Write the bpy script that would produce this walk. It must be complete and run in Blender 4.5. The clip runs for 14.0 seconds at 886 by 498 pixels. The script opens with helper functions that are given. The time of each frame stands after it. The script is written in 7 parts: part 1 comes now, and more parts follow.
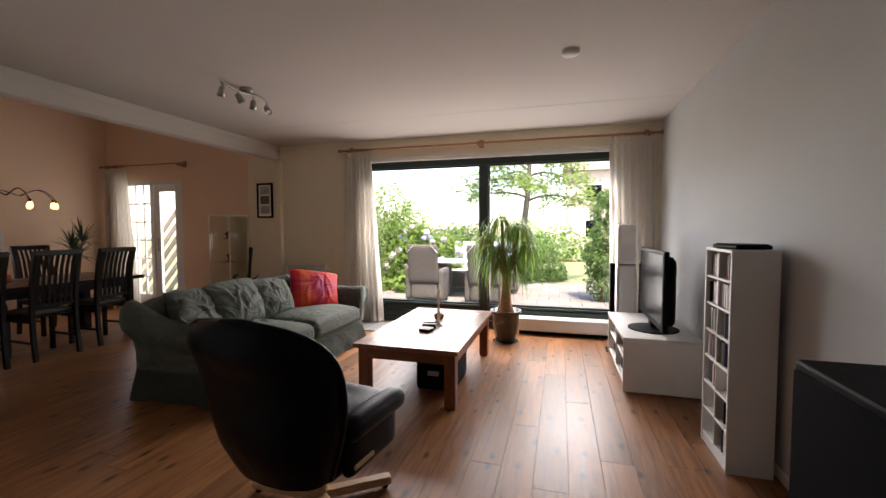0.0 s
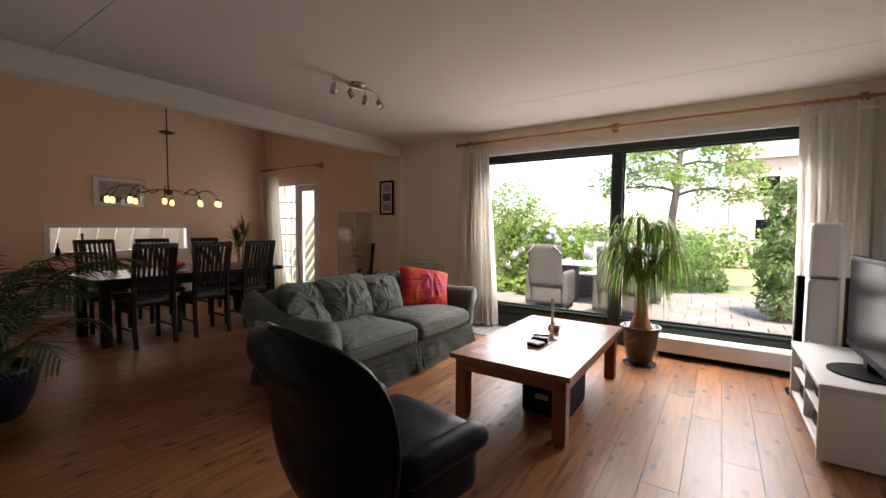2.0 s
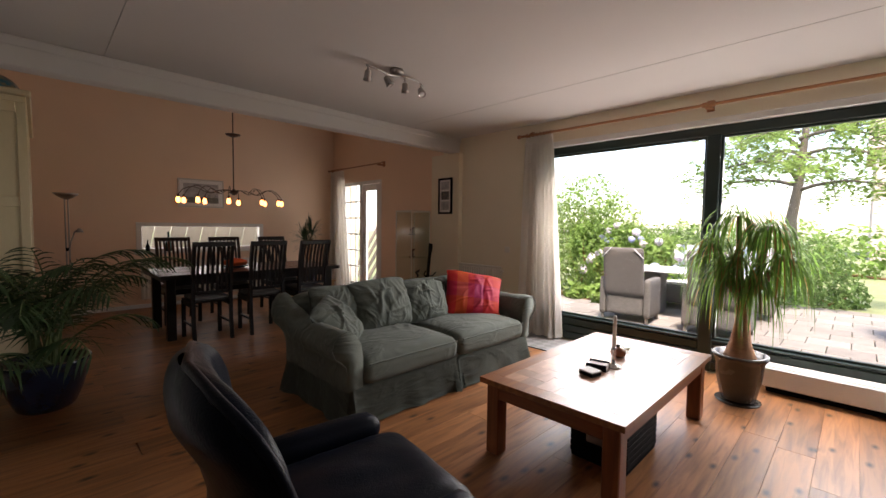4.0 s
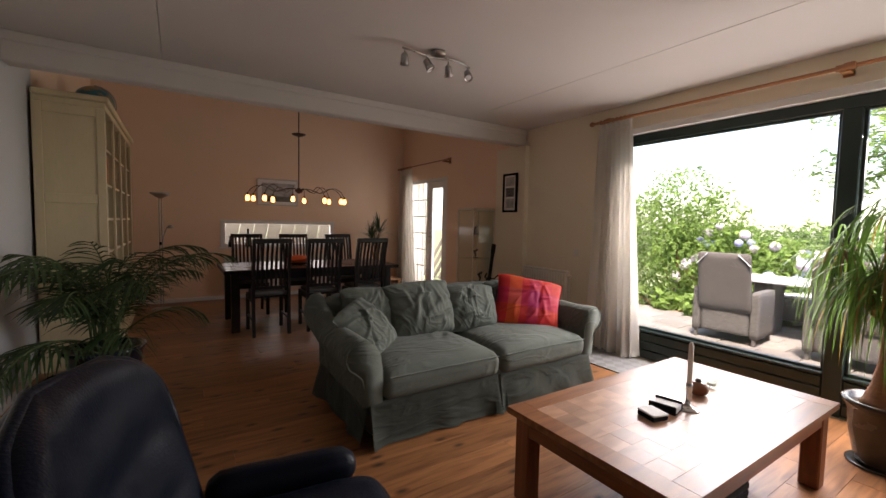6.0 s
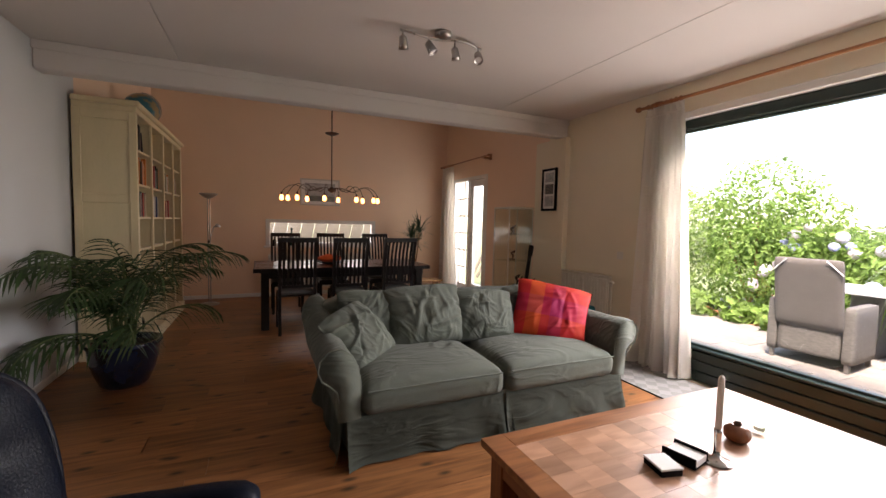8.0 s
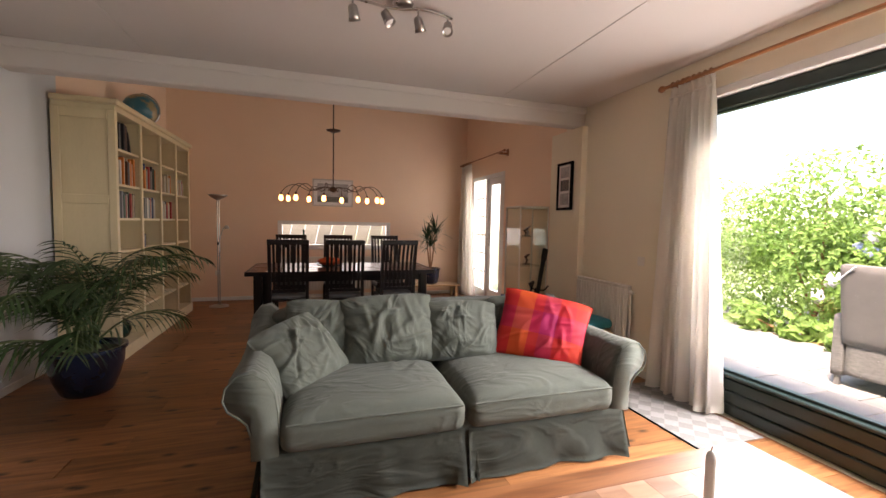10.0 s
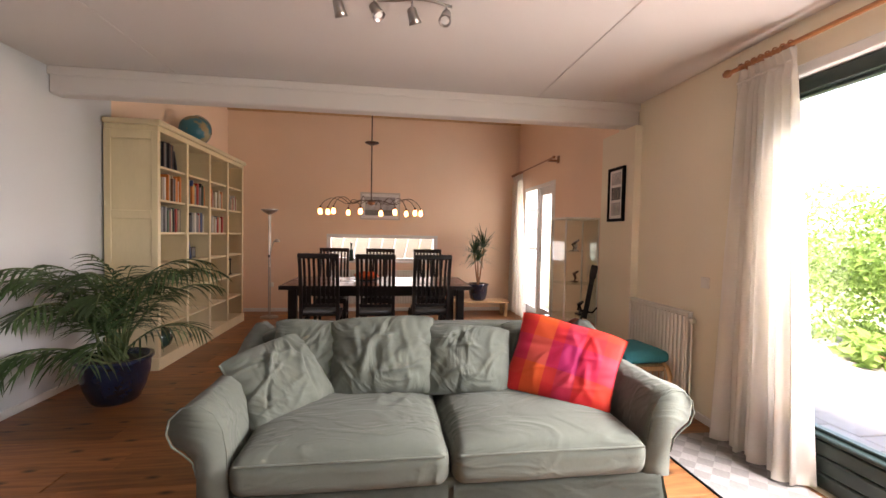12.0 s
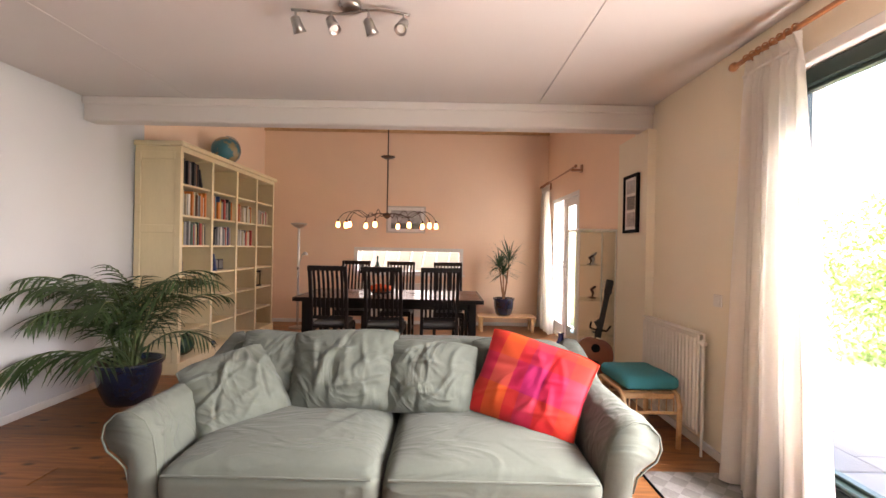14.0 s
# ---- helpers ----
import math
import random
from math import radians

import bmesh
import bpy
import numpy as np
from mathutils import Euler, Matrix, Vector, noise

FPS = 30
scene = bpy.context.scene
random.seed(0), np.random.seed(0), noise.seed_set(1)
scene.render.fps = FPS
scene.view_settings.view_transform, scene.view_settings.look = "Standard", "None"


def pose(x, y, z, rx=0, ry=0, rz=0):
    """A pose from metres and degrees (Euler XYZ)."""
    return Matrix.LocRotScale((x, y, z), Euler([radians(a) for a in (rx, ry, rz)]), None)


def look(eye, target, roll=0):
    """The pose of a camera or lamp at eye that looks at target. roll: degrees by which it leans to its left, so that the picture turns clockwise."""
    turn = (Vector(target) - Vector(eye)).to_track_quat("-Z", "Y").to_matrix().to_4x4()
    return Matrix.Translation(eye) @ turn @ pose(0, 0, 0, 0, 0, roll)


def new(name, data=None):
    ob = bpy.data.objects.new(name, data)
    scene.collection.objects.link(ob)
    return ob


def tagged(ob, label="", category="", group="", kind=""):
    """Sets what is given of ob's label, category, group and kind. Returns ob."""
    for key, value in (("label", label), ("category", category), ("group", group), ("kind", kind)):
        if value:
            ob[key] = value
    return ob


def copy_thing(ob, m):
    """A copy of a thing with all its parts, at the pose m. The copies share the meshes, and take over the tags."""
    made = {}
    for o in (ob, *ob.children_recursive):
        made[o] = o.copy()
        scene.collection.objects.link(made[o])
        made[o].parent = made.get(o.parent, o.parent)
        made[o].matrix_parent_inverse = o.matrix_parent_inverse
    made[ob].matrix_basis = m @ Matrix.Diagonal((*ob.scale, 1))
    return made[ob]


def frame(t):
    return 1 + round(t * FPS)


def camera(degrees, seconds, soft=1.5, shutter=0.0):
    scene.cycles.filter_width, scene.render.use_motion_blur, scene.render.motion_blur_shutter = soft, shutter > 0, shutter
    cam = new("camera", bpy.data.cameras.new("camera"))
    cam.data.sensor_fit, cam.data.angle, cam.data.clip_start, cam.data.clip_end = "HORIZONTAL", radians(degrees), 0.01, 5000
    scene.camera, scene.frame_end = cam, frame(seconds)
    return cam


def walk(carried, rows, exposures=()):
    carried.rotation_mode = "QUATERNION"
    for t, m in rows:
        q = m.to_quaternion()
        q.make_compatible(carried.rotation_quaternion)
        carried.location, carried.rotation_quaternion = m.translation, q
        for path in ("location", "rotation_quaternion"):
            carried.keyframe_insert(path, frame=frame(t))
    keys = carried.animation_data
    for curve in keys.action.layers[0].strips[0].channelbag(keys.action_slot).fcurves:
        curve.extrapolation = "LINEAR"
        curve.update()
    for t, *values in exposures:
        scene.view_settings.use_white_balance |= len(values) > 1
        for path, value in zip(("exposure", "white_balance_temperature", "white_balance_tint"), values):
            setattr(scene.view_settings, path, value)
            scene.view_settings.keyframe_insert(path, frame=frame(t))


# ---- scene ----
cam = camera(94.4, 14.0)
PATH = [
    (0, (0.207, 0.278, 1.313), (-0.343, 2.198, 1.217), -0.1),
    (0.5, (0.21, 0.357, 1.305), (-0.449, 2.243, 1.208), 0.0),
    (1, (0.218, 0.5, 1.307), (-0.606, 2.32, 1.207), 0.3),
    (1.5, (0.233, 0.621, 1.314), (-0.745, 2.363, 1.212), 0.3),
    (2, (0.205, 0.724, 1.308), (-0.912, 2.38, 1.201), 0.5),
    (2.2, (0.191, 0.771, 1.306), (-0.97, 2.396, 1.197), 0.7),
    (4.3, (0.197, 1.335, 1.316), (-1.269, 2.691, 1.202), 0.8),
    (4.5, (0.202, 1.381, 1.319), (-1.298, 2.699, 1.203), 0.9),
    (5, (0.183, 1.497, 1.298), (-1.407, 2.706, 1.183), 1.1),
    (5.5, (0.153, 1.645, 1.308), (-1.488, 2.783, 1.188), 1.0),
    (6, (0.13, 1.747, 1.31), (-1.548, 2.828, 1.189), 1.2),
    (6.5, (0.108, 1.874, 1.305), (-1.604, 2.901, 1.184), 1.3),
    (7, (0.119, 2.043, 1.325), (-1.63, 3.004, 1.202), 1.3),
    (7.5, (0.12, 2.162, 1.317), (-1.669, 3.048, 1.192), 1.3),
    (8, (0.087, 2.256, 1.307), (-1.739, 3.063, 1.181), 1.3),
    (8.2, (0.06, 2.313, 1.302), (-1.776, 3.096, 1.177), 1.5),
    (10.3, (-0.15, 2.943, 1.311), (-2.066, 3.503, 1.193), 1.1),
    (10.5, (-0.167, 2.98, 1.315), (-2.093, 3.507, 1.201), 1.1),
    (11, (-0.229, 3.121, 1.295), (-2.18, 3.55, 1.197), 1.2),
    (11.5, (-0.302, 3.26, 1.312), (-2.269, 3.614, 1.229), 1.1),
    (12, (-0.34, 3.35, 1.323), (-2.321, 3.612, 1.256), 1.1),
    (12.5, (-0.347, 3.483, 1.334), (-2.338, 3.66, 1.281), 1.3),
    (13, (-0.329, 3.65, 1.344), (-2.325, 3.761, 1.31), 1.2),
    (13.5, (-0.339, 3.755, 1.333), (-2.338, 3.809, 1.313), 1.2),
    (14, (-0.388, 3.861, 1.321), (-2.388, 3.855, 1.316), 1.1),
]
EXPOSURES = [(0.0, 2.25, 7300, 19), (5.0, 2.15, 7300, 20), (7.5, 2.5, 7400, 21), (11.0, 3.37, 7500, 23), (14.0, 3.92, 7500, 24)]
walk(cam, [(t, look(eye, target, roll)) for t, eye, target, roll in PATH], EXPOSURES)

# ---- light ----
PINK_X = -7.45
world = bpy.data.worlds.new("world")
scene.world = world
world.use_nodes = True
wn = world.node_tree.nodes
sky = wn.new("ShaderNodeTexSky")
sky.sky_type = "NISHITA"
sky.sun_disc = False
sky.sun_elevation = radians(63)
sky.sun_rotation = radians(148)
sky.dust_density = 1.0
wn["Background"].inputs["Strength"].default_value = 0.15
world.node_tree.links.new(sky.outputs["Color"], wn["Background"].inputs["Color"])
sun = new("sun", bpy.data.lights.new("sun", "SUN"))
sun.data.energy = 2.4
sun.data.angle = radians(10)
sun.data.color = (1.0, 0.95, 0.88)
sun.matrix_world = look((5, -8, 19), (0, 0, 0))



def window_light(eye, target, width, height, watts, color=(0.93, 0.97, 1.0), spread=180):
    """Sky light that enters through an opening of the house."""
    lamp = new("window_light", bpy.data.lights.new("window_light", "AREA"))
    lamp.data.shape, lamp.data.size, lamp.data.size_y = "RECTANGLE", width, height
    lamp.data.energy, lamp.data.color, lamp.data.spread = watts, color, radians(spread)
    lamp.matrix_world = look(eye, target)


# sky from above, and the bright terrace from below
for z, aim, watts, cone in ((0.55, 1.6, 4.4, 150), (0.98, 1.2, 3.2, 150), (1.41, -2.0, 10.0, 120), (1.84, -2.3, 11.5, 120)):
    window_light((-0.8, 5.82, z), (-0.8, 3.82, z + aim), 3.2, 0.40, watts, spread=cone)
window_light((-6.45, 5.84, 1.15), (-7.3, 3.0, 0.9), 1.15, 1.8, 6.0)
window_light((PINK_X - 0.12, 3.25, 1.08), (0.0, 3.25, 1.08), 1.7, 0.36, 1.0)

# ---- materials ----
def material(name, color, rough=0.6, metal=0.0, vary=0.12, scale=6.0, bump=0.0, bump_scale=60.0, stretch=(1, 1, 1), spec=0.5, transmission=0.0, coat=0.0, sheen=0.0, sub=0.0):
    """A surface with variation at two scales and a fine relief."""
    m = bpy.data.materials.new(name)
    m.use_nodes = True
    n, l = m.node_tree.nodes, m.node_tree.links
    b = n["Principled BSDF"]
    co = n.new("ShaderNodeTexCoord")
    mp = n.new("ShaderNodeMapping")
    mp.inputs["Scale"].default_value = stretch
    l.new(co.outputs["Object"], mp.inputs["Vector"])
    big = n.new("ShaderNodeTexNoise")
    big.inputs["Scale"].default_value = scale
    big.inputs["Detail"].default_value = 3
    fine = n.new("ShaderNodeTexNoise")
    fine.inputs["Scale"].default_value = bump_scale
    fine.inputs["Detail"].default_value = 4
    l.new(mp.outputs["Vector"], big.inputs["Vector"])
    l.new(mp.outputs["Vector"], fine.inputs["Vector"])
    add = n.new("ShaderNodeMath")
    add.operation = "MULTIPLY_ADD"
    l.new(fine.outputs["Fac"], add.inputs[0])
    add.inputs[1].default_value = 0.4
    l.new(big.outputs["Fac"], add.inputs[2])
    ramp = n.new("ShaderNodeMapRange")
    ramp.inputs["From Min"].default_value = 0.35
    ramp.inputs["From Max"].default_value = 1.05
    ramp.inputs["To Min"].default_value = 1.0 - vary
    ramp.inputs["To Max"].default_value = 1.0 + vary * 0.6
    l.new(add.outputs[0], ramp.inputs["Value"])
    mul = n.new("ShaderNodeMixRGB")
    mul.blend_type = "MULTIPLY"
    mul.inputs[0].default_value = 1.0
    mul.inputs[1].default_value = (*color, 1)
    l.new(ramp.outputs[0], mul.inputs[2])
    l.new(mul.outputs[0], b.inputs["Base Color"])
    rr = n.new("ShaderNodeMapRange")
    rr.inputs["To Min"].default_value = max(0.02, rough - 0.08)
    rr.inputs["To Max"].default_value = min(1.0, rough + 0.08)
    l.new(big.outputs["Fac"], rr.inputs["Value"])
    l.new(rr.outputs[0], b.inputs["Roughness"])
    b.inputs["Metallic"].default_value = metal
    b.inputs["Specular IOR Level"].default_value = spec
    b.inputs["Transmission Weight"].default_value = transmission
    b.inputs["Coat Weight"].default_value = coat
    b.inputs["Sheen Weight"].default_value = sheen
    if bump:
        bp = n.new("ShaderNodeBump")
        bp.inputs["Strength"].default_value = bump
        bp.inputs["Distance"].default_value = 0.01
        l.new(fine.outputs["Fac"], bp.inputs["Height"])
        l.new(bp.outputs[0], b.inputs["Normal"])
    return m


def creased(m, scale=4.5, depth=0.009, weave=260.0):
    """Give a cloth soft ridged creases and a weave."""
    n, l = m.node_tree.nodes, m.node_tree.links
    b = n["Principled BSDF"]
    co = n.new("ShaderNodeTexCoord")
    mp = n.new("ShaderNodeMapping")
    mp.inputs["Rotation"].default_value = (0.3, 0.2, 0.7)
    mp.inputs["Scale"].default_value = (1.0, 0.45, 1.0)
    l.new(co.outputs["Object"], mp.inputs["Vector"])
    no = n.new("ShaderNodeTexNoise")
    no.inputs["Scale"].default_value = scale
    no.inputs["Detail"].default_value = 2.5
    no.inputs["Distortion"].default_value = 1.4
    l.new(mp.outputs[0], no.inputs["Vector"])
    rid = n.new("ShaderNodeMath")
    rid.operation = "SUBTRACT"
    l.new(no.outputs["Fac"], rid.inputs[0])
    rid.inputs[1].default_value = 0.5
    ab = n.new("ShaderNodeMath")
    ab.operation = "ABSOLUTE"
    l.new(rid.outputs[0], ab.inputs[0])
    sm = n.new("ShaderNodeMapRange")
    sm.interpolation_type = "SMOOTHSTEP"
    sm.inputs["From Max"].default_value = 0.13
    sm.inputs["To Min"].default_value = 1.0
    sm.inputs["To Max"].default_value = 0.0
    l.new(ab.outputs[0], sm.inputs["Value"])
    b1 = n.new("ShaderNodeBump")
    b1.inputs["Strength"].default_value = 0.5
    b1.inputs["Distance"].default_value = depth
    l.new(sm.outputs[0], b1.inputs["Height"])
    wv = n.new("ShaderNodeTexNoise")
    wv.inputs["Scale"].default_value = weave
    l.new(co.outputs["Object"], wv.inputs["Vector"])
    b2 = n.new("ShaderNodeBump")
    b2.inputs["Strength"].default_value = 0.2
    b2.inputs["Distance"].default_value = 0.004
    l.new(wv.outputs["Fac"], b2.inputs["Height"])
    l.new(b1.outputs[0], b2.inputs["Normal"])
    l.new(b2.outputs[0], b.inputs["Normal"])
    return m


def sheer(m, amount):
    """Let some light through a thin cloth."""
    n, l = m.node_tree.nodes, m.node_tree.links
    b = n["Principled BSDF"]
    tr = n.new("ShaderNodeBsdfTranslucent")
    l.new(b.inputs["Base Color"].links[0].from_socket, tr.inputs["Color"])
    mx = n.new("ShaderNodeMixShader")
    mx.inputs["Fac"].default_value = amount
    l.new(b.outputs[0], mx.inputs[1])
    l.new(tr.outputs[0], mx.inputs[2])
    l.new(mx.outputs[0], n["Material Output"].inputs["Surface"])
    return m


def random_tint(m, amount=0.25, hue=0.0):
    """Vary the base colour from piece to piece."""
    n, l = m.node_tree.nodes, m.node_tree.links
    b = n["Principled BSDF"]
    src = b.inputs["Base Color"].links[0].from_socket
    info = n.new("ShaderNodeObjectInfo")
    rng = n.new("ShaderNodeMapRange")
    rng.inputs["To Min"].default_value = 1 - amount
    rng.inputs["To Max"].default_value = 1 + amount * 0.6
    l.new(info.outputs["Random"], rng.inputs["Value"])
    hs = n.new("ShaderNodeHueSaturation")
    l.new(rng.outputs[0], hs.inputs["Value"])
    if hue:
        r2 = n.new("ShaderNodeMapRange")
        r2.inputs["To Min"].default_value = 0.5 - hue
        r2.inputs["To Max"].default_value = 0.5 + hue
        l.new(info.outputs["Random"], r2.inputs["Value"])
        l.new(r2.outputs[0], hs.inputs["Hue"])
    l.new(src, hs.inputs["Color"])
    l.new(hs.outputs[0], b.inputs["Base Color"])
    return m


def plank_wood(name, color, dark, grain=(1.2, 14, 14), rough=0.35, knots=True, tint=0.3, coat=0.0, spec=0.5):
    """Oak-like boards with long grain, scattered knots and a tint of their own."""
    m = bpy.data.materials.new(name)
    m.use_nodes = True
    n, l = m.node_tree.nodes, m.node_tree.links
    b = n["Principled BSDF"]
    co = n.new("ShaderNodeTexCoord")
    info = n.new("ShaderNodeObjectInfo")
    shift = n.new("ShaderNodeVectorMath")
    shift.operation = "MULTIPLY_ADD"
    comb = n.new("ShaderNodeCombineXYZ")
    for k in "XYZ":
        l.new(info.outputs["Random"], comb.inputs[k])
    l.new(comb.outputs[0], shift.inputs[0])
    shift.inputs[1].default_value = (37, 11, 5)
    l.new(co.outputs["Object"], shift.inputs[2])
    mp = n.new("ShaderNodeMapping")
    mp.inputs["Scale"].default_value = grain
    l.new(shift.outputs[0], mp.inputs["Vector"])
    g = n.new("ShaderNodeTexNoise")
    g.inputs["Scale"].default_value = 2.2
    g.inputs["Detail"].default_value = 7
    g.inputs["Distortion"].default_value = 0.6
    l.new(mp.outputs["Vector"], g.inputs["Vector"])
    r = n.new("ShaderNodeValToRGB")
    r.color_ramp.elements[0].position, r.color_ramp.elements[0].color = 0.3, (*dark, 1)
    r.color_ramp.elements[1].position, r.color_ramp.elements[1].color = 0.62, (*color, 1)
    l.new(g.outputs["Fac"], r.inputs["Fac"])
    out = r.outputs["Color"]
    if knots:
        v = n.new("ShaderNodeTexVoronoi")
        v.voronoi_dimensions = "2D"
        v.inputs["Scale"].default_value = 1.0
        mp2 = n.new("ShaderNodeMapping")
        mp2.inputs["Scale"].default_value = tuple(2.3 if a < 5 else 5.2 for a in grain)
        l.new(shift.outputs[0], mp2.inputs["Vector"])
        l.new(mp2.outputs["Vector"], v.inputs["Vector"])
        kr = n.new("ShaderNodeMapRange")
        kr.inputs["From Min"].default_value = 0.025
        kr.inputs["From Max"].default_value = 0.12
        kr.inputs["To Min"].default_value = 0.12
        kr.inputs["To Max"].default_value = 1.0
        l.new(v.outputs["Distance"], kr.inputs["Value"])
        km = n.new("ShaderNodeMixRGB")
        km.blend_type = "MULTIPLY"
        km.inputs[0].default_value = 1
        l.new(out, km.inputs[1])
        l.new(kr.outputs[0], km.inputs[2])
        out = km.outputs[0]
    hs = n.new("ShaderNodeHueSaturation")
    rng = n.new("ShaderNodeMapRange")
    rng.inputs["To Min"].default_value = 1 - tint
    rng.inputs["To Max"].default_value = 1 + tint * 0.5
    l.new(info.outputs["Random"], rng.inputs["Value"])
    l.new(rng.outputs[0], hs.inputs["Value"])
    l.new(out, hs.inputs["Color"])
    l.new(hs.outputs[0], b.inputs["Base Color"])
    rr = n.new("ShaderNodeMapRange")
    rr.inputs["To Min"].default_value = rough - 0.1
    rr.inputs["To Max"].default_value = rough + 0.12
    l.new(g.outputs["Fac"], rr.inputs["Value"])
    l.new(rr.outputs[0], b.inputs["Roughness"])
    b.inputs["Specular IOR Level"].default_value = spec
    b.inputs["Coat Weight"].default_value = coat
    b.inputs["Coat Roughness"].default_value = 0.22
    bp = n.new("ShaderNodeBump")
    bp.inputs["Strength"].default_value = 0.15
    bp.inputs["Distance"].default_value = 0.004
    l.new(g.outputs["Fac"], bp.inputs["Height"])
    l.new(bp.outputs[0], b.inputs["Normal"])
    return m


def glass_material(name, tint=(1, 1, 1), gloss=0.08):
    m = bpy.data.materials.new(name)
    m.use_nodes = True
    n, l = m.node_tree.nodes, m.node_tree.links
    n.remove(n["Principled BSDF"])
    tr = n.new("ShaderNodeBsdfTransparent")
    tr.inputs["Color"].default_value = (*tint, 1)
    gl = n.new("ShaderNodeBsdfGlossy")
    gl.inputs["Roughness"].default_value = 0.02
    lw = n.new("ShaderNodeLayerWeight")
    pw = n.new("ShaderNodeMath")
    pw.operation = "POWER"
    l.new(lw.outputs["Facing"], pw.inputs[0])
    pw.inputs[1].default_value = 4.0
    fr = n.new("ShaderNodeMath")
    fr.operation = "MULTIPLY_ADD"
    l.new(pw.outputs[0], fr.inputs[0])
    fr.inputs[1].default_value = 0.35
    fr.inputs[2].default_value = gloss * 0.3
    mx = n.new("ShaderNodeMixShader")
    l.new(fr.outputs[0], mx.inputs["Fac"])
    l.new(tr.outputs[0], mx.inputs[1])
    l.new(gl.outputs[0], mx.inputs[2])
    l.new(mx.outputs[0], n["Material Output"].inputs["Surface"])
    return m


def glow(name, color, strength):
    m = bpy.data.materials.new(name)
    m.use_nodes = True
    b = m.node_tree.nodes["Principled BSDF"]
    b.inputs["Base Color"].default_value = (*color, 1)
    b.inputs["Emission Color"].default_value = (*color, 1)
    b.inputs["Emission Strength"].default_value = strength
    return m


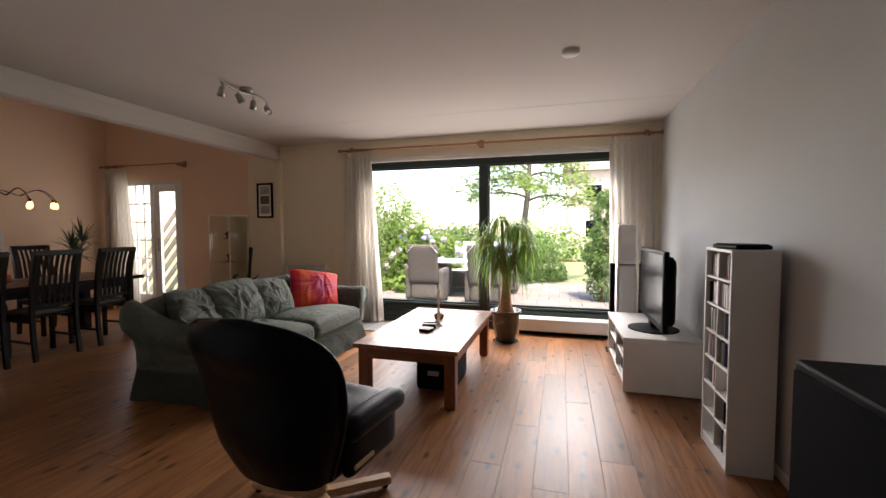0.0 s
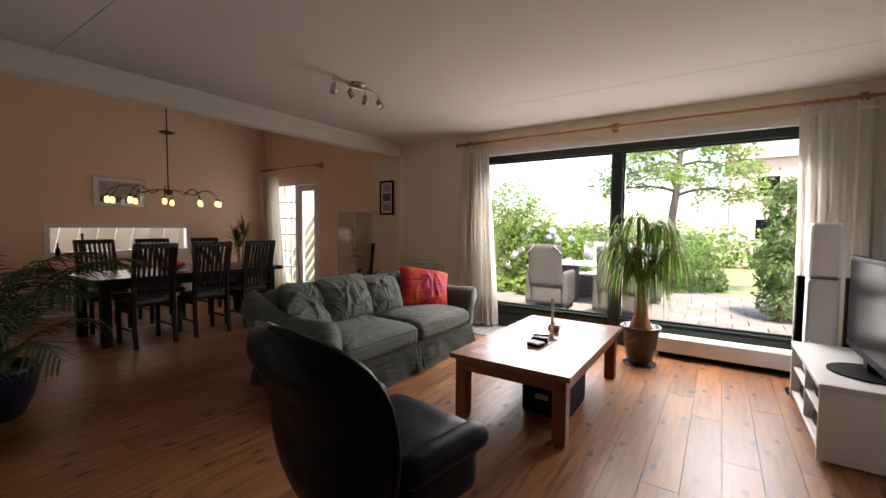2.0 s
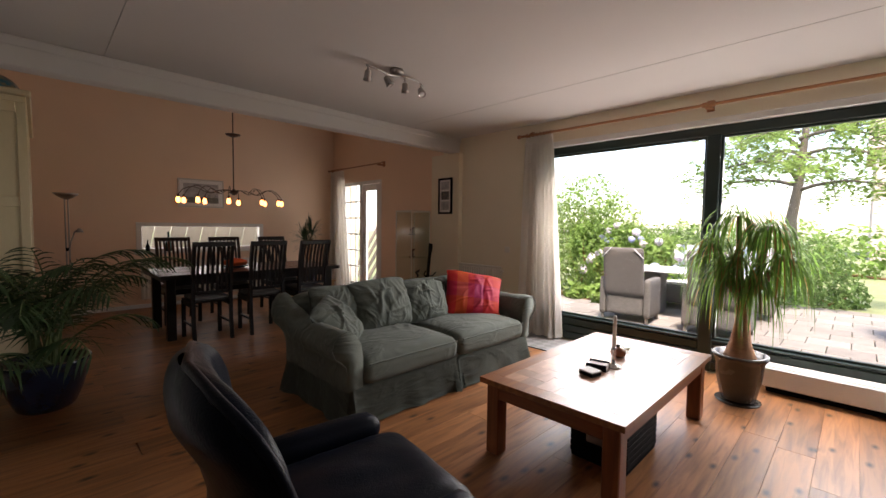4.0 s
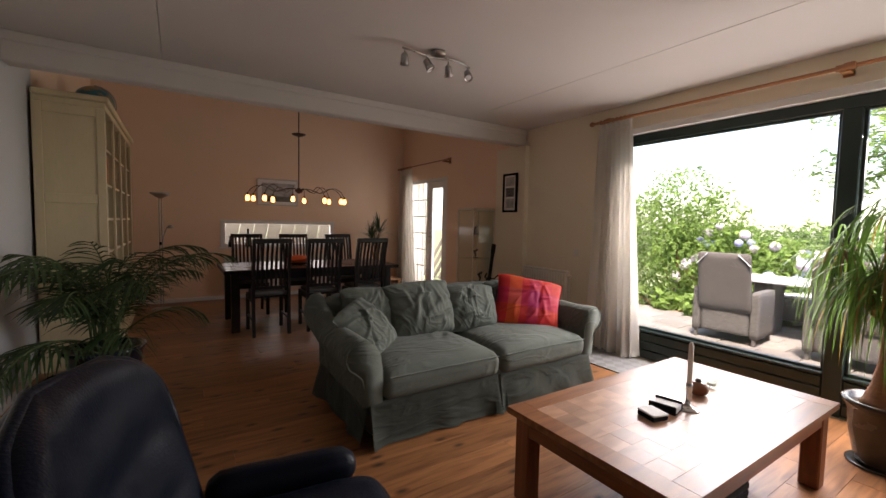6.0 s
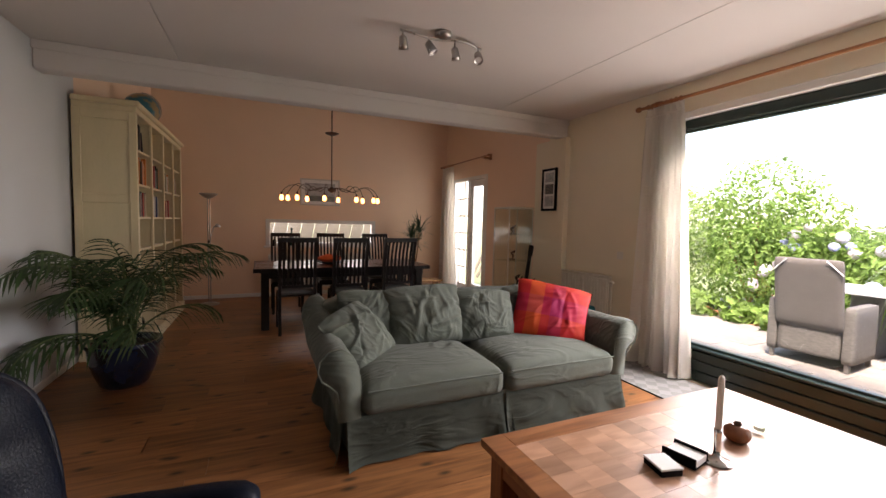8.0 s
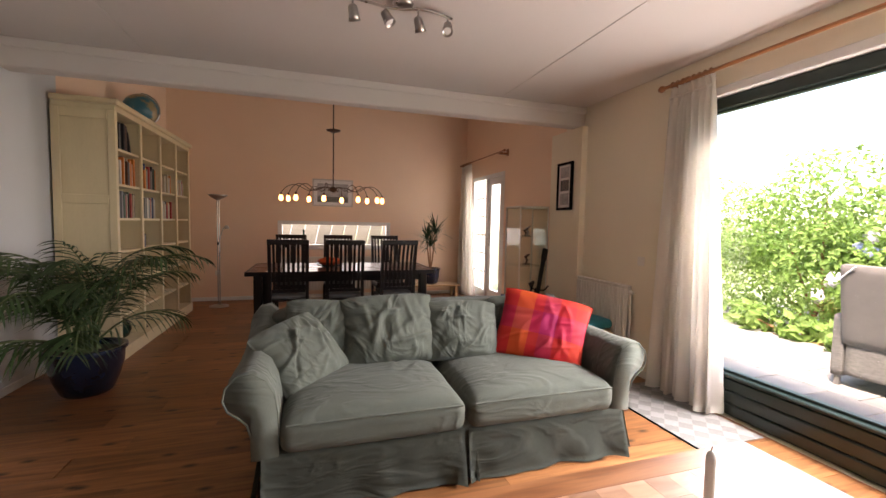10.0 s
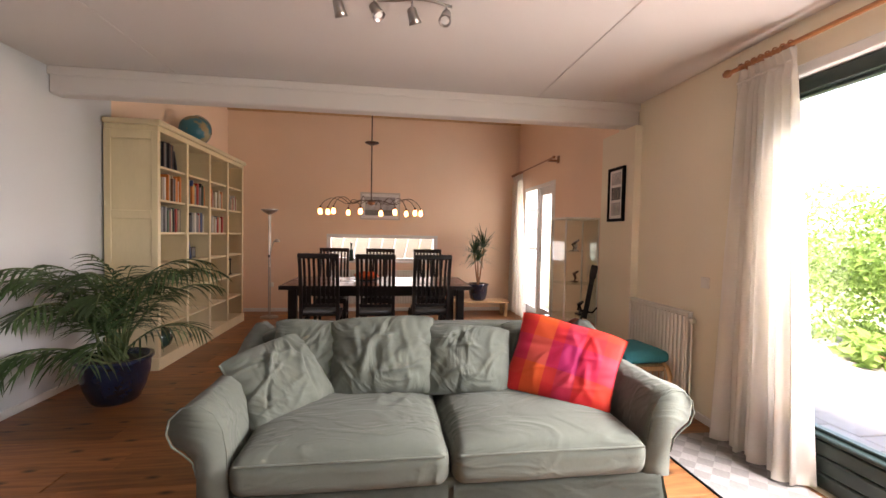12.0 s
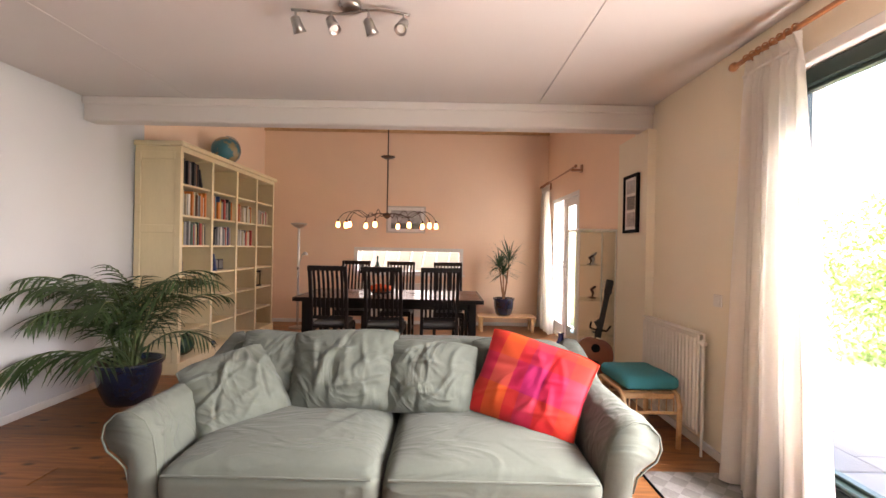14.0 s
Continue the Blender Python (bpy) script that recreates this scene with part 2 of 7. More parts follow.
M = {
    "wall_white": material("white_plaster", (0.58, 0.595, 0.605), 0.8, vary=0.05, scale=1.5, bump=0.12, bump_scale=140),
    "wall_cream": material("cream_plaster", (0.82, 0.745, 0.585), 0.8, vary=0.05, scale=1.5, bump=0.12, bump_scale=140),
    "wall_pink": material("peach_plaster", (0.86, 0.645, 0.475), 0.8, vary=0.06, scale=1.2, bump=0.12, bump_scale=140),
    "ceiling": material("ceiling_paint", (0.60, 0.56, 0.53), 0.85, vary=0.04, scale=1.2, bump=0.08, bump_scale=120),
    "white_wood": material("white_painted_wood", (0.75, 0.74, 0.71), 0.4, vary=0.05, scale=4, bump=0.05),
    "cream_wood": material("cream_painted_wood", (0.66, 0.55, 0.345), 0.45, vary=0.1, scale=5, bump=0.06, stretch=(1, 1, 0.3)),
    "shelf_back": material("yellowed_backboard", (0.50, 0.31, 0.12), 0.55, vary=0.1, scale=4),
    "green_frame": material("dark_green_lacquer", (0.018, 0.035, 0.03), 0.35, vary=0.15, scale=8, bump=0.04),
    "oak": plank_wood("oak_floor", (0.36, 0.155, 0.06), (0.165, 0.062, 0.022), (14, 1.2, 14), 0.38, spec=0.42),
    "table_wood": plank_wood("red_brown_wood", (0.34, 0.14, 0.055), (0.19, 0.07, 0.028), (14, 1.2, 14), 0.38, False, 0.1, 0.12),
    "apron_wood": plank_wood("red_brown_apron_wood", (0.27, 0.088, 0.035), (0.15, 0.046, 0.02), (1.2, 1.2, 14), 0.36, False, 0.1),
    "leg_wood": plank_wood("red_brown_leg_wood", (0.27, 0.088, 0.035), (0.15, 0.046, 0.02), (14, 14, 1.2), 0.36, False, 0.1),
    "block_wood": plank_wood("end_block_wood", (0.56, 0.315, 0.20), (0.37, 0.19, 0.11), (9, 1.5, 9), 0.38, False, 0.34, 0.12),
    "dark_wood": material("dark_stained_wood", (0.010, 0.006, 0.005), 0.4, vary=0.3, scale=6, bump=0.05, stretch=(1, 1, 0.2), spec=0.3),
    "dark_top": plank_wood("mahogany_top", (0.16, 0.055, 0.025), (0.07, 0.022, 0.012), (14, 1.2, 14), 0.28, False, 0.2),
    "light_wood": plank_wood("pale_beech", (0.62, 0.40, 0.21), (0.48, 0.28, 0.13), (2, 12, 12), 0.4, False, 0.1),
    "rod_wood": material("stained_rod_wood", (0.36, 0.15, 0.06), 0.35, vary=0.2, scale=8, stretch=(0.3, 3, 3)),
    "leather": material("black_leather", (0.005, 0.007, 0.013), 0.36, vary=0.3, scale=7, bump=0.2, bump_scale=170, spec=0.10),
    "sofa": creased(material("grey_green_cotton", (0.088, 0.101, 0.083), 0.9, vary=0.15, scale=5, sheen=0.06)),
    "curtain": sheer(material("ivory_linen", (0.86, 0.82, 0.76), 0.9, vary=0.06, scale=6, bump=0.2, bump_scale=220, stretch=(1, 1, 0.25)), 0.28),
    "plastic_black": material("black_plastic", (0.004, 0.004, 0.005), 0.55, vary=0.2, spec=0.06),
    "black_cloth": material("black_speaker_cloth", (0.004, 0.004, 0.005), 0.95, vary=0.3, bump=0.3, bump_scale=300, spec=0.08),
    "grey_metal": material("brushed_nickel", (0.42, 0.40, 0.38), 0.3, 1.0, vary=0.12, scale=20),
    "dark_metal": material("dark_bronze_metal", (0.09, 0.06, 0.045), 0.4, 0.9, vary=0.2, scale=12),
    "radiator": material("radiator_enamel", (0.74, 0.71, 0.63), 0.35, vary=0.04),
    "pot_blue": material("glazed_blue_pot", (0.012, 0.02, 0.05), 0.18, vary=0.4, scale=9, coat=0.5),
    "pot_olive": material("glazed_olive_pot", (0.048, 0.040, 0.031), 0.25, vary=0.3, scale=8),
    "soil": material("potting_soil", (0.03, 0.02, 0.014), 0.95, vary=0.5, scale=30, bump=0.8, bump_scale=60),
    "glass": glass_material("window_glass"),
    "glass_green": glass_material("cabinet_glass", (0.95, 0.98, 0.96), 0.04),
    "bulb": glow("lit_bulb", (1.0, 0.34, 0.085), 2.2),
    "paving": random_tint(material("grey_paving", (0.27, 0.245, 0.22), 0.9, vary=0.25, scale=7, bump=0.3), 0.2),
    "lawn": material("lawn", (0.24, 0.27, 0.12), 0.95, vary=0.4, scale=3, bump=0.6, bump_scale=60),
    "soil_out": material("garden_soil", (0.07, 0.05, 0.035), 0.95, vary=0.4, scale=6, bump=0.5),
}

# ---- building helpers ----
def finish(bm, name, mat, smooth=False):
    me = bpy.data.meshes.new(name)
    bm.normal_update()
    bm.to_mesh(me)
    bm.free()
    for k in mat if isinstance(mat, (list, tuple)) else [mat]:
        me.materials.append(M[k] if isinstance(k, str) else k)
    if smooth:
        me.shade_smooth()
    return me


def thing(name, label, category, at=(0, 0, 0), turn=0, group="", kind=""):
    """An empty at the base of a thing, which parents its parts."""
    ob = new(name)
    ob.empty_display_size = 0.1
    ob.matrix_basis = pose(*at, 0, 0, turn)
    return tagged(ob, label, category, group, kind)


def part(name, bm, mat, parent, label="", smooth=False):
    ob = new(name, finish(bm, name, mat, smooth))
    ob.parent = parent
    return tagged(ob, label)


def solo(name, bm, mat, label="", category="", at=(0, 0, 0), turn=0, group="", kind="", smooth=False):
    ob = new(name, finish(bm, name, mat, smooth))
    ob.matrix_basis = pose(*at, 0, 0, turn)
    return tagged(ob, label, category, group, kind)


def box(x0, x1, y0, y1, z0, z1, bevel=0.0, seg=1, bm=None):
    """A box between two corners with softened edges."""
    out = bm or bmesh.new()
    tmp = bmesh.new() if bm else out
    bmesh.ops.create_cube(tmp, size=1)
    bmesh.ops.scale(tmp, vec=(x1 - x0, y1 - y0, z1 - z0), verts=tmp.verts)
    bmesh.ops.translate(tmp, vec=((x0 + x1) / 2, (y0 + y1) / 2, (z0 + z1) / 2), verts=tmp.verts)
    if bevel:
        bmesh.ops.bevel(tmp, geom=tmp.edges[:], offset=bevel, segments=seg, profile=0.5, affect="EDGES")
    if bm:
        merge(out, tmp)
    return out


def merge(bm, other, m=None):
    if m is not None:
        bmesh.ops.transform(other, matrix=m, verts=other.verts)
    me = bpy.data.meshes.new("tmp")
    other.to_mesh(me)
    other.free()
    bm.from_mesh(me)
    bpy.data.meshes.remove(me)
    return bm


def lathe(profile, seg=24, bm=None, at=(0, 0, 0), bend=None):
    """A turned shape from (radius, height) pairs."""
    bm = bm or bmesh.new()
    rings = []
    for r, z in profile:
        ring = []
        for i in range(seg):
            a = 2 * math.pi * i / seg
            ring.append(bm.verts.new((at[0] + r * math.cos(a), at[1] + r * math.sin(a), at[2] + z)))
        rings.append(ring)
    for a, b in zip(rings, rings[1:]):
        for i in range(seg):
            bm.faces.new((a[i], a[(i + 1) % seg], b[(i + 1) % seg], b[i]))
    bm.faces.new(rings[0][::-1])
    bm.faces.new(rings[-1])
    return bm


def tube(points, radius, seg=8, bm=None):
    """A round bar along a line of points; radius may be one number or one per point."""
    bm = bm or bmesh.new()
    pts = [Vector(p) for p in points]
    radii = radius if isinstance(radius, (list, tuple)) else [radius] * len(pts)
    rings = []
    side = None
    for i, p in enumerate(pts):
        d = (pts[min(i + 1, len(pts) - 1)] - pts[max(i - 1, 0)]).normalized()
        if side is None:
            side = d.cross(Vector((0, 0, 1)) if abs(d.z) < 0.9 else Vector((1, 0, 0))).normalized()
        side = (side - d * side.dot(d)).normalized()
        up = d.cross(side)
        rings.append([bm.verts.new(p + radii[i] * (math.cos(2 * math.pi * k / seg) * side + math.sin(2 * math.pi * k / seg) * up)) for k in range(seg)])
    for a, b in zip(rings, rings[1:]):
        for k in range(seg):
            bm.faces.new((a[k], a[(k + 1) % seg], b[(k + 1) % seg], b[k]))
    bm.faces.new(rings[0][::-1])
    bm.faces.new(rings[-1])
    return bm


def wall_with_holes(name, axis, at, thick, a0, a1, z0, z1, holes, mat, label):
    """An upright wall along x or y, built of blocks round its openings (a0, a1, z0, z1)."""
    bm = bmesh.new()
    cuts = sorted({a0, a1, *[h[0] for h in holes], *[h[1] for h in holes]})
    for p, q in zip(cuts, cuts[1:]):
        spans = [(z0, z1)]
        for h in holes:
            if h[0] <= p and q <= h[1]:
                spans = [s for lo, hi in spans for s in ((lo, min(hi, h[2])), (max(lo, h[3]), hi)) if s[1] - s[0] > 1e-4]
        for lo, hi in spans:
            if axis == "x":
                box(p, q, at, at + thick, lo, hi, bm=bm)
            else:
                box(at, at + thick, p, q, lo, hi, bm=bm)
    bmesh.ops.remove_doubles(bm, verts=bm.verts, dist=1e-5)
    return solo(name, bm, mat, label, "wall", kind="structure")


# ---- the shell ----
CEIL, BEAM_Z = 2.565, 2.36
EAST, NORTH, PINK, WEST_WALL = 1.33, 5.63, -7.45, 0.74
BEAM_X0, BEAM_X1, PIER = -4.04, -3.90, -4.42
WIN = (-2.62, 0.98, 0.0, 2.315)
DOOR = (-7.10, -5.80, 0.0, 2.13)

wall_with_holes("wall_north", "x", NORTH, 0.28, BEAM_X0 - 0.2, EAST + 0.2, -0.3, 2.85, [WIN], "wall_cream", "cream plastered outer wall with a wide window opening")
wall_with_holes("wall_north_dining", "x", NORTH, 0.28, PINK - 0.2, BEAM_X0 - 0.2, -0.3, 4.0, [DOOR], "wall_pink", "peach plastered outer wall with a garden door opening")
wall_with_holes("wall_east", "y", EAST, 0.2, -4.2, NORTH, -0.3, 3.0, [], "wall_white", "white plastered living room wall behind the television")
wall_with_holes("wall_west", "y", PINK - 0.2, 0.2, 0.5, NORTH, -0.3, 4.0, [(2.31, 4.19, 0.86, 1.31)], "wall_pink", "peach plastered dining room wall with a low strip window")
wall_with_holes("wall_south", "x", WEST_WALL - 0.2, 0.2, -4.62, -1.3, -0.3, 4.0, [], "wall_white", "white plastered wall beside the palm")
wall_with_holes("wall_south_dining", "x", WEST_WALL - 0.2, 0.2, PINK, -4.62, -0.3, 4.0, [], "wall_pink", "peach plastered wall behind the bookcase")
wall_with_holes("wall_hall", "y", -1.5, 0.2, -4.2, WEST_WALL - 0.2, -0.3, 3.0, [], "wall_white", "white plastered wall closing the hall")
wall_with_holes("wall_back", "x", -4.2, 0.2, -1.3, EAST, -0.3, 3.0, [], "wall_white", "white plastered wall behind the entrance")

slabs = box(BEAM_X1, EAST, -4.2, NORTH, CEIL + 0.012, CEIL + 0.2)
for y0, y1 in ((-4.2, -1.33), (-1.326, 1.653), (1.657, 4.638), (4.642, NORTH)):
    box(BEAM_X1, EAST, y0, y1, CEIL, CEIL + 0.012, 0.003, bm=slabs)
solo("ceiling", slabs, "ceiling", "pale plastered living room ceiling with panel joints", "ceiling", kind="structure")
solo("beam", box(BEAM_X0, BEAM_X1, WEST_WALL, NORTH, BEAM_Z, CEIL + 0.9, 0.012), "ceiling", "white plastered ceiling beam between living and dining room", "beam", kind="structure")
solo("trim_beam", box(BEAM_X1, BEAM_X1 + 0.018, WEST_WALL, NORTH, 2.497, CEIL - 0.001, 0.008, 2), "ceiling", "narrow plaster strip along the top of the beam", "trim", kind="structure")
# pilaster under the beam, wall plate and high ceiling of the dining room
solo("pilaster", box(PIER, BEAM_X1 + 0.05, 5.56, NORTH, 0, BEAM_Z), "wall_cream", "cream plastered pilaster under the beam", "pilaster", kind="structure")
solo("ceiling_dining", box(PINK, BEAM_X0, WEST_WALL, NORTH, 3.46, 3.6), "ceiling", "pale high dining room ceiling", "ceiling", kind="structure")
plate = bmesh.new()
for y0, y1 in ((WEST_WALL, 2.3), (2.306, 3.9), (3.906, NORTH)):
    box(PINK, PINK + 0.035, y0, y1, 3.28, 3.46, 0.003, bm=plate)
solo("trim_wall_plate", plate, "light_wood", "pale wooden plate along the top of the wall", "trim", kind="structure")
slab = box(PINK, EAST, WEST_WALL, NORTH, -0.25, -0.012)
box(-1.3, EAST, -4.2, WEST_WALL, -0.25, -0.012, bm=slab)
solo("floor", slab, "oak", "oiled oak plank floor with knots", "floor", kind="structure")
floor = bpy.data.objects["floor"]

# baseboards: slim white strips
def baseboard(x0, x1, y0, y1):
    solo("baseboard", box(x0, x1, y0, y1, 0, 0.06, 0.004), "white_wood", "low white painted baseboard", "baseboard", kind="structure")

baseboard(EAST - 0.014, EAST, -4.0, NORTH)
baseboard(PINK + 0.014, -4.0, WEST_WALL, WEST_WALL + 0.014)
baseboard(-3.998, -1.5, WEST_WALL, WEST_WALL + 0.014)
baseboard(PINK, PINK + 0.014, WEST_WALL, NORTH)
baseboard(-5.78, PIER, NORTH - 0.014, NORTH)
baseboard(-3.84, -2.64, NORTH - 0.014, NORTH)


# ---- big window ----
def big_window():
    w = thing("window_1", "wide dark green framed window with low panelled foot", "window", kind="structure")
    x0, x1, xm, y0, y1 = WIN[0], WIN[1], -0.77, 5.66, 5.76
    part("frame_top", box(x0, x1, y0, y1, 2.165, 2.25, 0.006), "green_frame", w)
    part("reveal_trim", box(x0, x1, 5.615, 5.75, 2.253, 2.315, 0.006), "white_wood", w, "white painted board above the frame")
    part("frame_side", box(x0, x0 + 0.10, y0, y1, 0.0, 2.165, 0.006), "green_frame", w)
    part("frame_side", box(x1 - 0.10, x1, y0, y1, 0.0, 2.165, 0.006), "green_frame", w)
    part("mullion", box(xm - 0.055, xm + 0.055, y0 - 0.015, y1, 0.0, 2.165, 0.006), "green_frame", w)
    for a, b in ((x0 + 0.10, xm - 0.055), (xm + 0.055, x1 - 0.10)):
        for k in range(3):
            part("panel_board", box(a, b, y0 - 0.01, y1, 0.012 + 0.087 * k, 0.093 + 0.087 * k, 0.008), "green_frame", w)
        sill = part("sill", box(a, b, y0 - 0.02, y1, 0.274, 0.298, 0.006), "green_frame", w)
        for p, q, lo, hi in ((a, b, 0.298, 0.318), (a, b, 2.145, 2.165), (a, a + 0.02, 0.318, 2.145), (b - 0.02, b, 0.318, 2.145)):
            part("glazing_bead", box(p, q, 5.68, 5.72, lo, hi, 0.003), "green_frame", w)
        g = part("pane", box(a + 0.018, b - 0.018, 5.694, 5.702, 0.316, 2.147), "glass", w)
        g.visible_shadow = False
    return w


big_window()


def convector():
    c = thing("convector", "long low white convector cover under the window", "radiator", (0, 0, 0))
    part("foot", box(-0.28, 0.92, 5.46, 5.58, 0, 0.05, 0.004), "plastic_black", c)
    part("cover", box(-0.30, 0.95, 5.42, 5.62, 0.05, 0.205, 0.008), "white_wood", c)
    part("grille", box(-0.27, 0.92, 5.45, 5.57, 0.205, 0.212, 0.002), "radiator", c)
    k = lathe([(0.02, 0), (0.022, 0.03), (0.012, 0.05)], 12)
    bmesh.ops.rotate(k, matrix=Matrix.Rotation(radians(90), 3, "Y"), verts=k.verts)
    bmesh.ops.translate(k, vec=(-0.35, 5.5, 0.1), verts=k.verts)
    part("valve", k, "white_wood", c)


convector()


# ---- curtains ----
def curtain(name, x0, x1, y, z0, z1, folds, label, foot=None, depth=0.05, seed=1):
    """A cloth hung from z1: pinched under a short frill at its head, falling in wide uneven folds to the span foot."""
    rnd = random.Random(seed)
    bm = bmesh.new()
    f0, f1 = foot or (x0, x1)
    nu, nv = folds * 14, 44
    widths = [rnd.uniform(0.55, 1.5) for _ in range(folds)]
    cuts = [sum(widths[:k]) / sum(widths) for k in range(folds + 1)]
    amp = [rnd.uniform(0.55, 1.2) for _ in range(folds + 1)]
    drift = [rnd.uniform(-0.9, 0.9) for _ in range(folds + 1)]
    rows = []
    for j in range(nv + 1):
        v = (j / nv) ** 1.35
        z = z1 + (z0 - z1) * v
        row = []
        for i in range(nu + 1):
            u = i / nu
            k = min(max(n for n in range(folds) if cuts[n] <= u + 1e-9), folds - 1)
            r = (u - cuts[k]) / (cuts[k + 1] - cuts[k])
            a = amp[k] * (1 - r) + amp[k + 1] * r
            w = drift[k] * (1 - r) + drift[k + 1] * r
            ph = 2 * math.pi * (k + r)
            wave = math.sin(ph + w * v * 1.6)
            wave = math.copysign(abs(wave) ** 0.8, wave)
            pinch = math.sin(ph * 2 + 0.6)
            tight = math.exp(-((v - 0.035) / 0.02) ** 2)
            top = max(0.0, 1 - v * 4.5)
            dy = depth * a * wave * (0.25 + 0.9 * v ** 0.6) * (1 - 0.7 * tight) + 0.014 * pinch * top * (1 - 0.8 * tight)
            dy += 0.5 * depth * math.sin(ph / 2 + seed) * v + 0.012 * noise.noise((u * 6, v * 4, seed * 3.1)) * (0.3 + v)
            g = v ** 0.85
            lo, hi = x0 + (f0 - x0) * g, x1 + (f1 - x1) * g
            x = lo + (hi - lo) * u + 0.014 * math.sin(ph * 2 + 1.2) * v + 0.006 * pinch * top
            row.append(bm.verts.new((x, y + dy, z + 0.008 * math.sin(ph) * (1 - v))))
        rows.append(row)
    for a, b in zip(rows, rows[1:]):
        for i in range(nu):
            bm.faces.new((a[i], a[i + 1], b[i + 1], b[i]))
    bmesh.ops.solidify(bm, geom=bm.faces[:], thickness=0.004)
    c = thing(name, label, "curtain")
    part("cloth", bm, "curtain", c, smooth=True)
    part("heading_tape", tube([(x0, y, z1 - 0.075), (x1, y, z1 - 0.075)], 0.010, 8), "curtain", c)
    for i in range(folds):
        x = x0 + (x1 - x0) * (i + 0.5) / folds
        pts = [(x, y + 0.021 * math.cos(a * math.pi / 6), z1 + 0.02 + 0.021 * math.sin(a * math.pi / 6)) for a in range(13)]
        part("ring", tube(pts, 0.0045, 6), "rod_wood", c)
    return c


curtain("curtain", -2.73, -2.36, 5.545, 0.02, 2.40, 8, "ivory linen curtain drawn aside, hanging from wooden rings", (-2.82, -2.21), seed=2)
curtain("curtain", 0.745, 1.25, 5.545, 0.225, 2.40, 7, "ivory linen curtain drawn aside beside the white wall", (0.78, 1.27), 0.04, seed=5)
curtain("curtain", -7.34, -6.86, 5.50, 0.04, 2.36, 7, "white curtain gathered beside the garden door", (-7.38, -6.58), 0.045, seed=8)



def curtain_rod(x0, x1, y, z, r, joint, label):
    c = thing("curtain_rod", label, "curtain rod")
    part("pole", tube([(x0, y, z), (x1, y, z)], r, 12), "rod_wood", c)
    for x, s in ((x0, -1), (x1, 1)):
        k = lathe([(r, 0), (r * 1.7, 0.012), (r * 1.9, 0.03), (r * 1.2, 0.05), (r * 0.4, 0.06)], 14)
        bmesh.ops.rotate(k, matrix=Matrix.Rotation(radians(90 * s), 3, "Y"), verts=k.verts)
        bmesh.ops.translate(k, vec=(x, y, z), verts=k.verts)
        part("finial", k, "rod_wood", c, smooth=True)
    for x in (x0 + 0.12, x1 - 0.12) + ((joint,) if joint else ()):
        b = box(x - 0.03, x + 0.03, y - 0.012, NORTH, z - 0.035, z - 0.008, 0.004)
        box(x - 0.03, x + 0.03, NORTH - 0.015, NORTH, z - 0.05, z + 0.05, 0.004, bm=b)
        part("bracket", b, "rod_wood", c)
    if joint:
        k = tube([(joint - 0.05, y, z), (joint + 0.05, y, z)], r * 1.7, 12)
        part("joint", k, "rod_wood", c)
    return c


curtain_rod(-2.80, 1.29, 5.555, 2.425, 0.014, -0.80, "long reddish brown wooden curtain rod over the window")
curtain_rod(-7.38, -5.60, 5.50, 2.385, 0.011, None, "short dark wooden curtain rod over the garden door")


# ---- garden door ----
def garden_door():
    d = thing("door_1", "white garden door with tall glass and glazed side panel", "door", kind="structure")
    x0, x1, xm, z1 = DOOR[0], DOOR[1], -6.46, DOOR[3]
    for a, b, lo, hi in ((x0, x0 + 0.06, 0, z1), (x1 - 0.06, x1, 0, z1), (x0 + 0.06, x1 - 0.06, z1 - 0.06, z1), (xm - 0.04, xm + 0.04, 0.03, z1 - 0.06), (x0 + 0.06, x1 - 0.06, 0, 0.03)):
        part("door_frame", box(a, b, 5.63, 5.73, lo, hi, 0.004), "white_wood", d)
    # side panel with glazing bars
    a, b = x0 + 0.06, xm - 0.04
    part("rail", box(a, b, 5.66, 5.70, 0.03, 0.20, 0.004), "white_wood", d)
    g = part("pane", box(a, b, 5.678, 5.684, 0.20, z1 - 0.06), "glass", d)
    g.visible_shadow = False
    for k in range(1, 6):
        z = 0.20 + (z1 - 0.26) * k / 6
        part("glazing_bar", box(a, b, 5.665, 5.695, z - 0.013, z + 0.013, 0.003), "white_wood", d)
    for k in (1, 2):
        x = a + (b - a) * k / 3
        part("glazing_bar", box(x - 0.012, x + 0.012, 5.663, 5.697, 0.20, z1 - 0.06, 0.003), "white_wood", d)
    # leaf
    a, b = xm + 0.045, x1 - 0.065
    leaf = part("door_leaf", box(a, a + 0.11, 5.645, 5.695, 0.035, z1 - 0.065, 0.004), "white_wood", d)
    for p, q, lo, hi in ((b - 0.11, b, 0.035, z1 - 0.065), (a + 0.11, b - 0.11, 0.035, 0.25), (a + 0.11, b - 0.11, z1 - 0.18, z1 - 0.065)):
        part("door_rail", box(p, q, 5.645, 5.695, lo, hi, 0.004), "white_wood", d)
    g = part("pane", box(a + 0.105, b - 0.105, 5.667, 5.673, 0.245, z1 - 0.175), "glass", d)
    g.visible_shadow = False
    h = box(a + 0.045, a + 0.075, 5.635, 5.645, 0.95, 1.17, 0.003)
    tube([(a + 0.06, 5.64, 1.08), (a + 0.06, 5.60, 1.08), (a + 0.17, 5.595, 1.08)], 0.008, 8, h)
    part("door_handle", h, "grey_metal", d, "brushed metal lever handle")
    return d


garden_door()


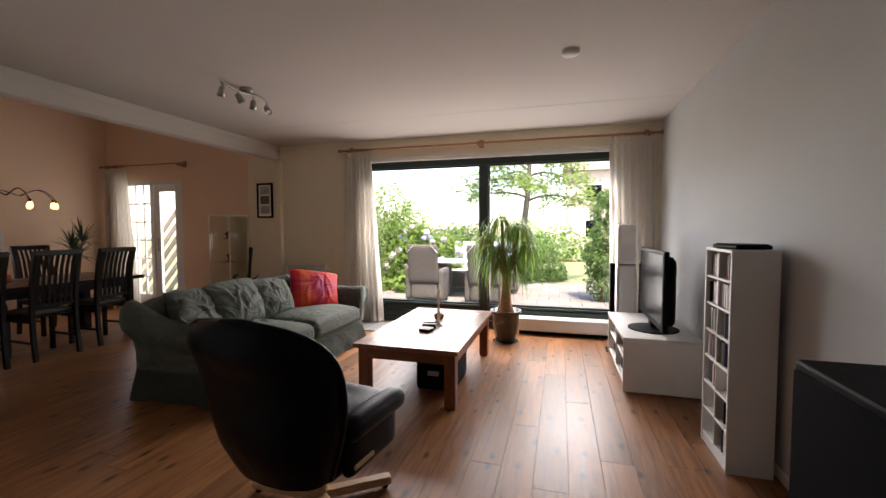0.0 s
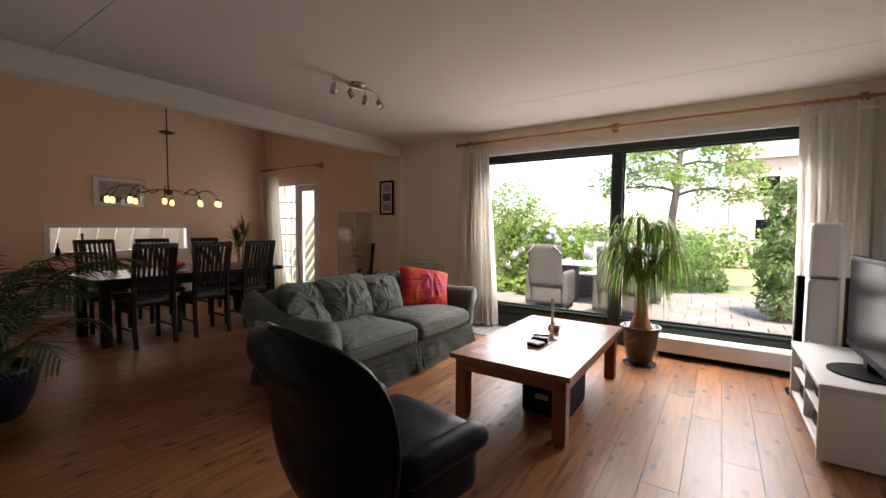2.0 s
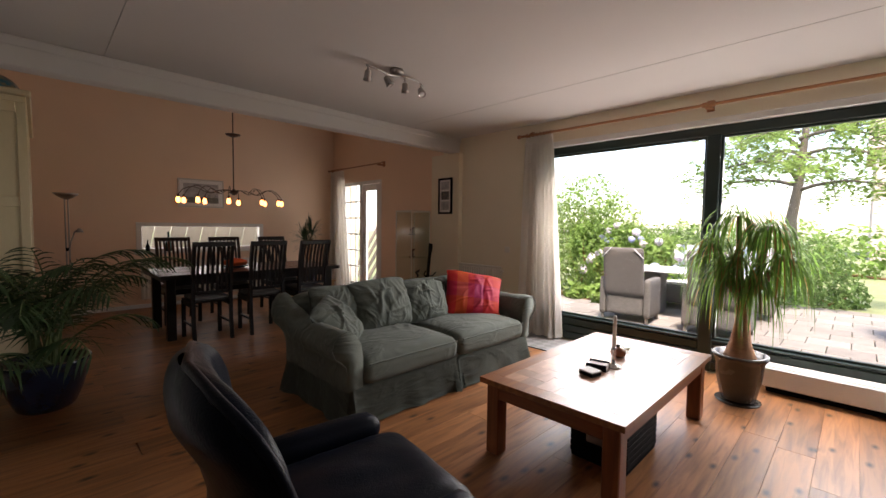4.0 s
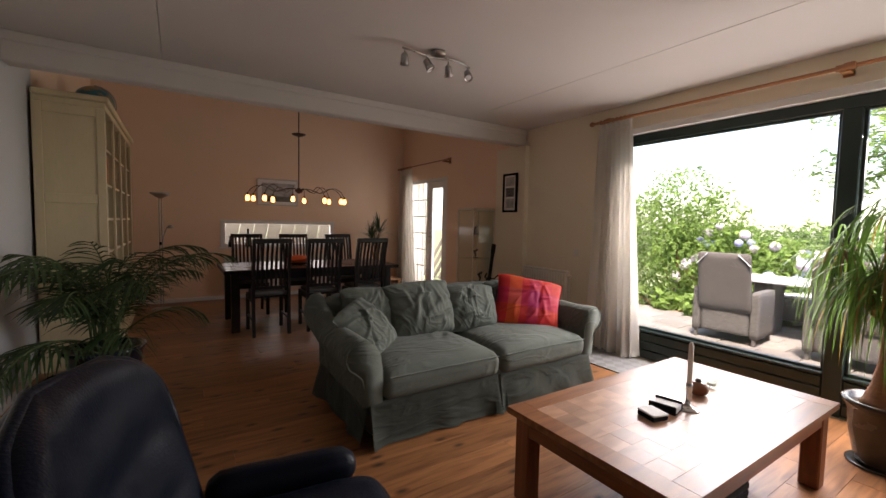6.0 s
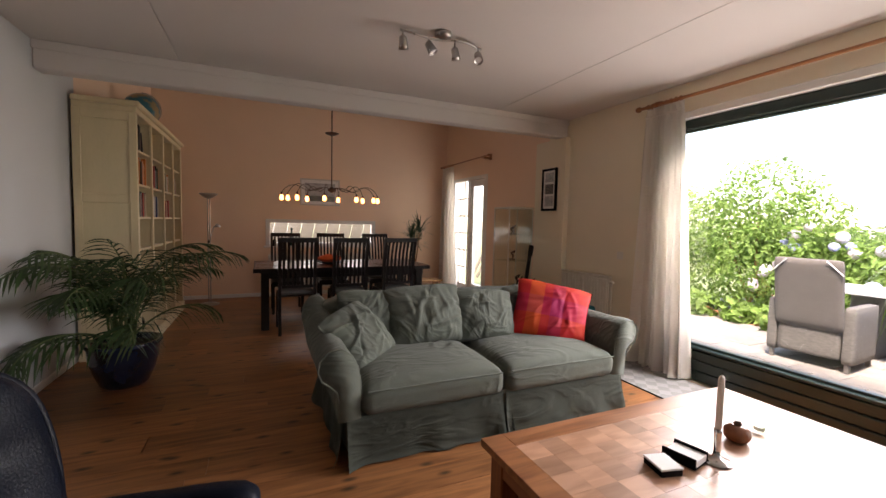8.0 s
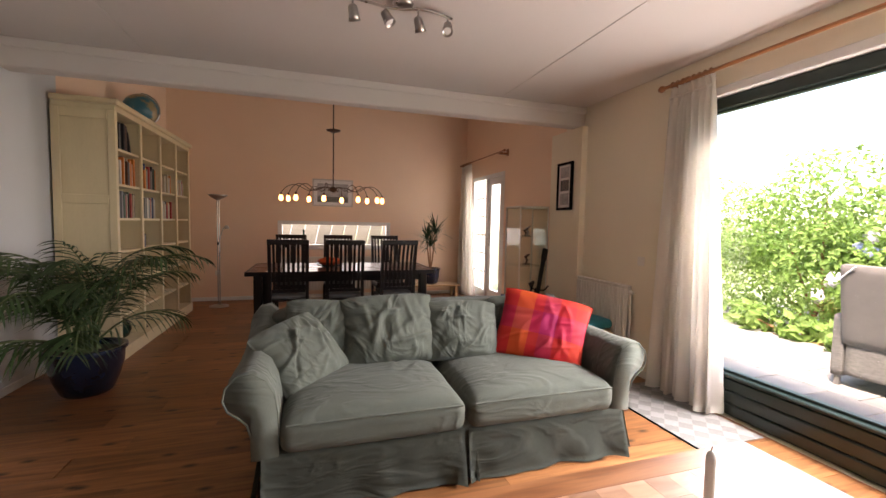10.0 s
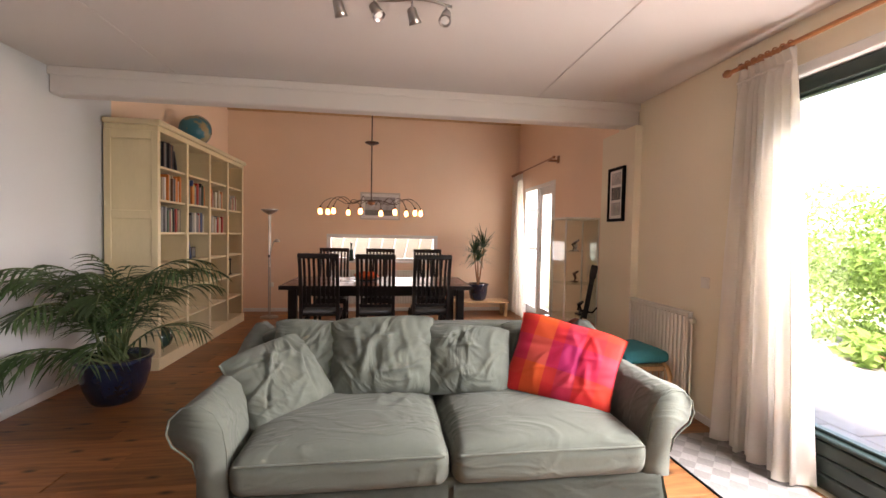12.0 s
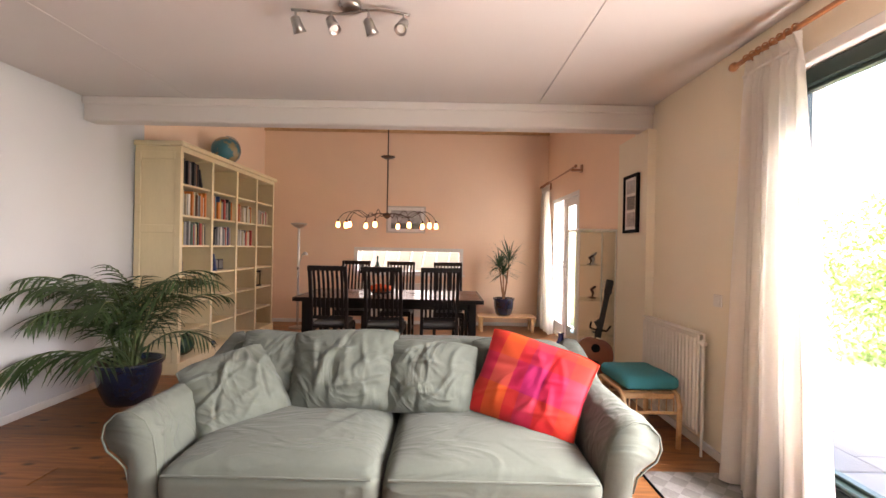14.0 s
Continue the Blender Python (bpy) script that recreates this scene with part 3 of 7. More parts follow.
def strip_window():
    w = thing("window_2", "low white framed strip window in the peach wall", "window", kind="structure")
    y0, y1, z0, z1, x = 2.31, 4.19, 0.86, 1.31, PINK
    for a, b, lo, hi in ((y0, y1, z1 - 0.06, z1), (y0, y1, z0, z0 + 0.05), (y0, y0 + 0.07, z0 + 0.05, z1 - 0.06), (y1 - 0.07, y1, z0 + 0.05, z1 - 0.06)):
        part("window_frame", box(x - 0.09, x + 0.012, a, b, lo, hi, 0.004), "white_wood", w)
    part("window_sill", box(x - 0.05, x + 0.05, y0 - 0.03, y1 + 0.03, z0 - 0.03, z0 - 0.002, 0.006), "white_wood", w)
    g = part("pane", box(x - 0.055, x - 0.047, y0 + 0.06, y1 - 0.06, z0 + 0.045, z1 - 0.055), "glass", w)
    g.visible_shadow = False


strip_window()


# ---- living room: coffee table and what stands on it ----
def coffee_table():
    x0, x1, y0, y1, z = -1.31, -0.48, 3.06, 4.56, 0.445
    t = thing("coffee_table", "sturdy red-brown wooden coffee table with block-patterned top", "coffee table", (x0, y0, 0))
    w, d = x1 - x0, y1 - y0
    for p, q, lo, hi in ((0, w, 0, 0.10), (0, w, d - 0.10, d), (0, 0.10, 0.10, d - 0.10), (w - 0.10, w, 0.10, d - 0.10)):
        part("border_board", box(p, q, lo, hi, z - 0.032, z, 0.0012), "table_wood", t)
    nx, ny = 6, 13
    bw, bd = (w - 0.2) / nx, (d - 0.2) / ny
    blocks = [finish(box(0, bw - 0.0003, 0, bd - 0.0003, z - 0.03, z - 0.0004 - 0.0003 * k, 0.0003), "block", "block_wood") for k in range(2)]
    for i in range(nx):
        for j in range(ny):
            ob = new("block", blocks[(i * 3 + j * 5) % 2])
            ob.parent = t
            ob.location = (0.1 + i * bw, 0.1 + j * bd, 0)
    for p, q, lo, hi in ((0.06, w - 0.06, 0.035, 0.06), (0.06, w - 0.06, d - 0.06, d - 0.035), (0.035, 0.06, 0.06, d - 0.06), (w - 0.06, w - 0.035, 0.06, d - 0.06)):
        part("apron", box(p, q, lo, hi, z - 0.115, z - 0.033, 0.003), "apron_wood", t)
    for p in (0.03, w - 0.115):
        for q in (0.03, d - 0.115):
            part("leg", box(p, p + 0.085, q, q + 0.085, 0, z - 0.033, 0.006), "leg_wood", t)
    return t


coffee_table()


def basket():
    b = thing("storage_box", "black woven storage box under the coffee table", "box", (-0.92, 3.42, 0))
    w, d, h = 0.32, 0.44, 0.215
    part("body", box(0, w, 0, d, 0, h, 0.015, 2), "black_cloth", b)
    for k in range(6):
        z = 0.03 + k * 0.034
        rim = box(-0.0015, w + 0.0015, -0.0015, d + 0.0015, z, z + 0.03, 0.003)
        part("band", rim, "plastic_black", b)
    part("label_plate", box(w * 0.3, w * 0.6, -0.008, -0.003, 0.12, 0.16, 0.002), "grey_metal", b, "small metal label plate")


basket()

TABLE_Z = 0.4455
M["candle_wax"] = material("white_wax", (0.78, 0.75, 0.68), 0.45, vary=0.04, spec=0.4)
M["steel"] = material("polished_steel", (0.6, 0.58, 0.56), 0.15, 1.0, vary=0.08)
M["brown_glaze"] = material("brown_glaze", (0.22, 0.075, 0.03), 0.22, vary=0.4, scale=20)
M["paper"] = material("white_paper", (0.78, 0.77, 0.75), 0.8, vary=0.04)


def table_things():
    c = thing("candlestick", "white taper candle in a polished metal holder", "candlestick", (-0.845, 3.80, TABLE_Z))
    part("holder", lathe([(0.052, 0), (0.052, 0.004), (0.03, 0.012), (0.014, 0.02), (0.012, 0.05), (0.014, 0.11), (0.015, 0.125), (0.012, 0.126)], 24), "steel", c, smooth=True)
    part("candle", lathe([(0.0115, 0.12), (0.0115, 0.31), (0.008, 0.322), (0.003, 0.327)], 18), "candle_wax", c, smooth=True)
    part("wick", tube([(0, 0, 0.325), (0.001, 0, 0.338)], 0.0012, 6), "plastic_black", c)
    n = thing("note_holder", "black open tray holding white note paper", "note holder", (-0.90, 3.70, TABLE_Z), 12)
    b = box(-0.06, 0.06, -0.05, 0.05, 0, 0.006, 0.002)
    box(-0.06, 0.06, -0.05, -0.045, 0, 0.04, 0.001, bm=b)
    box(-0.06, 0.06, 0.045, 0.05, 0, 0.04, 0.001, bm=b)
    part("tray", b, "plastic_black", n)
    part("paper_stack", box(-0.052, 0.058, -0.043, 0.043, 0.006, 0.03, 0.001), "paper", n)
    p = thing("note_box", "small flat box with white lid", "box", (-0.885, 3.565, TABLE_Z), -14)
    part("body", box(-0.048, 0.048, -0.042, 0.042, 0, 0.022, 0.002), "plastic_black", p)
    part("lid", box(-0.05, 0.05, -0.044, 0.044, 0.022, 0.03, 0.002), "paper", p)
    o = thing("oil_lamp", "round brown glazed oil lamp with dark wick holder", "oil lamp", (-0.91, 4.03, TABLE_Z))
    part("bowl", lathe([(0.028, 0), (0.044, 0.012), (0.05, 0.03), (0.046, 0.05), (0.028, 0.064), (0.014, 0.067)], 24), "brown_glaze", o, smooth=True)
    part("wick_holder", lathe([(0.014, 0.066), (0.014, 0.075), (0.01, 0.085)], 12), "dark_metal", o)
    g = thing("tealight_glass", "small clear glass with a tealight", "tealight", (-0.92, 4.20, TABLE_Z))
    part("glass", lathe([(0.028, 0), (0.034, 0.01), (0.036, 0.06), (0.033, 0.06), (0.031, 0.012), (0.0, 0.01)], 20), "glass_green", g, smooth=True)
    part("tealight", lathe([(0.02, 0.011), (0.02, 0.026), (0.004, 0.027)], 16), "candle_wax", g)


table_things()


# ---- television corner ----
M["screen"] = material("black_screen_glass", (0.006, 0.006, 0.008), 0.22, vary=0.05, spec=0.02)


def tv_cabinet():
    c = thing("tv_cabinet", "low white television cabinet with open shelves", "cabinet", (0.70, 3.78, 0))
    w, d, h = 0.58, 1.07, 0.45
    part("top", box(-0.005, w, -0.005, d + 0.005, h - 0.03, h, 0.004), "white_wood", c)
    part("bottom", box(0.01, w, 0.02, d - 0.02, 0.05, 0.07, 0.003), "white_wood", c)
    part("plinth", box(0.03, w - 0.03, 0.03, d - 0.03, 0, 0.05, 0.003), "white_wood", c)
    part("side", box(0, w, 0, 0.02, 0.012, h - 0.03, 0.003), "white_wood", c)
    part("side", box(0, w, d - 0.02, d, 0.012, h - 0.03, 0.003), "white_wood", c)
    part("back", box(w - 0.012, w, 0.02, d - 0.02, 0.05, h - 0.03, 0.002), "white_wood", c)
    part("divider", box(0.01, w - 0.012, d / 2 - 0.01, d / 2 + 0.01, 0.07, h - 0.03, 0.003), "white_wood", c)
    part("shelf", box(0.015, w - 0.012, 0.02, d / 2 - 0.01, 0.24, 0.258, 0.003), "white_wood", c)
    part("shelf", box(0.015, w - 0.012, d / 2 + 0.01, d - 0.02, 0.24, 0.258, 0.003), "white_wood", c)
    for y, z, n, col in ((0.1, 0.258, 0.06, "plastic_black"), (0.62, 0.258, 0.05, "grey_metal"), (0.12, 0.07, 0.09, "plastic_black"), (0.65, 0.07, 0.07, "plastic_black")):
        e = thing("media_player", "flat dark media player on a cabinet shelf", "media player", (0.75, 3.78 + y, z))
        part("case", box(0, 0.3, 0, 0.34, 0, n, 0.004), col, e)
        part("front_strip", box(-0.004, 0, 0.03, 0.31, n * 0.35, n * 0.65, 0.001), "screen", e)


tv_cabinet()


def television():
    t = thing("television", "black flat television on an oval foot", "television", (0.985, 4.15, 0.4515), 90)
    part("foot", lathe([(0.2, 0), (0.2, 0.008), (0.06, 0.02), (0.04, 0.022)], 28), "plastic_black", t)
    part("neck", box(-0.05, 0.05, -0.02, 0.03, 0.02, 0.12, 0.01), "plastic_black", t)
    part("bezel", box(-0.47, 0.47, -0.01, 0.03, 0.07, 0.69, 0.012, 2), "plastic_black", t)
    part("screen", box(-0.44, 0.44, 0.029, 0.032, 0.12, 0.66, 0.001), "screen", t, "glossy dark screen")
    part("back_shell", box(-0.40, 0.40, -0.085, -0.008, 0.10, 0.64, 0.05, 3), "plastic_black", t)


television()


def tall_speakers():
    s = thing("air_column", "tall white rounded column behind the television cabinet", "column unit", (0.885, 5.06, 0))
    body = box(-0.095, 0.095, -0.09, 0.09, 0.02, 0.93, 0.03, 3)
    part("body", body, "white_wood", s, smooth=False)
    part("upper_body", box(-0.095, 0.095, -0.09, 0.09, 0.94, 1.365, 0.03, 3), "white_wood", s)
    part("joint", box(-0.09, 0.09, -0.085, 0.085, 0.93, 0.94), "grey_metal", s)
    part("base", box(-0.11, 0.11, -0.11, 0.11, 0, 0.02, 0.006), "white_wood", s)
    for x in (0.745, 1.035):
        p = thing("satellite_speaker", "slim black upright loudspeaker", "loudspeaker", (x, 4.98, 0), group="slim loudspeakers beside the white column")
        part("cabinet", box(-0.025, 0.025, -0.04, 0.04, 0.02, 0.95, 0.006), "plastic_black", p)
        part("grille", box(-0.021, 0.021, -0.046, -0.04, 0.05, 0.93, 0.002), "black_cloth", p)
        part("foot", box(-0.05, 0.05, -0.07, 0.07, 0, 0.02, 0.004), "plastic_black", p)


tall_speakers()


def speaker():
    s = thing("subwoofer", "large black floor loudspeaker beside the white wall", "loudspeaker", (1.0, 1.30, 0))
    part("cabinet", box(0, 0.32, 0, 0.68, 0.02, 0.86, 0.012, 2), "plastic_black", s)
    part("grille", box(-0.012, 0, 0.02, 0.66, 0.05, 0.83, 0.005), "black_cloth", s)
    for x in (0.03, 0.27):
        for y in (0.04, 0.62):
            part("foot", lathe([(0.02, 0), (0.022, 0.02)], 12, at=(x, y, 0)), "plastic_black", s)


speaker()


def media_rack():
    """An open rack for discs, two columns and seven rows, filled with cases."""
    x0, y0, w, d, h = 1.07, 2.75, 0.22, 0.40, 1.20
    c = thing("disc_rack", "narrow white disc rack filled with cases", "shelf", (x0, y0, 0))
    part("side", box(0, w, 0, 0.016, 0, h, 0.002), "white_wood", c)
    part("side", box(0, w, d - 0.016, d, 0, h, 0.002), "white_wood", c)
    part("back", box(w - 0.008, w, 0.016, d - 0.016, 0.05, h - 0.016), "white_wood", c)
    part("top", box(0, w, 0.016, d - 0.016, h - 0.016, h, 0.002), "white_wood", c)
    part("plinth", box(0.006, w - 0.008, 0.016, d - 0.016, 0, 0.05, 0.002), "white_wood", c)
    part("divider", box(0.004, w - 0.008, d / 2 - 0.006, d / 2 + 0.006, 0.05, h - 0.016, 0.002), "white_wood", c)
    step = (h - 0.066) / 7
    rnd = random.Random(4)
    case_meshes = {}
    cols = ["case_grey", "plastic_black", "paper", "case_blue", "case_grey", "case_red", "plastic_black"]
    M["case_grey"] = material("grey_case", (0.30, 0.30, 0.31), 0.3, vary=0.2)
    M["case_blue"] = material("blue_case", (0.07, 0.09, 0.16), 0.3, vary=0.2)
    M["case_red"] = material("red_case", (0.25, 0.05, 0.04), 0.3, vary=0.2)
    for r in range(7):
        z = 0.05 + r * step
        for k, (a, b) in enumerate(((0.018, d / 2 - 0.008), (d / 2 + 0.008, d - 0.018))):
            part("shelf", box(0.004, w - 0.008, a - 0.002, b + 0.002, z, z + 0.012, 0.001), "white_wood", c)
            if (r, k) in ((1, 1), (0, 1)) or (r == 2 and k == 0):
                continue
            y = a + 0.002
            end = b - (0.06 if rnd.random() < 0.4 else 0.006)
            while y < end - 0.012:
                t = rnd.choice((0.0105, 0.0105, 0.015, 0.02))
                if y + t > end:
                    break
                hh = 0.125 + rnd.uniform(-0.003, 0.012)
                col = rnd.choice(cols)
                key = (t, round(hh, 3), col)
                if key not in case_meshes:
                    case_meshes[key] = finish(box(0, 0.13, 0, t - 0.0008, 0, hh, 0.001), "disc_case", col)
                ob = new("disc_case", case_meshes[key])
                ob.location = (x0 + 0.02 + rnd.uniform(-0.006, 0.01), y0 + y, z + 0.0125)
                tagged(ob, "plastic disc case standing in the white rack", "disc case", "disc cases in the rack")
                y += t
    p = thing("disc_player", "thin black device lying on the disc rack", "device", (x0 + 0.11, y0 + 0.2, h + 0.0005), 8)
    part("case", box(-0.09, 0.09, -0.13, 0.12, 0.003, 0.024, 0.006), "plastic_black", p)
    part("lid", box(-0.08, 0.08, -0.12, 0.11, 0.024, 0.03, 0.003), "screen", p)
    part("foot", box(-0.07, 0.07, -0.1, 0.1, 0, 0.003), "plastic_black", p)


media_rack()
# ---- soft furniture ----
def soft_box(x0, x1, y0, y1, z0, z1, r=0.05, cuts=14, wob=0.006, seed=0, crown=0.0, freq=6.0, folds=(), fold=0.007):
    """A cushion-like box: rounded, subdivided, gently uneven, its top domed by crown."""
    bm = bmesh.new()
    bmesh.ops.create_cube(bm, size=2)
    bmesh.ops.subdivide_edges(bm, edges=bm.edges[:], cuts=cuts, use_grid_fill=True)
    hx, hy, hz = (x1 - x0) / 2, (y1 - y0) / 2, (z1 - z0) / 2
    c = Vector(((x0 + x1) / 2, (y0 + y1) / 2, (z0 + z1) / 2))
    for v in bm.verts:
        u = v.co.copy()
        p = Vector((u.x * hx, u.y * hy, u.z * hz))
        core = Vector((max(-hx + r, min(hx - r, p.x)), max(-hy + r, min(hy - r, p.y)), max(-hz + r, min(hz - r, p.z))))
        d = p - core
        if d.length > 1e-6:
            p = core + d.normalized() * min(d.length, r)
        if u.z > 0:
            p.z += crown * (1 - u.x ** 4) * (1 - u.y ** 4) * u.z
            if folds:
                p.z += fold * fold_height(u.x, u.y, folds) * u.z * (1 - u.x ** 6) * (1 - u.y ** 6)
        q = (p + c) * freq + Vector((seed * 7.3, seed * 3.1, 0))
        n = noise.noise(q) + 0.5 * noise.noise(q * 2.3)
        p += (p.normalized() if p.length > 0 else Vector((0, 0, 1))) * wob * n
        v.co = p + c
    return bm


def random_folds(rnd, count, span=0.75):
    """Long soft creases: centre, heading, half length, width and height."""
    out = []
    for _ in range(count):
        a = rnd.gauss(radians(62), 0.55) if rnd.random() < 0.7 else rnd.uniform(0, math.pi)
        out.append((rnd.uniform(-span, span), rnd.uniform(-span, span), math.cos(a), math.sin(a), rnd.uniform(0.25, 0.8), rnd.uniform(0.024, 0.08), rnd.choice((1, 1, -1.0)) * rnd.uniform(0.5, 1.0), rnd.uniform(-0.5, 0.5)))
    return out


def fold_height(u, v, folds):
    h = 0.0
    for cu, cv, dx, dy, ln, wd, ht, bend in folds:
        p, q = u - cu, v - cv
        along = p * dx + q * dy
        if abs(along) >= ln:
            continue
        t = along / ln
        across = -p * dy + q * dx - bend * along * along
        h += ht * (1 - t * t) ** 1.5 * math.exp(-(across / wd) ** 2)
    return h


def pillow(w, h, t, seed=0, wrinkle=0.018, n=56, corner=0.10):
    """A stuffed pillow standing in the x-z plane, its corners drawn out and its cloth creased."""
    bm = bmesh.new()
    grids = []
    rnd = random.Random(seed * 17 + 3)
    folds = {k: random_folds(rnd, 21) for k in (1, -1)}
    for side in (1, -1):
        g = []
        for j in range(n + 1):
            row = []
            for i in range(n + 1):
                u, v = 2 * i / n - 1, 2 * j / n - 1
                fat = max(0.0, (1 - abs(u) ** 2.4) * (1 - abs(v) ** 2.4)) ** 0.5 * (1.08 - 0.22 * v)
                pinch = 1 - 0.07 * (1 - v * v) * abs(u) - 0.07 * (1 - u * u) * abs(v)
                soft = 1 - corner * (u * v) ** 2
                x, z = u * w / 2 * pinch * soft, v * h / 2 * pinch * soft - (0.03 * u * u * u * u if v > 0 else 0) * v
                a = math.atan2(v, u)
                rad = math.hypot(u, v)
                crease = wrinkle * fold_height(u, v, folds[side]) * min(1.0, fat * 1.6) + 0.004 * noise.noise((u * 2.2 + seed * 5.7, v * 2.2, side * 3.0))
                radial = 0.35 * wrinkle * math.sin(a * 15 + seed) * max(0.0, rad - 0.45) * (1 if fat > 0.05 else 0)
                y = side * (t / 2 * fat + 0.004) + side * (crease + radial)
                row.append(bm.verts.new((x, y, z + h / 2)))
            g.append(row)
        grids.append(g)
        for j in range(n):
            for i in range(n):
                f = (g[j][i], g[j][i + 1], g[j + 1][i + 1], g[j + 1][i])
                bm.faces.new(f if side < 0 else f[::-1])
    a, b = grids
    edge = [(j, 0) for j in range(n + 1)] + [(n, i) for i in range(1, n + 1)] + [(j, n) for j in range(n - 1, -1, -1)] + [(0, i) for i in range(n - 1, -1, -1)]
    for p, q in zip(edge, edge[1:]):
        bm.faces.new((a[p[0]][p[1]], a[q[0]][q[1]], b[q[0]][q[1]], b[p[0]][p[1]]))
    return bm


def sofa():
    """A slip-covered two-seater facing +x; local x is forward, y runs along it."""
    s = thing("sofa", "grey-green slip-covered two-seat sofa with rolled arms", "sofa", (-2.98, 2.50, 0))
    L, D = 2.25, 0.98
    # skirt with soft flare and a few open pleats
    def skirt_panel(p, q, out, seed, n=40):
        bm = bmesh.new()
        p, q, out = Vector(p), Vector(q), Vector(out)
        rows = []
        for j in range(9):
            v = j / 8
            row = []
            for i in range(n + 1):
                u = i / n
                b = p.lerp(q, u)
                wave = noise.noise((u * 6.0, v * 0.8, seed)) * 0.04 * v + 0.022 * v + 0.045 * v ** 1.4 * (math.exp(-u / 0.07) + math.exp(-(1 - u) / 0.07))
                row.append(bm.verts.new(b + out * wave + Vector((0, 0, 0.27 - 0.262 * v + 0.006 * noise.noise((u * 9, seed, 2)) * v))))
            rows.append(row)
        for a, b in zip(rows, rows[1:]):
            for i in range(n):
                bm.faces.new((a[i], a[i + 1], b[i + 1], b[i]))
        bmesh.ops.solidify(bm, geom=bm.faces[:], thickness=0.006)
        return bm
    part("skirt", skirt_panel((D - 0.02, 0.16, 0), (D - 0.02, L / 2 - 0.012, 0), (1, 0, 0), 1), "sofa", s, smooth=True)
    part("skirt", skirt_panel((D - 0.02, L / 2 + 0.012, 0), (D - 0.02, L - 0.16, 0), (1, 0, 0), 2), "sofa", s, smooth=True)
    part("pleat", skirt_panel((D - 0.035, L / 2 - 0.06, 0), (D - 0.035, L / 2 + 0.06, 0), (1, 0, 0), 3, 8), "sofa", s, smooth=True)
    part("skirt", skirt_panel((0.03, 0.145, 0), (D - 0.03, 0.145, 0), (0, -1, 0), 4), "sofa", s, smooth=True)
    part("skirt", skirt_panel((0.03, L - 0.145, 0), (D - 0.03, L - 0.145, 0), (0, 1, 0), 5), "sofa", s, smooth=True)
    part("skirt", skirt_panel((0.03, 0.15, 0), (0.03, L - 0.15, 0), (-1, 0, 0), 6), "sofa", s, smooth=True)
    part("base", soft_box(0.05, D - 0.03, 0.16, L - 0.16, 0.06, 0.30, 0.03, 8, 0.003, 1), "sofa", s, smooth=True)
    # rolled arms: a section swept forward, widening to its scroll
    def arm(sign, y_in):
        bm = bmesh.new()
        sec = [(0.0, 0.25), (0.0, 0.36), (-0.005, 0.46), (-0.02, 0.545), (-0.055, 0.61), (-0.11, 0.645), (-0.17, 0.635), (-0.215, 0.59), (-0.225, 0.535),
               (-0.205, 0.485), (-0.165, 0.455), (-0.13, 0.42), (-0.115, 0.36), (-0.112, 0.25)]
        rings = []
        for k in range(19):
            t = k / 18
            x = 0.05 + t * (D - 0.07)
            back = max(0.0, 1 - t * 2.6)
            ring = []
            for i, (o, z) in enumerate(sec):
                zz = z + back * 0.14 * max(0, (z - 0.3) / 0.35)
                nn = 0.007 * noise.noise((x * 5, i * 0.55, sign * 4)) + 0.005 * noise.noise((x * 13, i * 0.9, sign * 7))
                ring.append(bm.verts.new((x + (0.012 * math.sin(i * 0.5) if k == 18 else 0), y_in + sign * (o - nn), zz + nn)))
            rings.append(ring)
        m = len(sec)
        for a, b in zip(rings, rings[1:]):
            for i in range(m - 1):
                bm.faces.new((a[i], a[i + 1], b[i + 1], b[i]))
        for ring in (rings[0], rings[-1]):
            mid = bm.verts.new(sum((v.co for v in ring), Vector()) / m + Vector((0.012 if ring is rings[-1] else 0, 0, 0)))
            for i in range(m):
                bm.faces.new((ring[i], ring[(i + 1) % m], mid))
        bmesh.ops.recalc_face_normals(bm, faces=bm.faces[:])
        a = part("arm", bm, "sofa", s, smooth=True)
        pts = [(D - 0.018, y_in + sign * o, z) for o, z in sec[1:-1]]
        part("piping", tube(pts, 0.004, 6), "sofa", a, smooth=True)
    arm(1, 0.235)
    arm(-1, L - 0.235)
    # back
    bk = soft_box(0.0, 0.24, 0.12, L - 0.12, 0.24, 0.765, 0.09, 16, 0.012, 3, 0.02, 5)
    part("backrest", bk, "sofa", s, smooth=True)
    rnd = random.Random(8)
    seat_folds = []
    for k in (0, 1):
        fs = []
        for i in range(20):
            a = radians(rnd.uniform(-75, 75)) if k == 0 else radians(rnd.uniform(105, 255))
            r = rnd.uniform(0.3, 1.2)
            cx, cy = -0.6 + r * math.cos(a) * 0.6, (-0.75 if k == 1 else 0.75) + r * math.sin(a) * (0.8 if k == 0 else -0.8) * (-1 if k == 0 else 1) * 0.5
            ang = rnd.gauss(radians(-25 if k == 0 else 25), 0.5)
            fs.append((cx, cy * 0.7, math.cos(ang), math.sin(ang), rnd.uniform(0.25, 0.6), rnd.uniform(0.025, 0.06), rnd.choice((1, -0.8)) * rnd.uniform(0.4, 0.9), rnd.uniform(-0.3, 0.3)))
        seat_folds.append(fs)
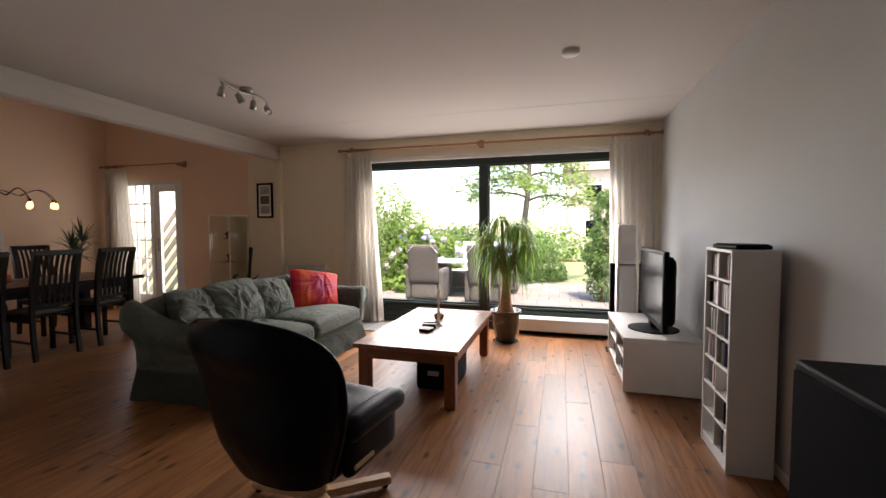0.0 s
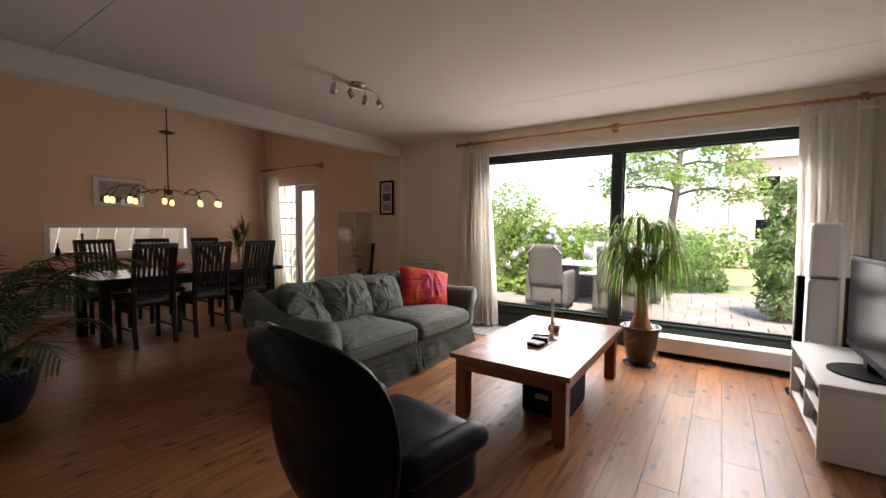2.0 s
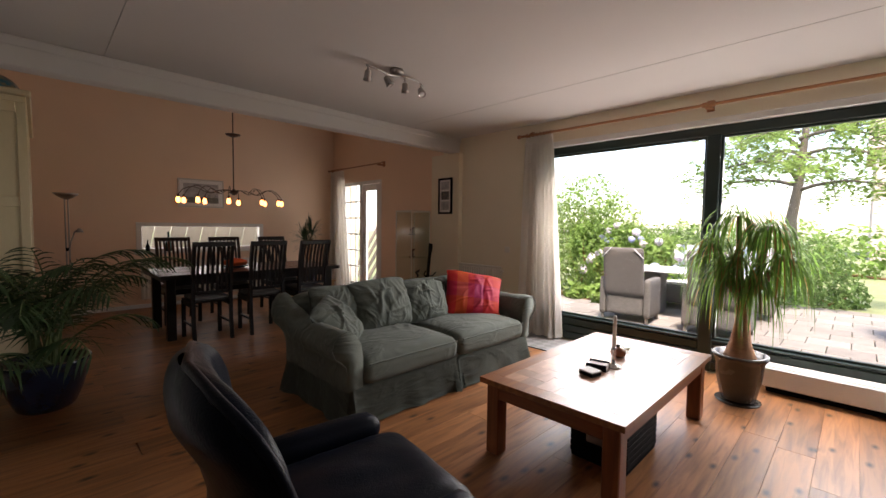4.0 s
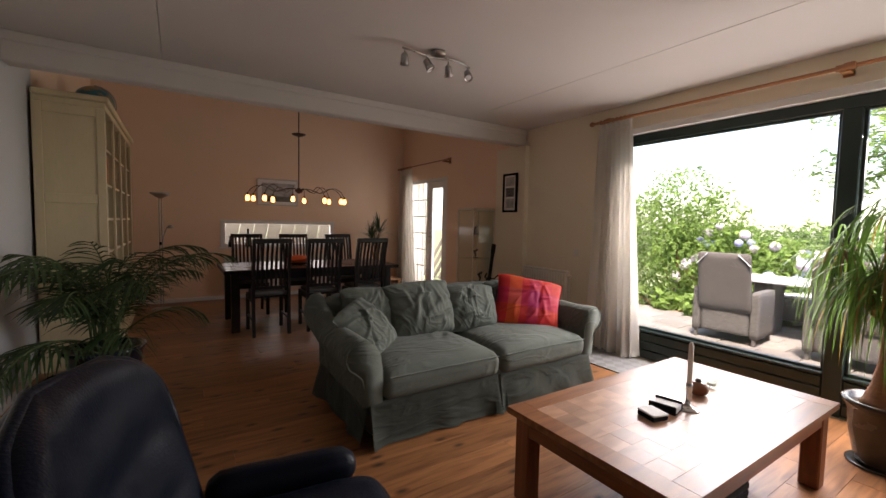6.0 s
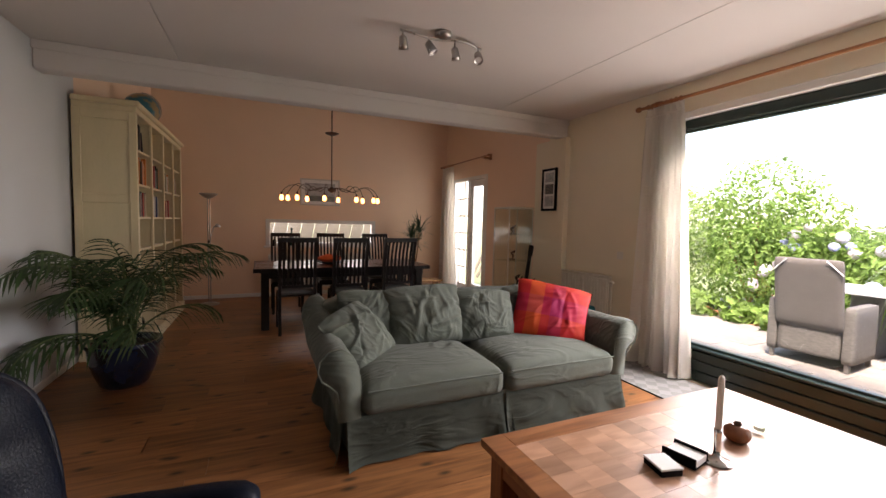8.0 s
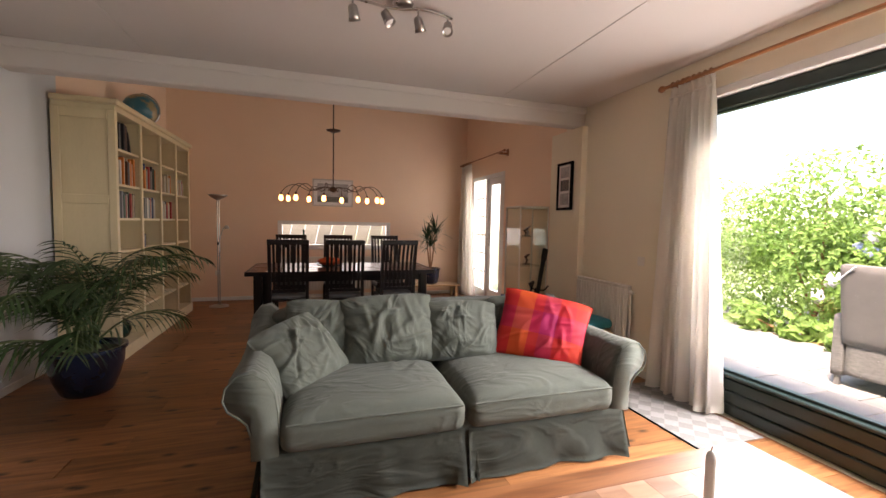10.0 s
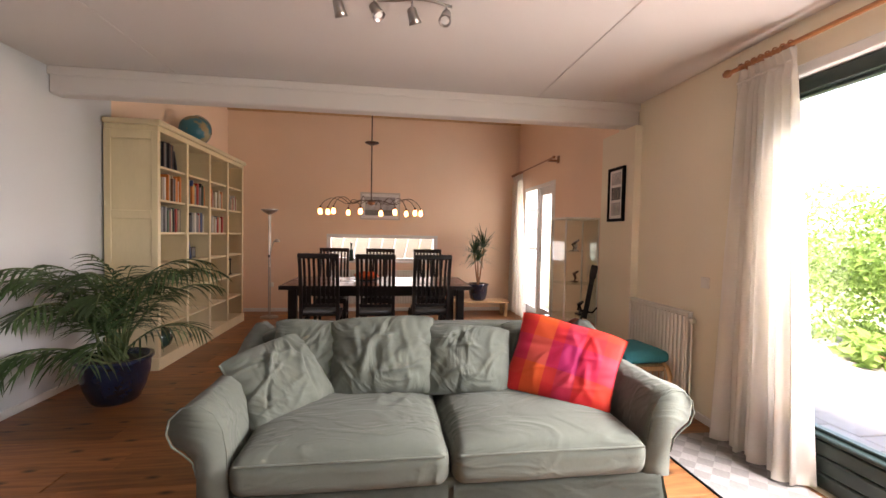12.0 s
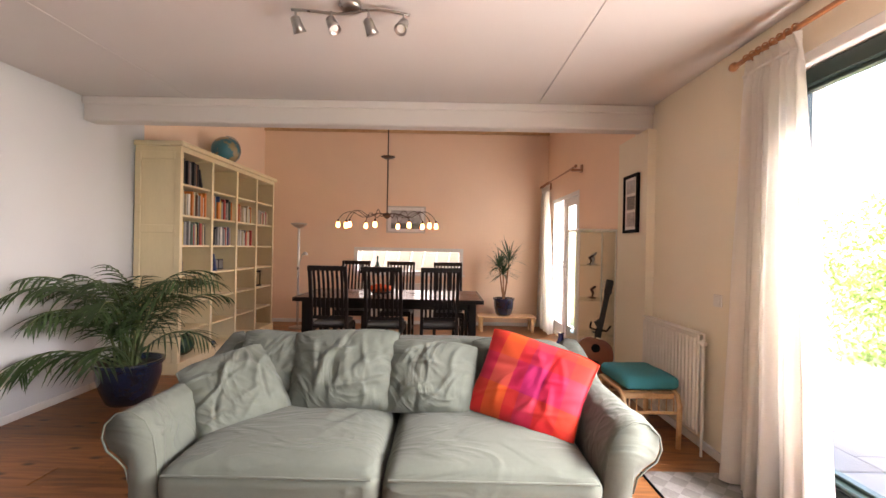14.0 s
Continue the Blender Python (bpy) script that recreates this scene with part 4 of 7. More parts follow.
    for k, (a, b) in enumerate(((0.235, L / 2 - 0.004), (L / 2 + 0.004, L - 0.235))):
        c = part("seat_cushion", soft_box(0.2, D + 0.015, a, b, 0.265, 0.425, 0.06, 52, 0.004, 5 + k, 0.058, 5, seat_folds[k], 0.010), "sofa", s, smooth=True)
        z = 0.408
        part("piping", tube([(D + 0.012, a + 0.03, z), (D + 0.018, (a + b) / 2, z + 0.004), (D + 0.012, b - 0.03, z)], 0.005, 6), "sofa", c)


sofa()

M["red_stripe"] = bpy.data.materials.new("red_woven_cotton")


def stripe_cloth(m):
    """Broad woven stripes in red, orange and magenta along one axis with a cross weave."""
    m.use_nodes = True
    n, l = m.node_tree.nodes, m.node_tree.links
    b = n["Principled BSDF"]
    co = n.new("ShaderNodeTexCoord")
    sp = n.new("ShaderNodeSeparateXYZ")
    l.new(co.outputs["Object"], sp.inputs[0])
    def band(sock, stops, lo, hi):
        r = n.new("ShaderNodeMapRange")
        r.inputs["From Min"].default_value = lo
        r.inputs["From Max"].default_value = hi
        l.new(sock, r.inputs["Value"])
        c = n.new("ShaderNodeValToRGB")
        c.color_ramp.interpolation = "CONSTANT"
        for k, (p, col) in enumerate(stops):
            e = c.color_ramp.elements[k] if k < 2 else c.color_ramp.elements.new(p)
            e.position, e.color = p, (*col, 1)
        l.new(r.outputs[0], c.inputs["Fac"])
        return c.outputs["Color"]
    ca = band(sp.outputs["X"], [(0, (0.58, 0.012, 0.016)), (0.16, (0.66, 0.10, 0.012)), (0.36, (0.50, 0.008, 0.02)), (0.48, (0.36, 0.006, 0.07)), (0.66, (0.58, 0.01, 0.022)), (0.85, (0.64, 0.03, 0.014))], -0.27, 0.27)
    cb = band(sp.outputs["Z"], [(0, (0.6, 0.025, 0.016)), (0.22, (0.58, 0.05, 0.02)), (0.4, (0.36, 0.01, 0.10)), (0.72, (0.56, 0.025, 0.025)), (0.9, (0.62, 0.06, 0.012))], 0.0, 0.46)
    mx = n.new("ShaderNodeMixRGB")
    mx.inputs[0].default_value = 0.4
    l.new(ca, mx.inputs[1])
    l.new(cb, mx.inputs[2])
    no = n.new("ShaderNodeTexNoise")
    no.inputs["Scale"].default_value = 180
    mp = n.new("ShaderNodeMixRGB")
    mp.blend_type = "MULTIPLY"
    mp.inputs[0].default_value = 0.4
    l.new(mx.outputs[0], mp.inputs[1])
    l.new(no.outputs["Fac"], mp.inputs[2])
    br = n.new("ShaderNodeBrightContrast")
    br.inputs["Bright"].default_value = 0.0
    l.new(mp.outputs[0], br.inputs[0])
    l.new(br.outputs[0], b.inputs["Base Color"])
    b.inputs["Roughness"].default_value = 0.62
    b.inputs["Sheen Weight"].default_value = 0.05
    b.inputs["Specular IOR Level"].default_value = 0.25


stripe_cloth(M["red_stripe"])


def place_pillow(w, h, t, at, turn, lean, roll, seed, mat, label, wrinkle=0.018):
    """turn: heading of its face from +x; lean: backward tilt; roll: turn in its own plane."""
    p = solo("cushion" if mat == "sofa" else "throw_pillow", pillow(w, h, t, seed, wrinkle, corner=0.04 if mat == "sofa" else 0.0), mat, label, "cushion", smooth=True)
    p.matrix_basis = Matrix.Translation(at) @ Matrix.Rotation(radians(turn - 90), 4, "Z") @ Matrix.Rotation(radians(lean), 4, "X") @ Matrix.Translation((0, 0, h / 2)) @ Matrix.Rotation(radians(roll), 4, "Y") @ Matrix.Translation((0, 0, -h / 2))
    return p


SEAT = 0.455
place_pillow(0.50, 0.42, 0.20, (-2.64, 2.95, SEAT - 0.02), 180, -18, 4, 1, "sofa", "grey-green cushion leaning on the sofa back", 0.013)
place_pillow(0.62, 0.47, 0.25, (-2.56, 3.33, SEAT - 0.03), 180, -22, -2, 2, "sofa", "large creased grey-green cushion on the sofa", 0.016)
place_pillow(0.52, 0.42, 0.21, (-2.54, 3.80, SEAT - 0.03), 178, -22, 3, 3, "sofa", "square grey-green cushion on the sofa", 0.014)
place_pillow(0.44, 0.40, 0.16, (-2.66, 4.24, SEAT - 0.02), 180, -14, 0, 4, "sofa", "grey-green cushion behind the red pillow")
place_pillow(0.46, 0.44, 0.18, (-2.36, 2.89, SEAT - 0.04), 214, -40, -14, 6, "sofa", "grey-green cushion slumped against the sofa arm", 0.016)
place_pillow(0.58, 0.48, 0.13, (-2.36, 4.25, SEAT - 0.03), 150, -26, 11, 5, "red_stripe", "red, orange and magenta striped throw pillow on the sofa", 0.008)


def recliner():
    """A leather swivel recliner on a beech star foot; local +y is forward."""
    c = thing("recliner", "black leather swivel recliner on a pale wooden star foot", "armchair", (-0.905, 1.955, 0), -8)
    col = lathe([(0.05, 0.05), (0.05, 0.12), (0.035, 0.13), (0.035, 0.26)], 16)
    part("column", col, "light_wood", c)
    for k in range(5):
        a = radians(72 * k + 45)
        b = box(0.03, 0.36, -0.03, 0.03, 0.02, 0.06, 0.008)
        bmesh.ops.transform(b, matrix=Matrix.Rotation(a, 4, "Z"), verts=b.verts)
        lg = part("star_leg", b, "light_wood", c)
        f = lathe([(0.015, 0), (0.017, 0.02)], 10, at=(0.33 * math.cos(a), 0.33 * math.sin(a), 0))
        part("glide", f, "plastic_black", lg)
    part("seat_shell", soft_box(-0.26, 0.26, -0.24, 0.28, 0.25, 0.36, 0.06, 8, 0.004, 2), "leather", c, smooth=True)
    seat = soft_box(-0.27, 0.27, -0.28, 0.34, 0.34, 0.48, 0.07, 20, 0.010, 3, 0.03, 8)
    for v in seat.verts:
        if v.co.y > 0.2:
            v.co.z -= (v.co.y - 0.2) ** 2 * 1.2
    part("seat_cushion", seat, "leather", c, smooth=True)
    # back: a tall rounded shield, waisted below and bulged at the head
    bm = bmesh.new()
    n, m = 26, 30
    front, rear = [], []
    for side, grid in ((1, front), (-1, rear)):
        for j in range(m + 1):
            v = j / m
            half = 0.26 + 0.135 * math.sin(min(1.0, v * 1.5) * math.pi / 2)
            if v > 0.64:
                half *= max(0.0, 1 - ((v - 0.64) / 0.363) ** 2.8) ** 0.5
            row = []
            for i in range(n + 1):
                u = 2 * i / n - 1
                edge = (1 - abs(u) ** 3.2) ** 0.5 * min(1.0, (1 - v) * 6 + 0.02) ** 0.5
                y = side * (0.075 + 0.02 * math.sin(v * 7.5)) * edge
                wr = 0.007 * noise.noise((u * 3, v * 7, side * 2.0)) * edge
                if side > 0:
                    wr += 0.012 * math.cos(v * 26) * (1 - u * u) * edge - 0.02 * edge * (1 - u * u)
                x = u * half
                y += side * wr + 0.07 * (x / 0.37) ** 2
                row.append(bm.verts.new((x, y, v * 0.72)))
            grid.append(row)
        for j in range(m):
            for i in range(n):
                f = (grid[j][i], grid[j][i + 1], grid[j + 1][i + 1], grid[j + 1][i])
                bm.faces.new(f if side < 0 else f[::-1])
    bmesh.ops.remove_doubles(bm, verts=bm.verts, dist=0.004)
    b = part("backrest", bm, "leather", c, smooth=True)
    b.matrix_local = Matrix.Translation((0, -0.24, 0.285)) @ Matrix.Rotation(radians(17), 4, "X")
    pipe = []
    for k in range(41):
        a = k / 40
        v = 1 - abs(2 * a - 1)
        sgn = -1 if a < 0.5 else 1
        half = 0.26 + 0.135 * math.sin(min(1.0, v * 1.5) * math.pi / 2)
        if v > 0.64:
            half *= max(0.0, 1 - ((v - 0.64) / 0.363) ** 2.8) ** 0.5
        pipe.append((sgn * half * 0.985, 0.07 * (half / 0.37) ** 2, v * 0.72))
    part("piping", tube(pipe, 0.013, 8), "leather", b, smooth=True)
    for sgn in (-1, 1):
        a = part("armrest", soft_box(sgn * 0.31 - 0.055, sgn * 0.31 + 0.055, -0.20, 0.25, 0.44, 0.535, 0.045, 10, 0.005, 8 + sgn, 0.012), "leather", c, smooth=True)
        part("arm_panel", soft_box(sgn * 0.29 - 0.03, sgn * 0.29 + 0.03, -0.16, 0.22, 0.27, 0.46, 0.03, 8, 0.004, 12), "leather", c, smooth=True)
        part("arm_strip", box(sgn * 0.324 - 0.006, sgn * 0.324 + 0.006, -0.14, 0.0, 0.31, 0.33, 0.003), "light_wood", c)


recliner()


# ---- ceiling fixtures ----
def spot_bar():
    s = thing("ceiling_spots", "brushed metal ceiling bar with four small spotlights", "ceiling light", (-2.49, 3.36, CEIL), 2)
    part("canopy", lathe([(0.055, 0), (0.06, -0.02), (0.05, -0.035), (0.02, -0.04)], 24), "grey_metal", s, smooth=True)
    part("bar", tube([(0.012 * math.sin(k * 0.9), -0.30 + 0.05 * k, -0.045 - 0.01 * math.sin(k * math.pi / 6)) for k in range(13)], 0.008, 8), "grey_metal", s, smooth=True)
    for k, (y, tx, ty) in enumerate(((-0.28, 30, 14), (-0.1, -18, 24), (0.09, 22, 20), (0.27, -34, -12))):
        part("stem", tube([(0, y, -0.045), (0, y, -0.085)], 0.006, 8), "grey_metal", s)
        h = lathe([(0.012, 0.02), (0.024, 0.01), (0.028, -0.03), (0.034, -0.062), (0.030, -0.062), (0.02, -0.045)], 18)
        hd = part("lamp_head", h, "grey_metal", s, smooth=True)
        hd.matrix_local = Matrix.Translation((0, y, -0.095)) @ Euler((radians(ty), radians(tx), 0)).to_matrix().to_4x4()
        part("bulb", lathe([(0.019, -0.046), (0.022, -0.052), (0.01, -0.054)], 14), "paper", hd)


spot_bar()
sm = thing("smoke_detector", "round white smoke detector on the ceiling", "smoke detector", (0.26, 3.36, CEIL))
part("body", lathe([(0.06, 0), (0.06, -0.018), (0.05, -0.03), (0.03, -0.036)], 28), "white_wood", sm, smooth=True)
part("base_plate", lathe([(0.065, 0), (0.065, -0.006)], 28), "white_wood", sm)


def chandelier():
    c = thing("chandelier", "bronze chandelier with wavy arms and lit frosted bulbs", "chandelier", (-5.64, 3.12, 0))
    part("stem", tube([(0, 0, 3.46), (0, 0, 2.49), (0, 0, 1.74)], 0.008, 8), "dark_metal", c)
    part("ceiling_rose", lathe([(0.05, 3.44), (0.05, 3.459)], 20), "dark_metal", c)
    part("disc", lathe([(0.02, 2.44), (0.085, 2.465), (0.09, 2.475), (0.03, 2.49)], 24), "dark_metal", c, smooth=True)
    part("hub", lathe([(0.01, 1.68), (0.04, 1.70), (0.055, 1.72), (0.03, 1.745), (0.012, 1.76)], 20), "dark_metal", c, smooth=True)
    for k in range(10):
        side = 1 if k % 2 else -1
        i = k // 2
        reach = (0.63, 0.55, 0.45, 0.30, 0.12)[i]
        off = (0.02, 0.11, -0.12, 0.17, -0.19)[i] * side
        pts = []
        for j in range(25):
            t = j / 24
            late = max(0.0, (t - 0.45) / 0.55)
            z = 1.72 + 0.028 * math.sin(3 * math.pi * t) * (1 - late) + (0.045 + 0.012 * (k % 3)) * math.sin(math.pi * min(1.0, late * 1.15)) - 0.06 * late ** 3
            pts.append((off * t, side * reach * (t if late < 0.8 else 0.89 + (t - 0.89) * 0.4) / 0.934, z))
        arm = part("arm", tube(pts, 0.0045, 6), "dark_metal", c, smooth=True)
        x, y, z = pts[-1]
        part("socket", lathe([(0.008, 0.004), (0.014, -0.008), (0.014, -0.03)], 12, at=(x, y, z)), "dark_metal", arm)
        part("bulb", lathe([(0.013, -0.028), (0.022, -0.045), (0.026, -0.072), (0.021, -0.095), (0.006, -0.102)], 14, at=(x, y, z)), "bulb", arm, "glowing frosted bulb", smooth=True)


chandelier()
# ---- bookcase ----
BOOKS = [("book_red", (0.33, 0.035, 0.025)), ("book_orange", (0.55, 0.17, 0.03)), ("book_cream", (0.42, 0.36, 0.25)), ("book_white", (0.55, 0.53, 0.48)), ("book_black", (0.015, 0.015, 0.017)),
         ("book_blue", (0.03, 0.06, 0.16)), ("book_green", (0.04, 0.09, 0.06)), ("book_grey", (0.2, 0.2, 0.2)), ("book_yellow", (0.55, 0.38, 0.06)), ("book_brown", (0.13, 0.06, 0.03))]
for nm, col in BOOKS:
    M[nm] = material(nm, col, 0.5, vary=0.2, scale=14)


def bookcase():
    x0, x1, y0, y1, h = -6.71, -4.47, 0.765, 1.225, 2.335
    c = thing("bookcase", "tall cream painted bookcase with open shelves full of books", "bookcase")
    cw = "cream_wood"
    part("plinth", box(x0 - 0.01, x1 + 0.012, y0, y1 + 0.012, 0, 0.12, 0.006), cw, c)
    part("cornice", box(x0 - 0.03, x1 + 0.03, y0, y1 + 0.03, h - 0.05, h, 0.010), cw, c)
    part("frieze", box(x0, x1, y0, y1, h - 0.10, h - 0.05, 0.004), cw, c)
    part("side", box(x0, x0 + 0.022, y0, y1 - 0.025, 0.12, h - 0.1, 0.002), cw, c)
    side = part("side", box(x1 - 0.03, x1 - 0.008, y0, y1 - 0.025, 0.12, h - 0.1, 0.002), cw, c)
    for a, b, lo, hi in ((y0, y0 + 0.06, 0.12, h - 0.1), (y1 - 0.06, y1, 0.12, h - 0.1), (y0 + 0.06, y1 - 0.06, 0.12, 0.22), (y0 + 0.06, y1 - 0.06, 1.42, 1.50), (y0 + 0.06, y1 - 0.06, h - 0.18, h - 0.1)):
        part("panel_frame", box(x1 - 0.008, x1 + 0.006, a, b, lo, hi, 0.004), cw, side)
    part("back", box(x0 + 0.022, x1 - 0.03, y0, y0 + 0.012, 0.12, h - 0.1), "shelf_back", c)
    bay = (x1 - x0 - 0.04) / 4
    edges = [x0 + 0.02 + bay * k for k in range(5)]
    for k, e in enumerate(edges):
        part("stile", box(e - 0.02 if k else e - 0.018, e + 0.02 if k < 4 else e + 0.018, y1 - 0.025, y1, 0.12, h - 0.1, 0.003), cw, c)
        if 0 < k < 4:
            part("divider", box(e - 0.011, e + 0.011, y0 + 0.012, y1 - 0.025, 0.12, h - 0.1, 0.002), cw, c)
    rows = [0.12, 0.40, 0.70, 0.99, 1.29, 1.60, 1.915]
    for z in rows[1:]:
        for k in range(4):
            part("shelf", box(edges[k] + 0.012, edges[k + 1] - 0.012, y0 + 0.012, y1 - 0.02, z - 0.011, z + 0.011, 0.002), cw, c)
    rnd = random.Random(11)
    meshes = {}
    def book(x, y, z, t, d, hh, col, tilt=0.0):
        key = (round(t, 3), round(d, 2), round(hh, 2), col)
        if key not in meshes:
            bm = box(0, key[0], -key[1], 0, 0, key[2], 0.002)
            meshes[key] = finish(bm, "book", col)
        ob = new("book", meshes[key])
        ob.matrix_basis = Matrix.Translation((x, y, z)) @ Matrix.Rotation(radians(tilt), 4, "Y")
        tagged(ob, "upright book with a coloured spine on the bookcase shelf", "book", "books in the bookcase")
    names = [b[0] for b in BOOKS]
    def fill(k, r, frac, palette, hmin=0.19, hmax=0.26, start=0.0):
        """Books from the bay's near end; bay 0 stands nearest the living room."""
        hi = edges[4 - k] - 0.014 - start
        lo = edges[3 - k] + 0.014
        x = hi
        stop = hi - (hi - lo) * frac
        while True:
            t = rnd.choice((0.014, 0.018, 0.022, 0.026, 0.034))
            if x - t < stop:
                break
            hh = round(rnd.uniform(hmin, hmax), 2)
            x -= t
            book(x, y1 - 0.045 - rnd.choice((0, 0.01, 0.02)), rows[r] + 0.0115, t - 0.001, rnd.choice((0.16, 0.18, 0.2)), hh, rnd.choice(palette))
        # one leaning book ends the row
        if x - 0.09 > lo:
            book(x - 0.075, y1 - 0.05, rows[r] + 0.0115, 0.022, 0.17, 0.21, rnd.choice(palette), 16)
    fill(0, 6, 0.68, ["book_black", "book_black", "book_grey", "book_brown"], 0.24, 0.27, 0.02)
    fill(0, 5, 0.97, ["book_red", "book_orange", "book_brown", "book_cream", "book_white", "book_grey"], 0.22, 0.27)
    fill(1, 5, 0.97, names, 0.2, 0.27)
    fill(2, 5, 0.95, ["book_orange", "book_red", "book_yellow", "book_white", "book_black", "book_cream"], 0.17, 0.23)
    fill(3, 5, 0.9, ["book_white", "book_grey", "book_blue", "book_red", "book_cream"], 0.15, 0.22)
    fill(0, 4, 0.96, ["book_green", "book_yellow", "book_black", "book_grey", "book_cream", "book_red"], 0.2, 0.25)
    fill(1, 4, 0.95, ["book_red", "book_white", "book_blue", "book_black", "book_grey"], 0.18, 0.24)
    fill(2, 4, 0.95, ["book_white", "book_cream", "book_red", "book_orange", "book_grey"], 0.17, 0.22)
    fill(1, 3, 0.25, ["book_blue", "book_red", "book_black"], 0.15, 0.2)
    def spot(k, r, f):
        return edges[3 - k] + bay * f, y1 - 0.16, rows[r] + 0.0115
    # ornaments
    f = thing("figurine", "small dark wooden figurine on a shelf", "figurine", spot(2, 6, 0.75))
    part("body", lathe([(0.03, 0), (0.035, 0.02), (0.02, 0.06), (0.028, 0.09), (0.012, 0.12), (0.018, 0.145), (0.006, 0.16)], 14), "book_brown", f, smooth=True)
    part("base", lathe([(0.04, 0), (0.04, 0.006)], 14), "book_black", f)
    for k, r, u, s in ((3, 4, 0.7, 1.0), (3, 4, 0.45, 0.8), (2, 3, 0.6, 0.9), (2, 2, 0.7, 0.7)):
        v = thing("small_vase", "small pale ceramic vase on a shelf", "vase", spot(k, r, u))
        part("body", lathe([(0.025 * s, 0), (0.045 * s, 0.03 * s), (0.048 * s, 0.07 * s), (0.02 * s, 0.12 * s), (0.024 * s, 0.14 * s)], 18), "book_white" if r > 2 else "book_black", v, smooth=True)
        part("rim", lathe([(0.026 * s, 0.138 * s), (0.026 * s, 0.144 * s)], 18), "book_white" if r > 2 else "book_black", v)
    for k, r, u in ((1, 3, 0.35), (1, 3, 0.15), (0, 3, 0.6)):
        b = thing("photo_stand", "small standing picture frame on a shelf", "picture frame", spot(k, r, u))
        part("frame", box(-0.055, 0.055, -0.008, 0.008, 0, 0.13, 0.004), "book_black" if k else "book_brown", b)
        part("print", box(-0.042, 0.042, 0.008, 0.0095, 0.014, 0.116), "book_grey", b)
    ln = thing("lantern", "black square lantern on a bookcase shelf", "lantern", spot(3, 2, 0.5))
    for dx in (-0.07, 0.058):
        for dy in (-0.07, 0.058):
            part("post", box(dx, dx + 0.012, dy, dy + 0.012, 0.015, 0.2, 0.001), "plastic_black", ln)
    part("base", box(-0.08, 0.08, -0.08, 0.08, 0, 0.015, 0.002), "plastic_black", ln)
    part("roof", box(-0.08, 0.08, -0.08, 0.08, 0.2, 0.225, 0.008), "plastic_black", ln)
    part("candle", lathe([(0.025, 0.015), (0.025, 0.09)], 14), "candle_wax", ln)
    gv = thing("round_vase", "large round dark green glazed vase on the lowest shelf", "vase", spot(0, 0, 0.5))
    M["green_glaze"] = material("dark_green_glaze", (0.015, 0.04, 0.03), 0.15, vary=0.4, scale=10)
    part("body", lathe([(0.06, 0), (0.11, 0.04), (0.13, 0.1), (0.115, 0.17), (0.06, 0.215), (0.05, 0.23)], 28), "green_glaze", gv, smooth=True)
    part("rim", lathe([(0.052, 0.228), (0.056, 0.236), (0.046, 0.236)], 24), "green_glaze", gv)
    ms = thing("magazine_pile", "low pile of dark magazines on the lowest shelf", "magazines", spot(1, 0, 0.8))
    for k in range(4):
        part("magazine", box(-0.11 + 0.006 * k, 0.1, -0.14, 0.11 - 0.005 * k, 0.012 * k, 0.012 * k + 0.011, 0.002), ("book_black", "book_grey", "book_blue", "book_black")[k], ms)


bookcase()


def globe():
    M["globe"] = bpy.data.materials.new("globe_print")
    m = M["globe"]
    m.use_nodes = True
    n, l = m.node_tree.nodes, m.node_tree.links
    co = n.new("ShaderNodeTexCoord")
    no = n.new("ShaderNodeTexNoise")
    no.inputs["Scale"].default_value = 7
    no.inputs["Detail"].default_value = 6
    l.new(co.outputs["Object"], no.inputs["Vector"])
    r = n.new("ShaderNodeValToRGB")
    r.color_ramp.elements[0].position, r.color_ramp.elements[0].color = 0.50, (0.03, 0.17, 0.22, 1)
    r.color_ramp.elements[1].position, r.color_ramp.elements[1].color = 0.56, (0.30, 0.24, 0.12, 1)
    l.new(no.outputs["Fac"], r.inputs["Fac"])
    l.new(r.outputs["Color"], n["Principled BSDF"].inputs["Base Color"])
    n["Principled BSDF"].inputs["Roughness"].default_value = 0.3
    g = thing("globe", "blue terrestrial globe standing on the bookcase", "globe", (-5.72, 1.0, 2.3355))
    bm = bmesh.new()
    bmesh.ops.create_uvsphere(bm, u_segments=32, v_segments=20, radius=0.175)
    bmesh.ops.translate(bm, vec=(0, 0, 0.20), verts=bm.verts)
    part("ball", bm, "globe", g, smooth=True)
    part("foot", lathe([(0.1, 0), (0.1, 0.01), (0.03, 0.02), (0.02, 0.035)], 24), "dark_wood", g)
    part("meridian", tube([(0, 0.185 * math.cos(a), 0.2 + 0.185 * math.sin(a)) for a in [radians(-90 + 10 * k) for k in range(19)]], 0.006, 6), "grey_metal", g)


globe()


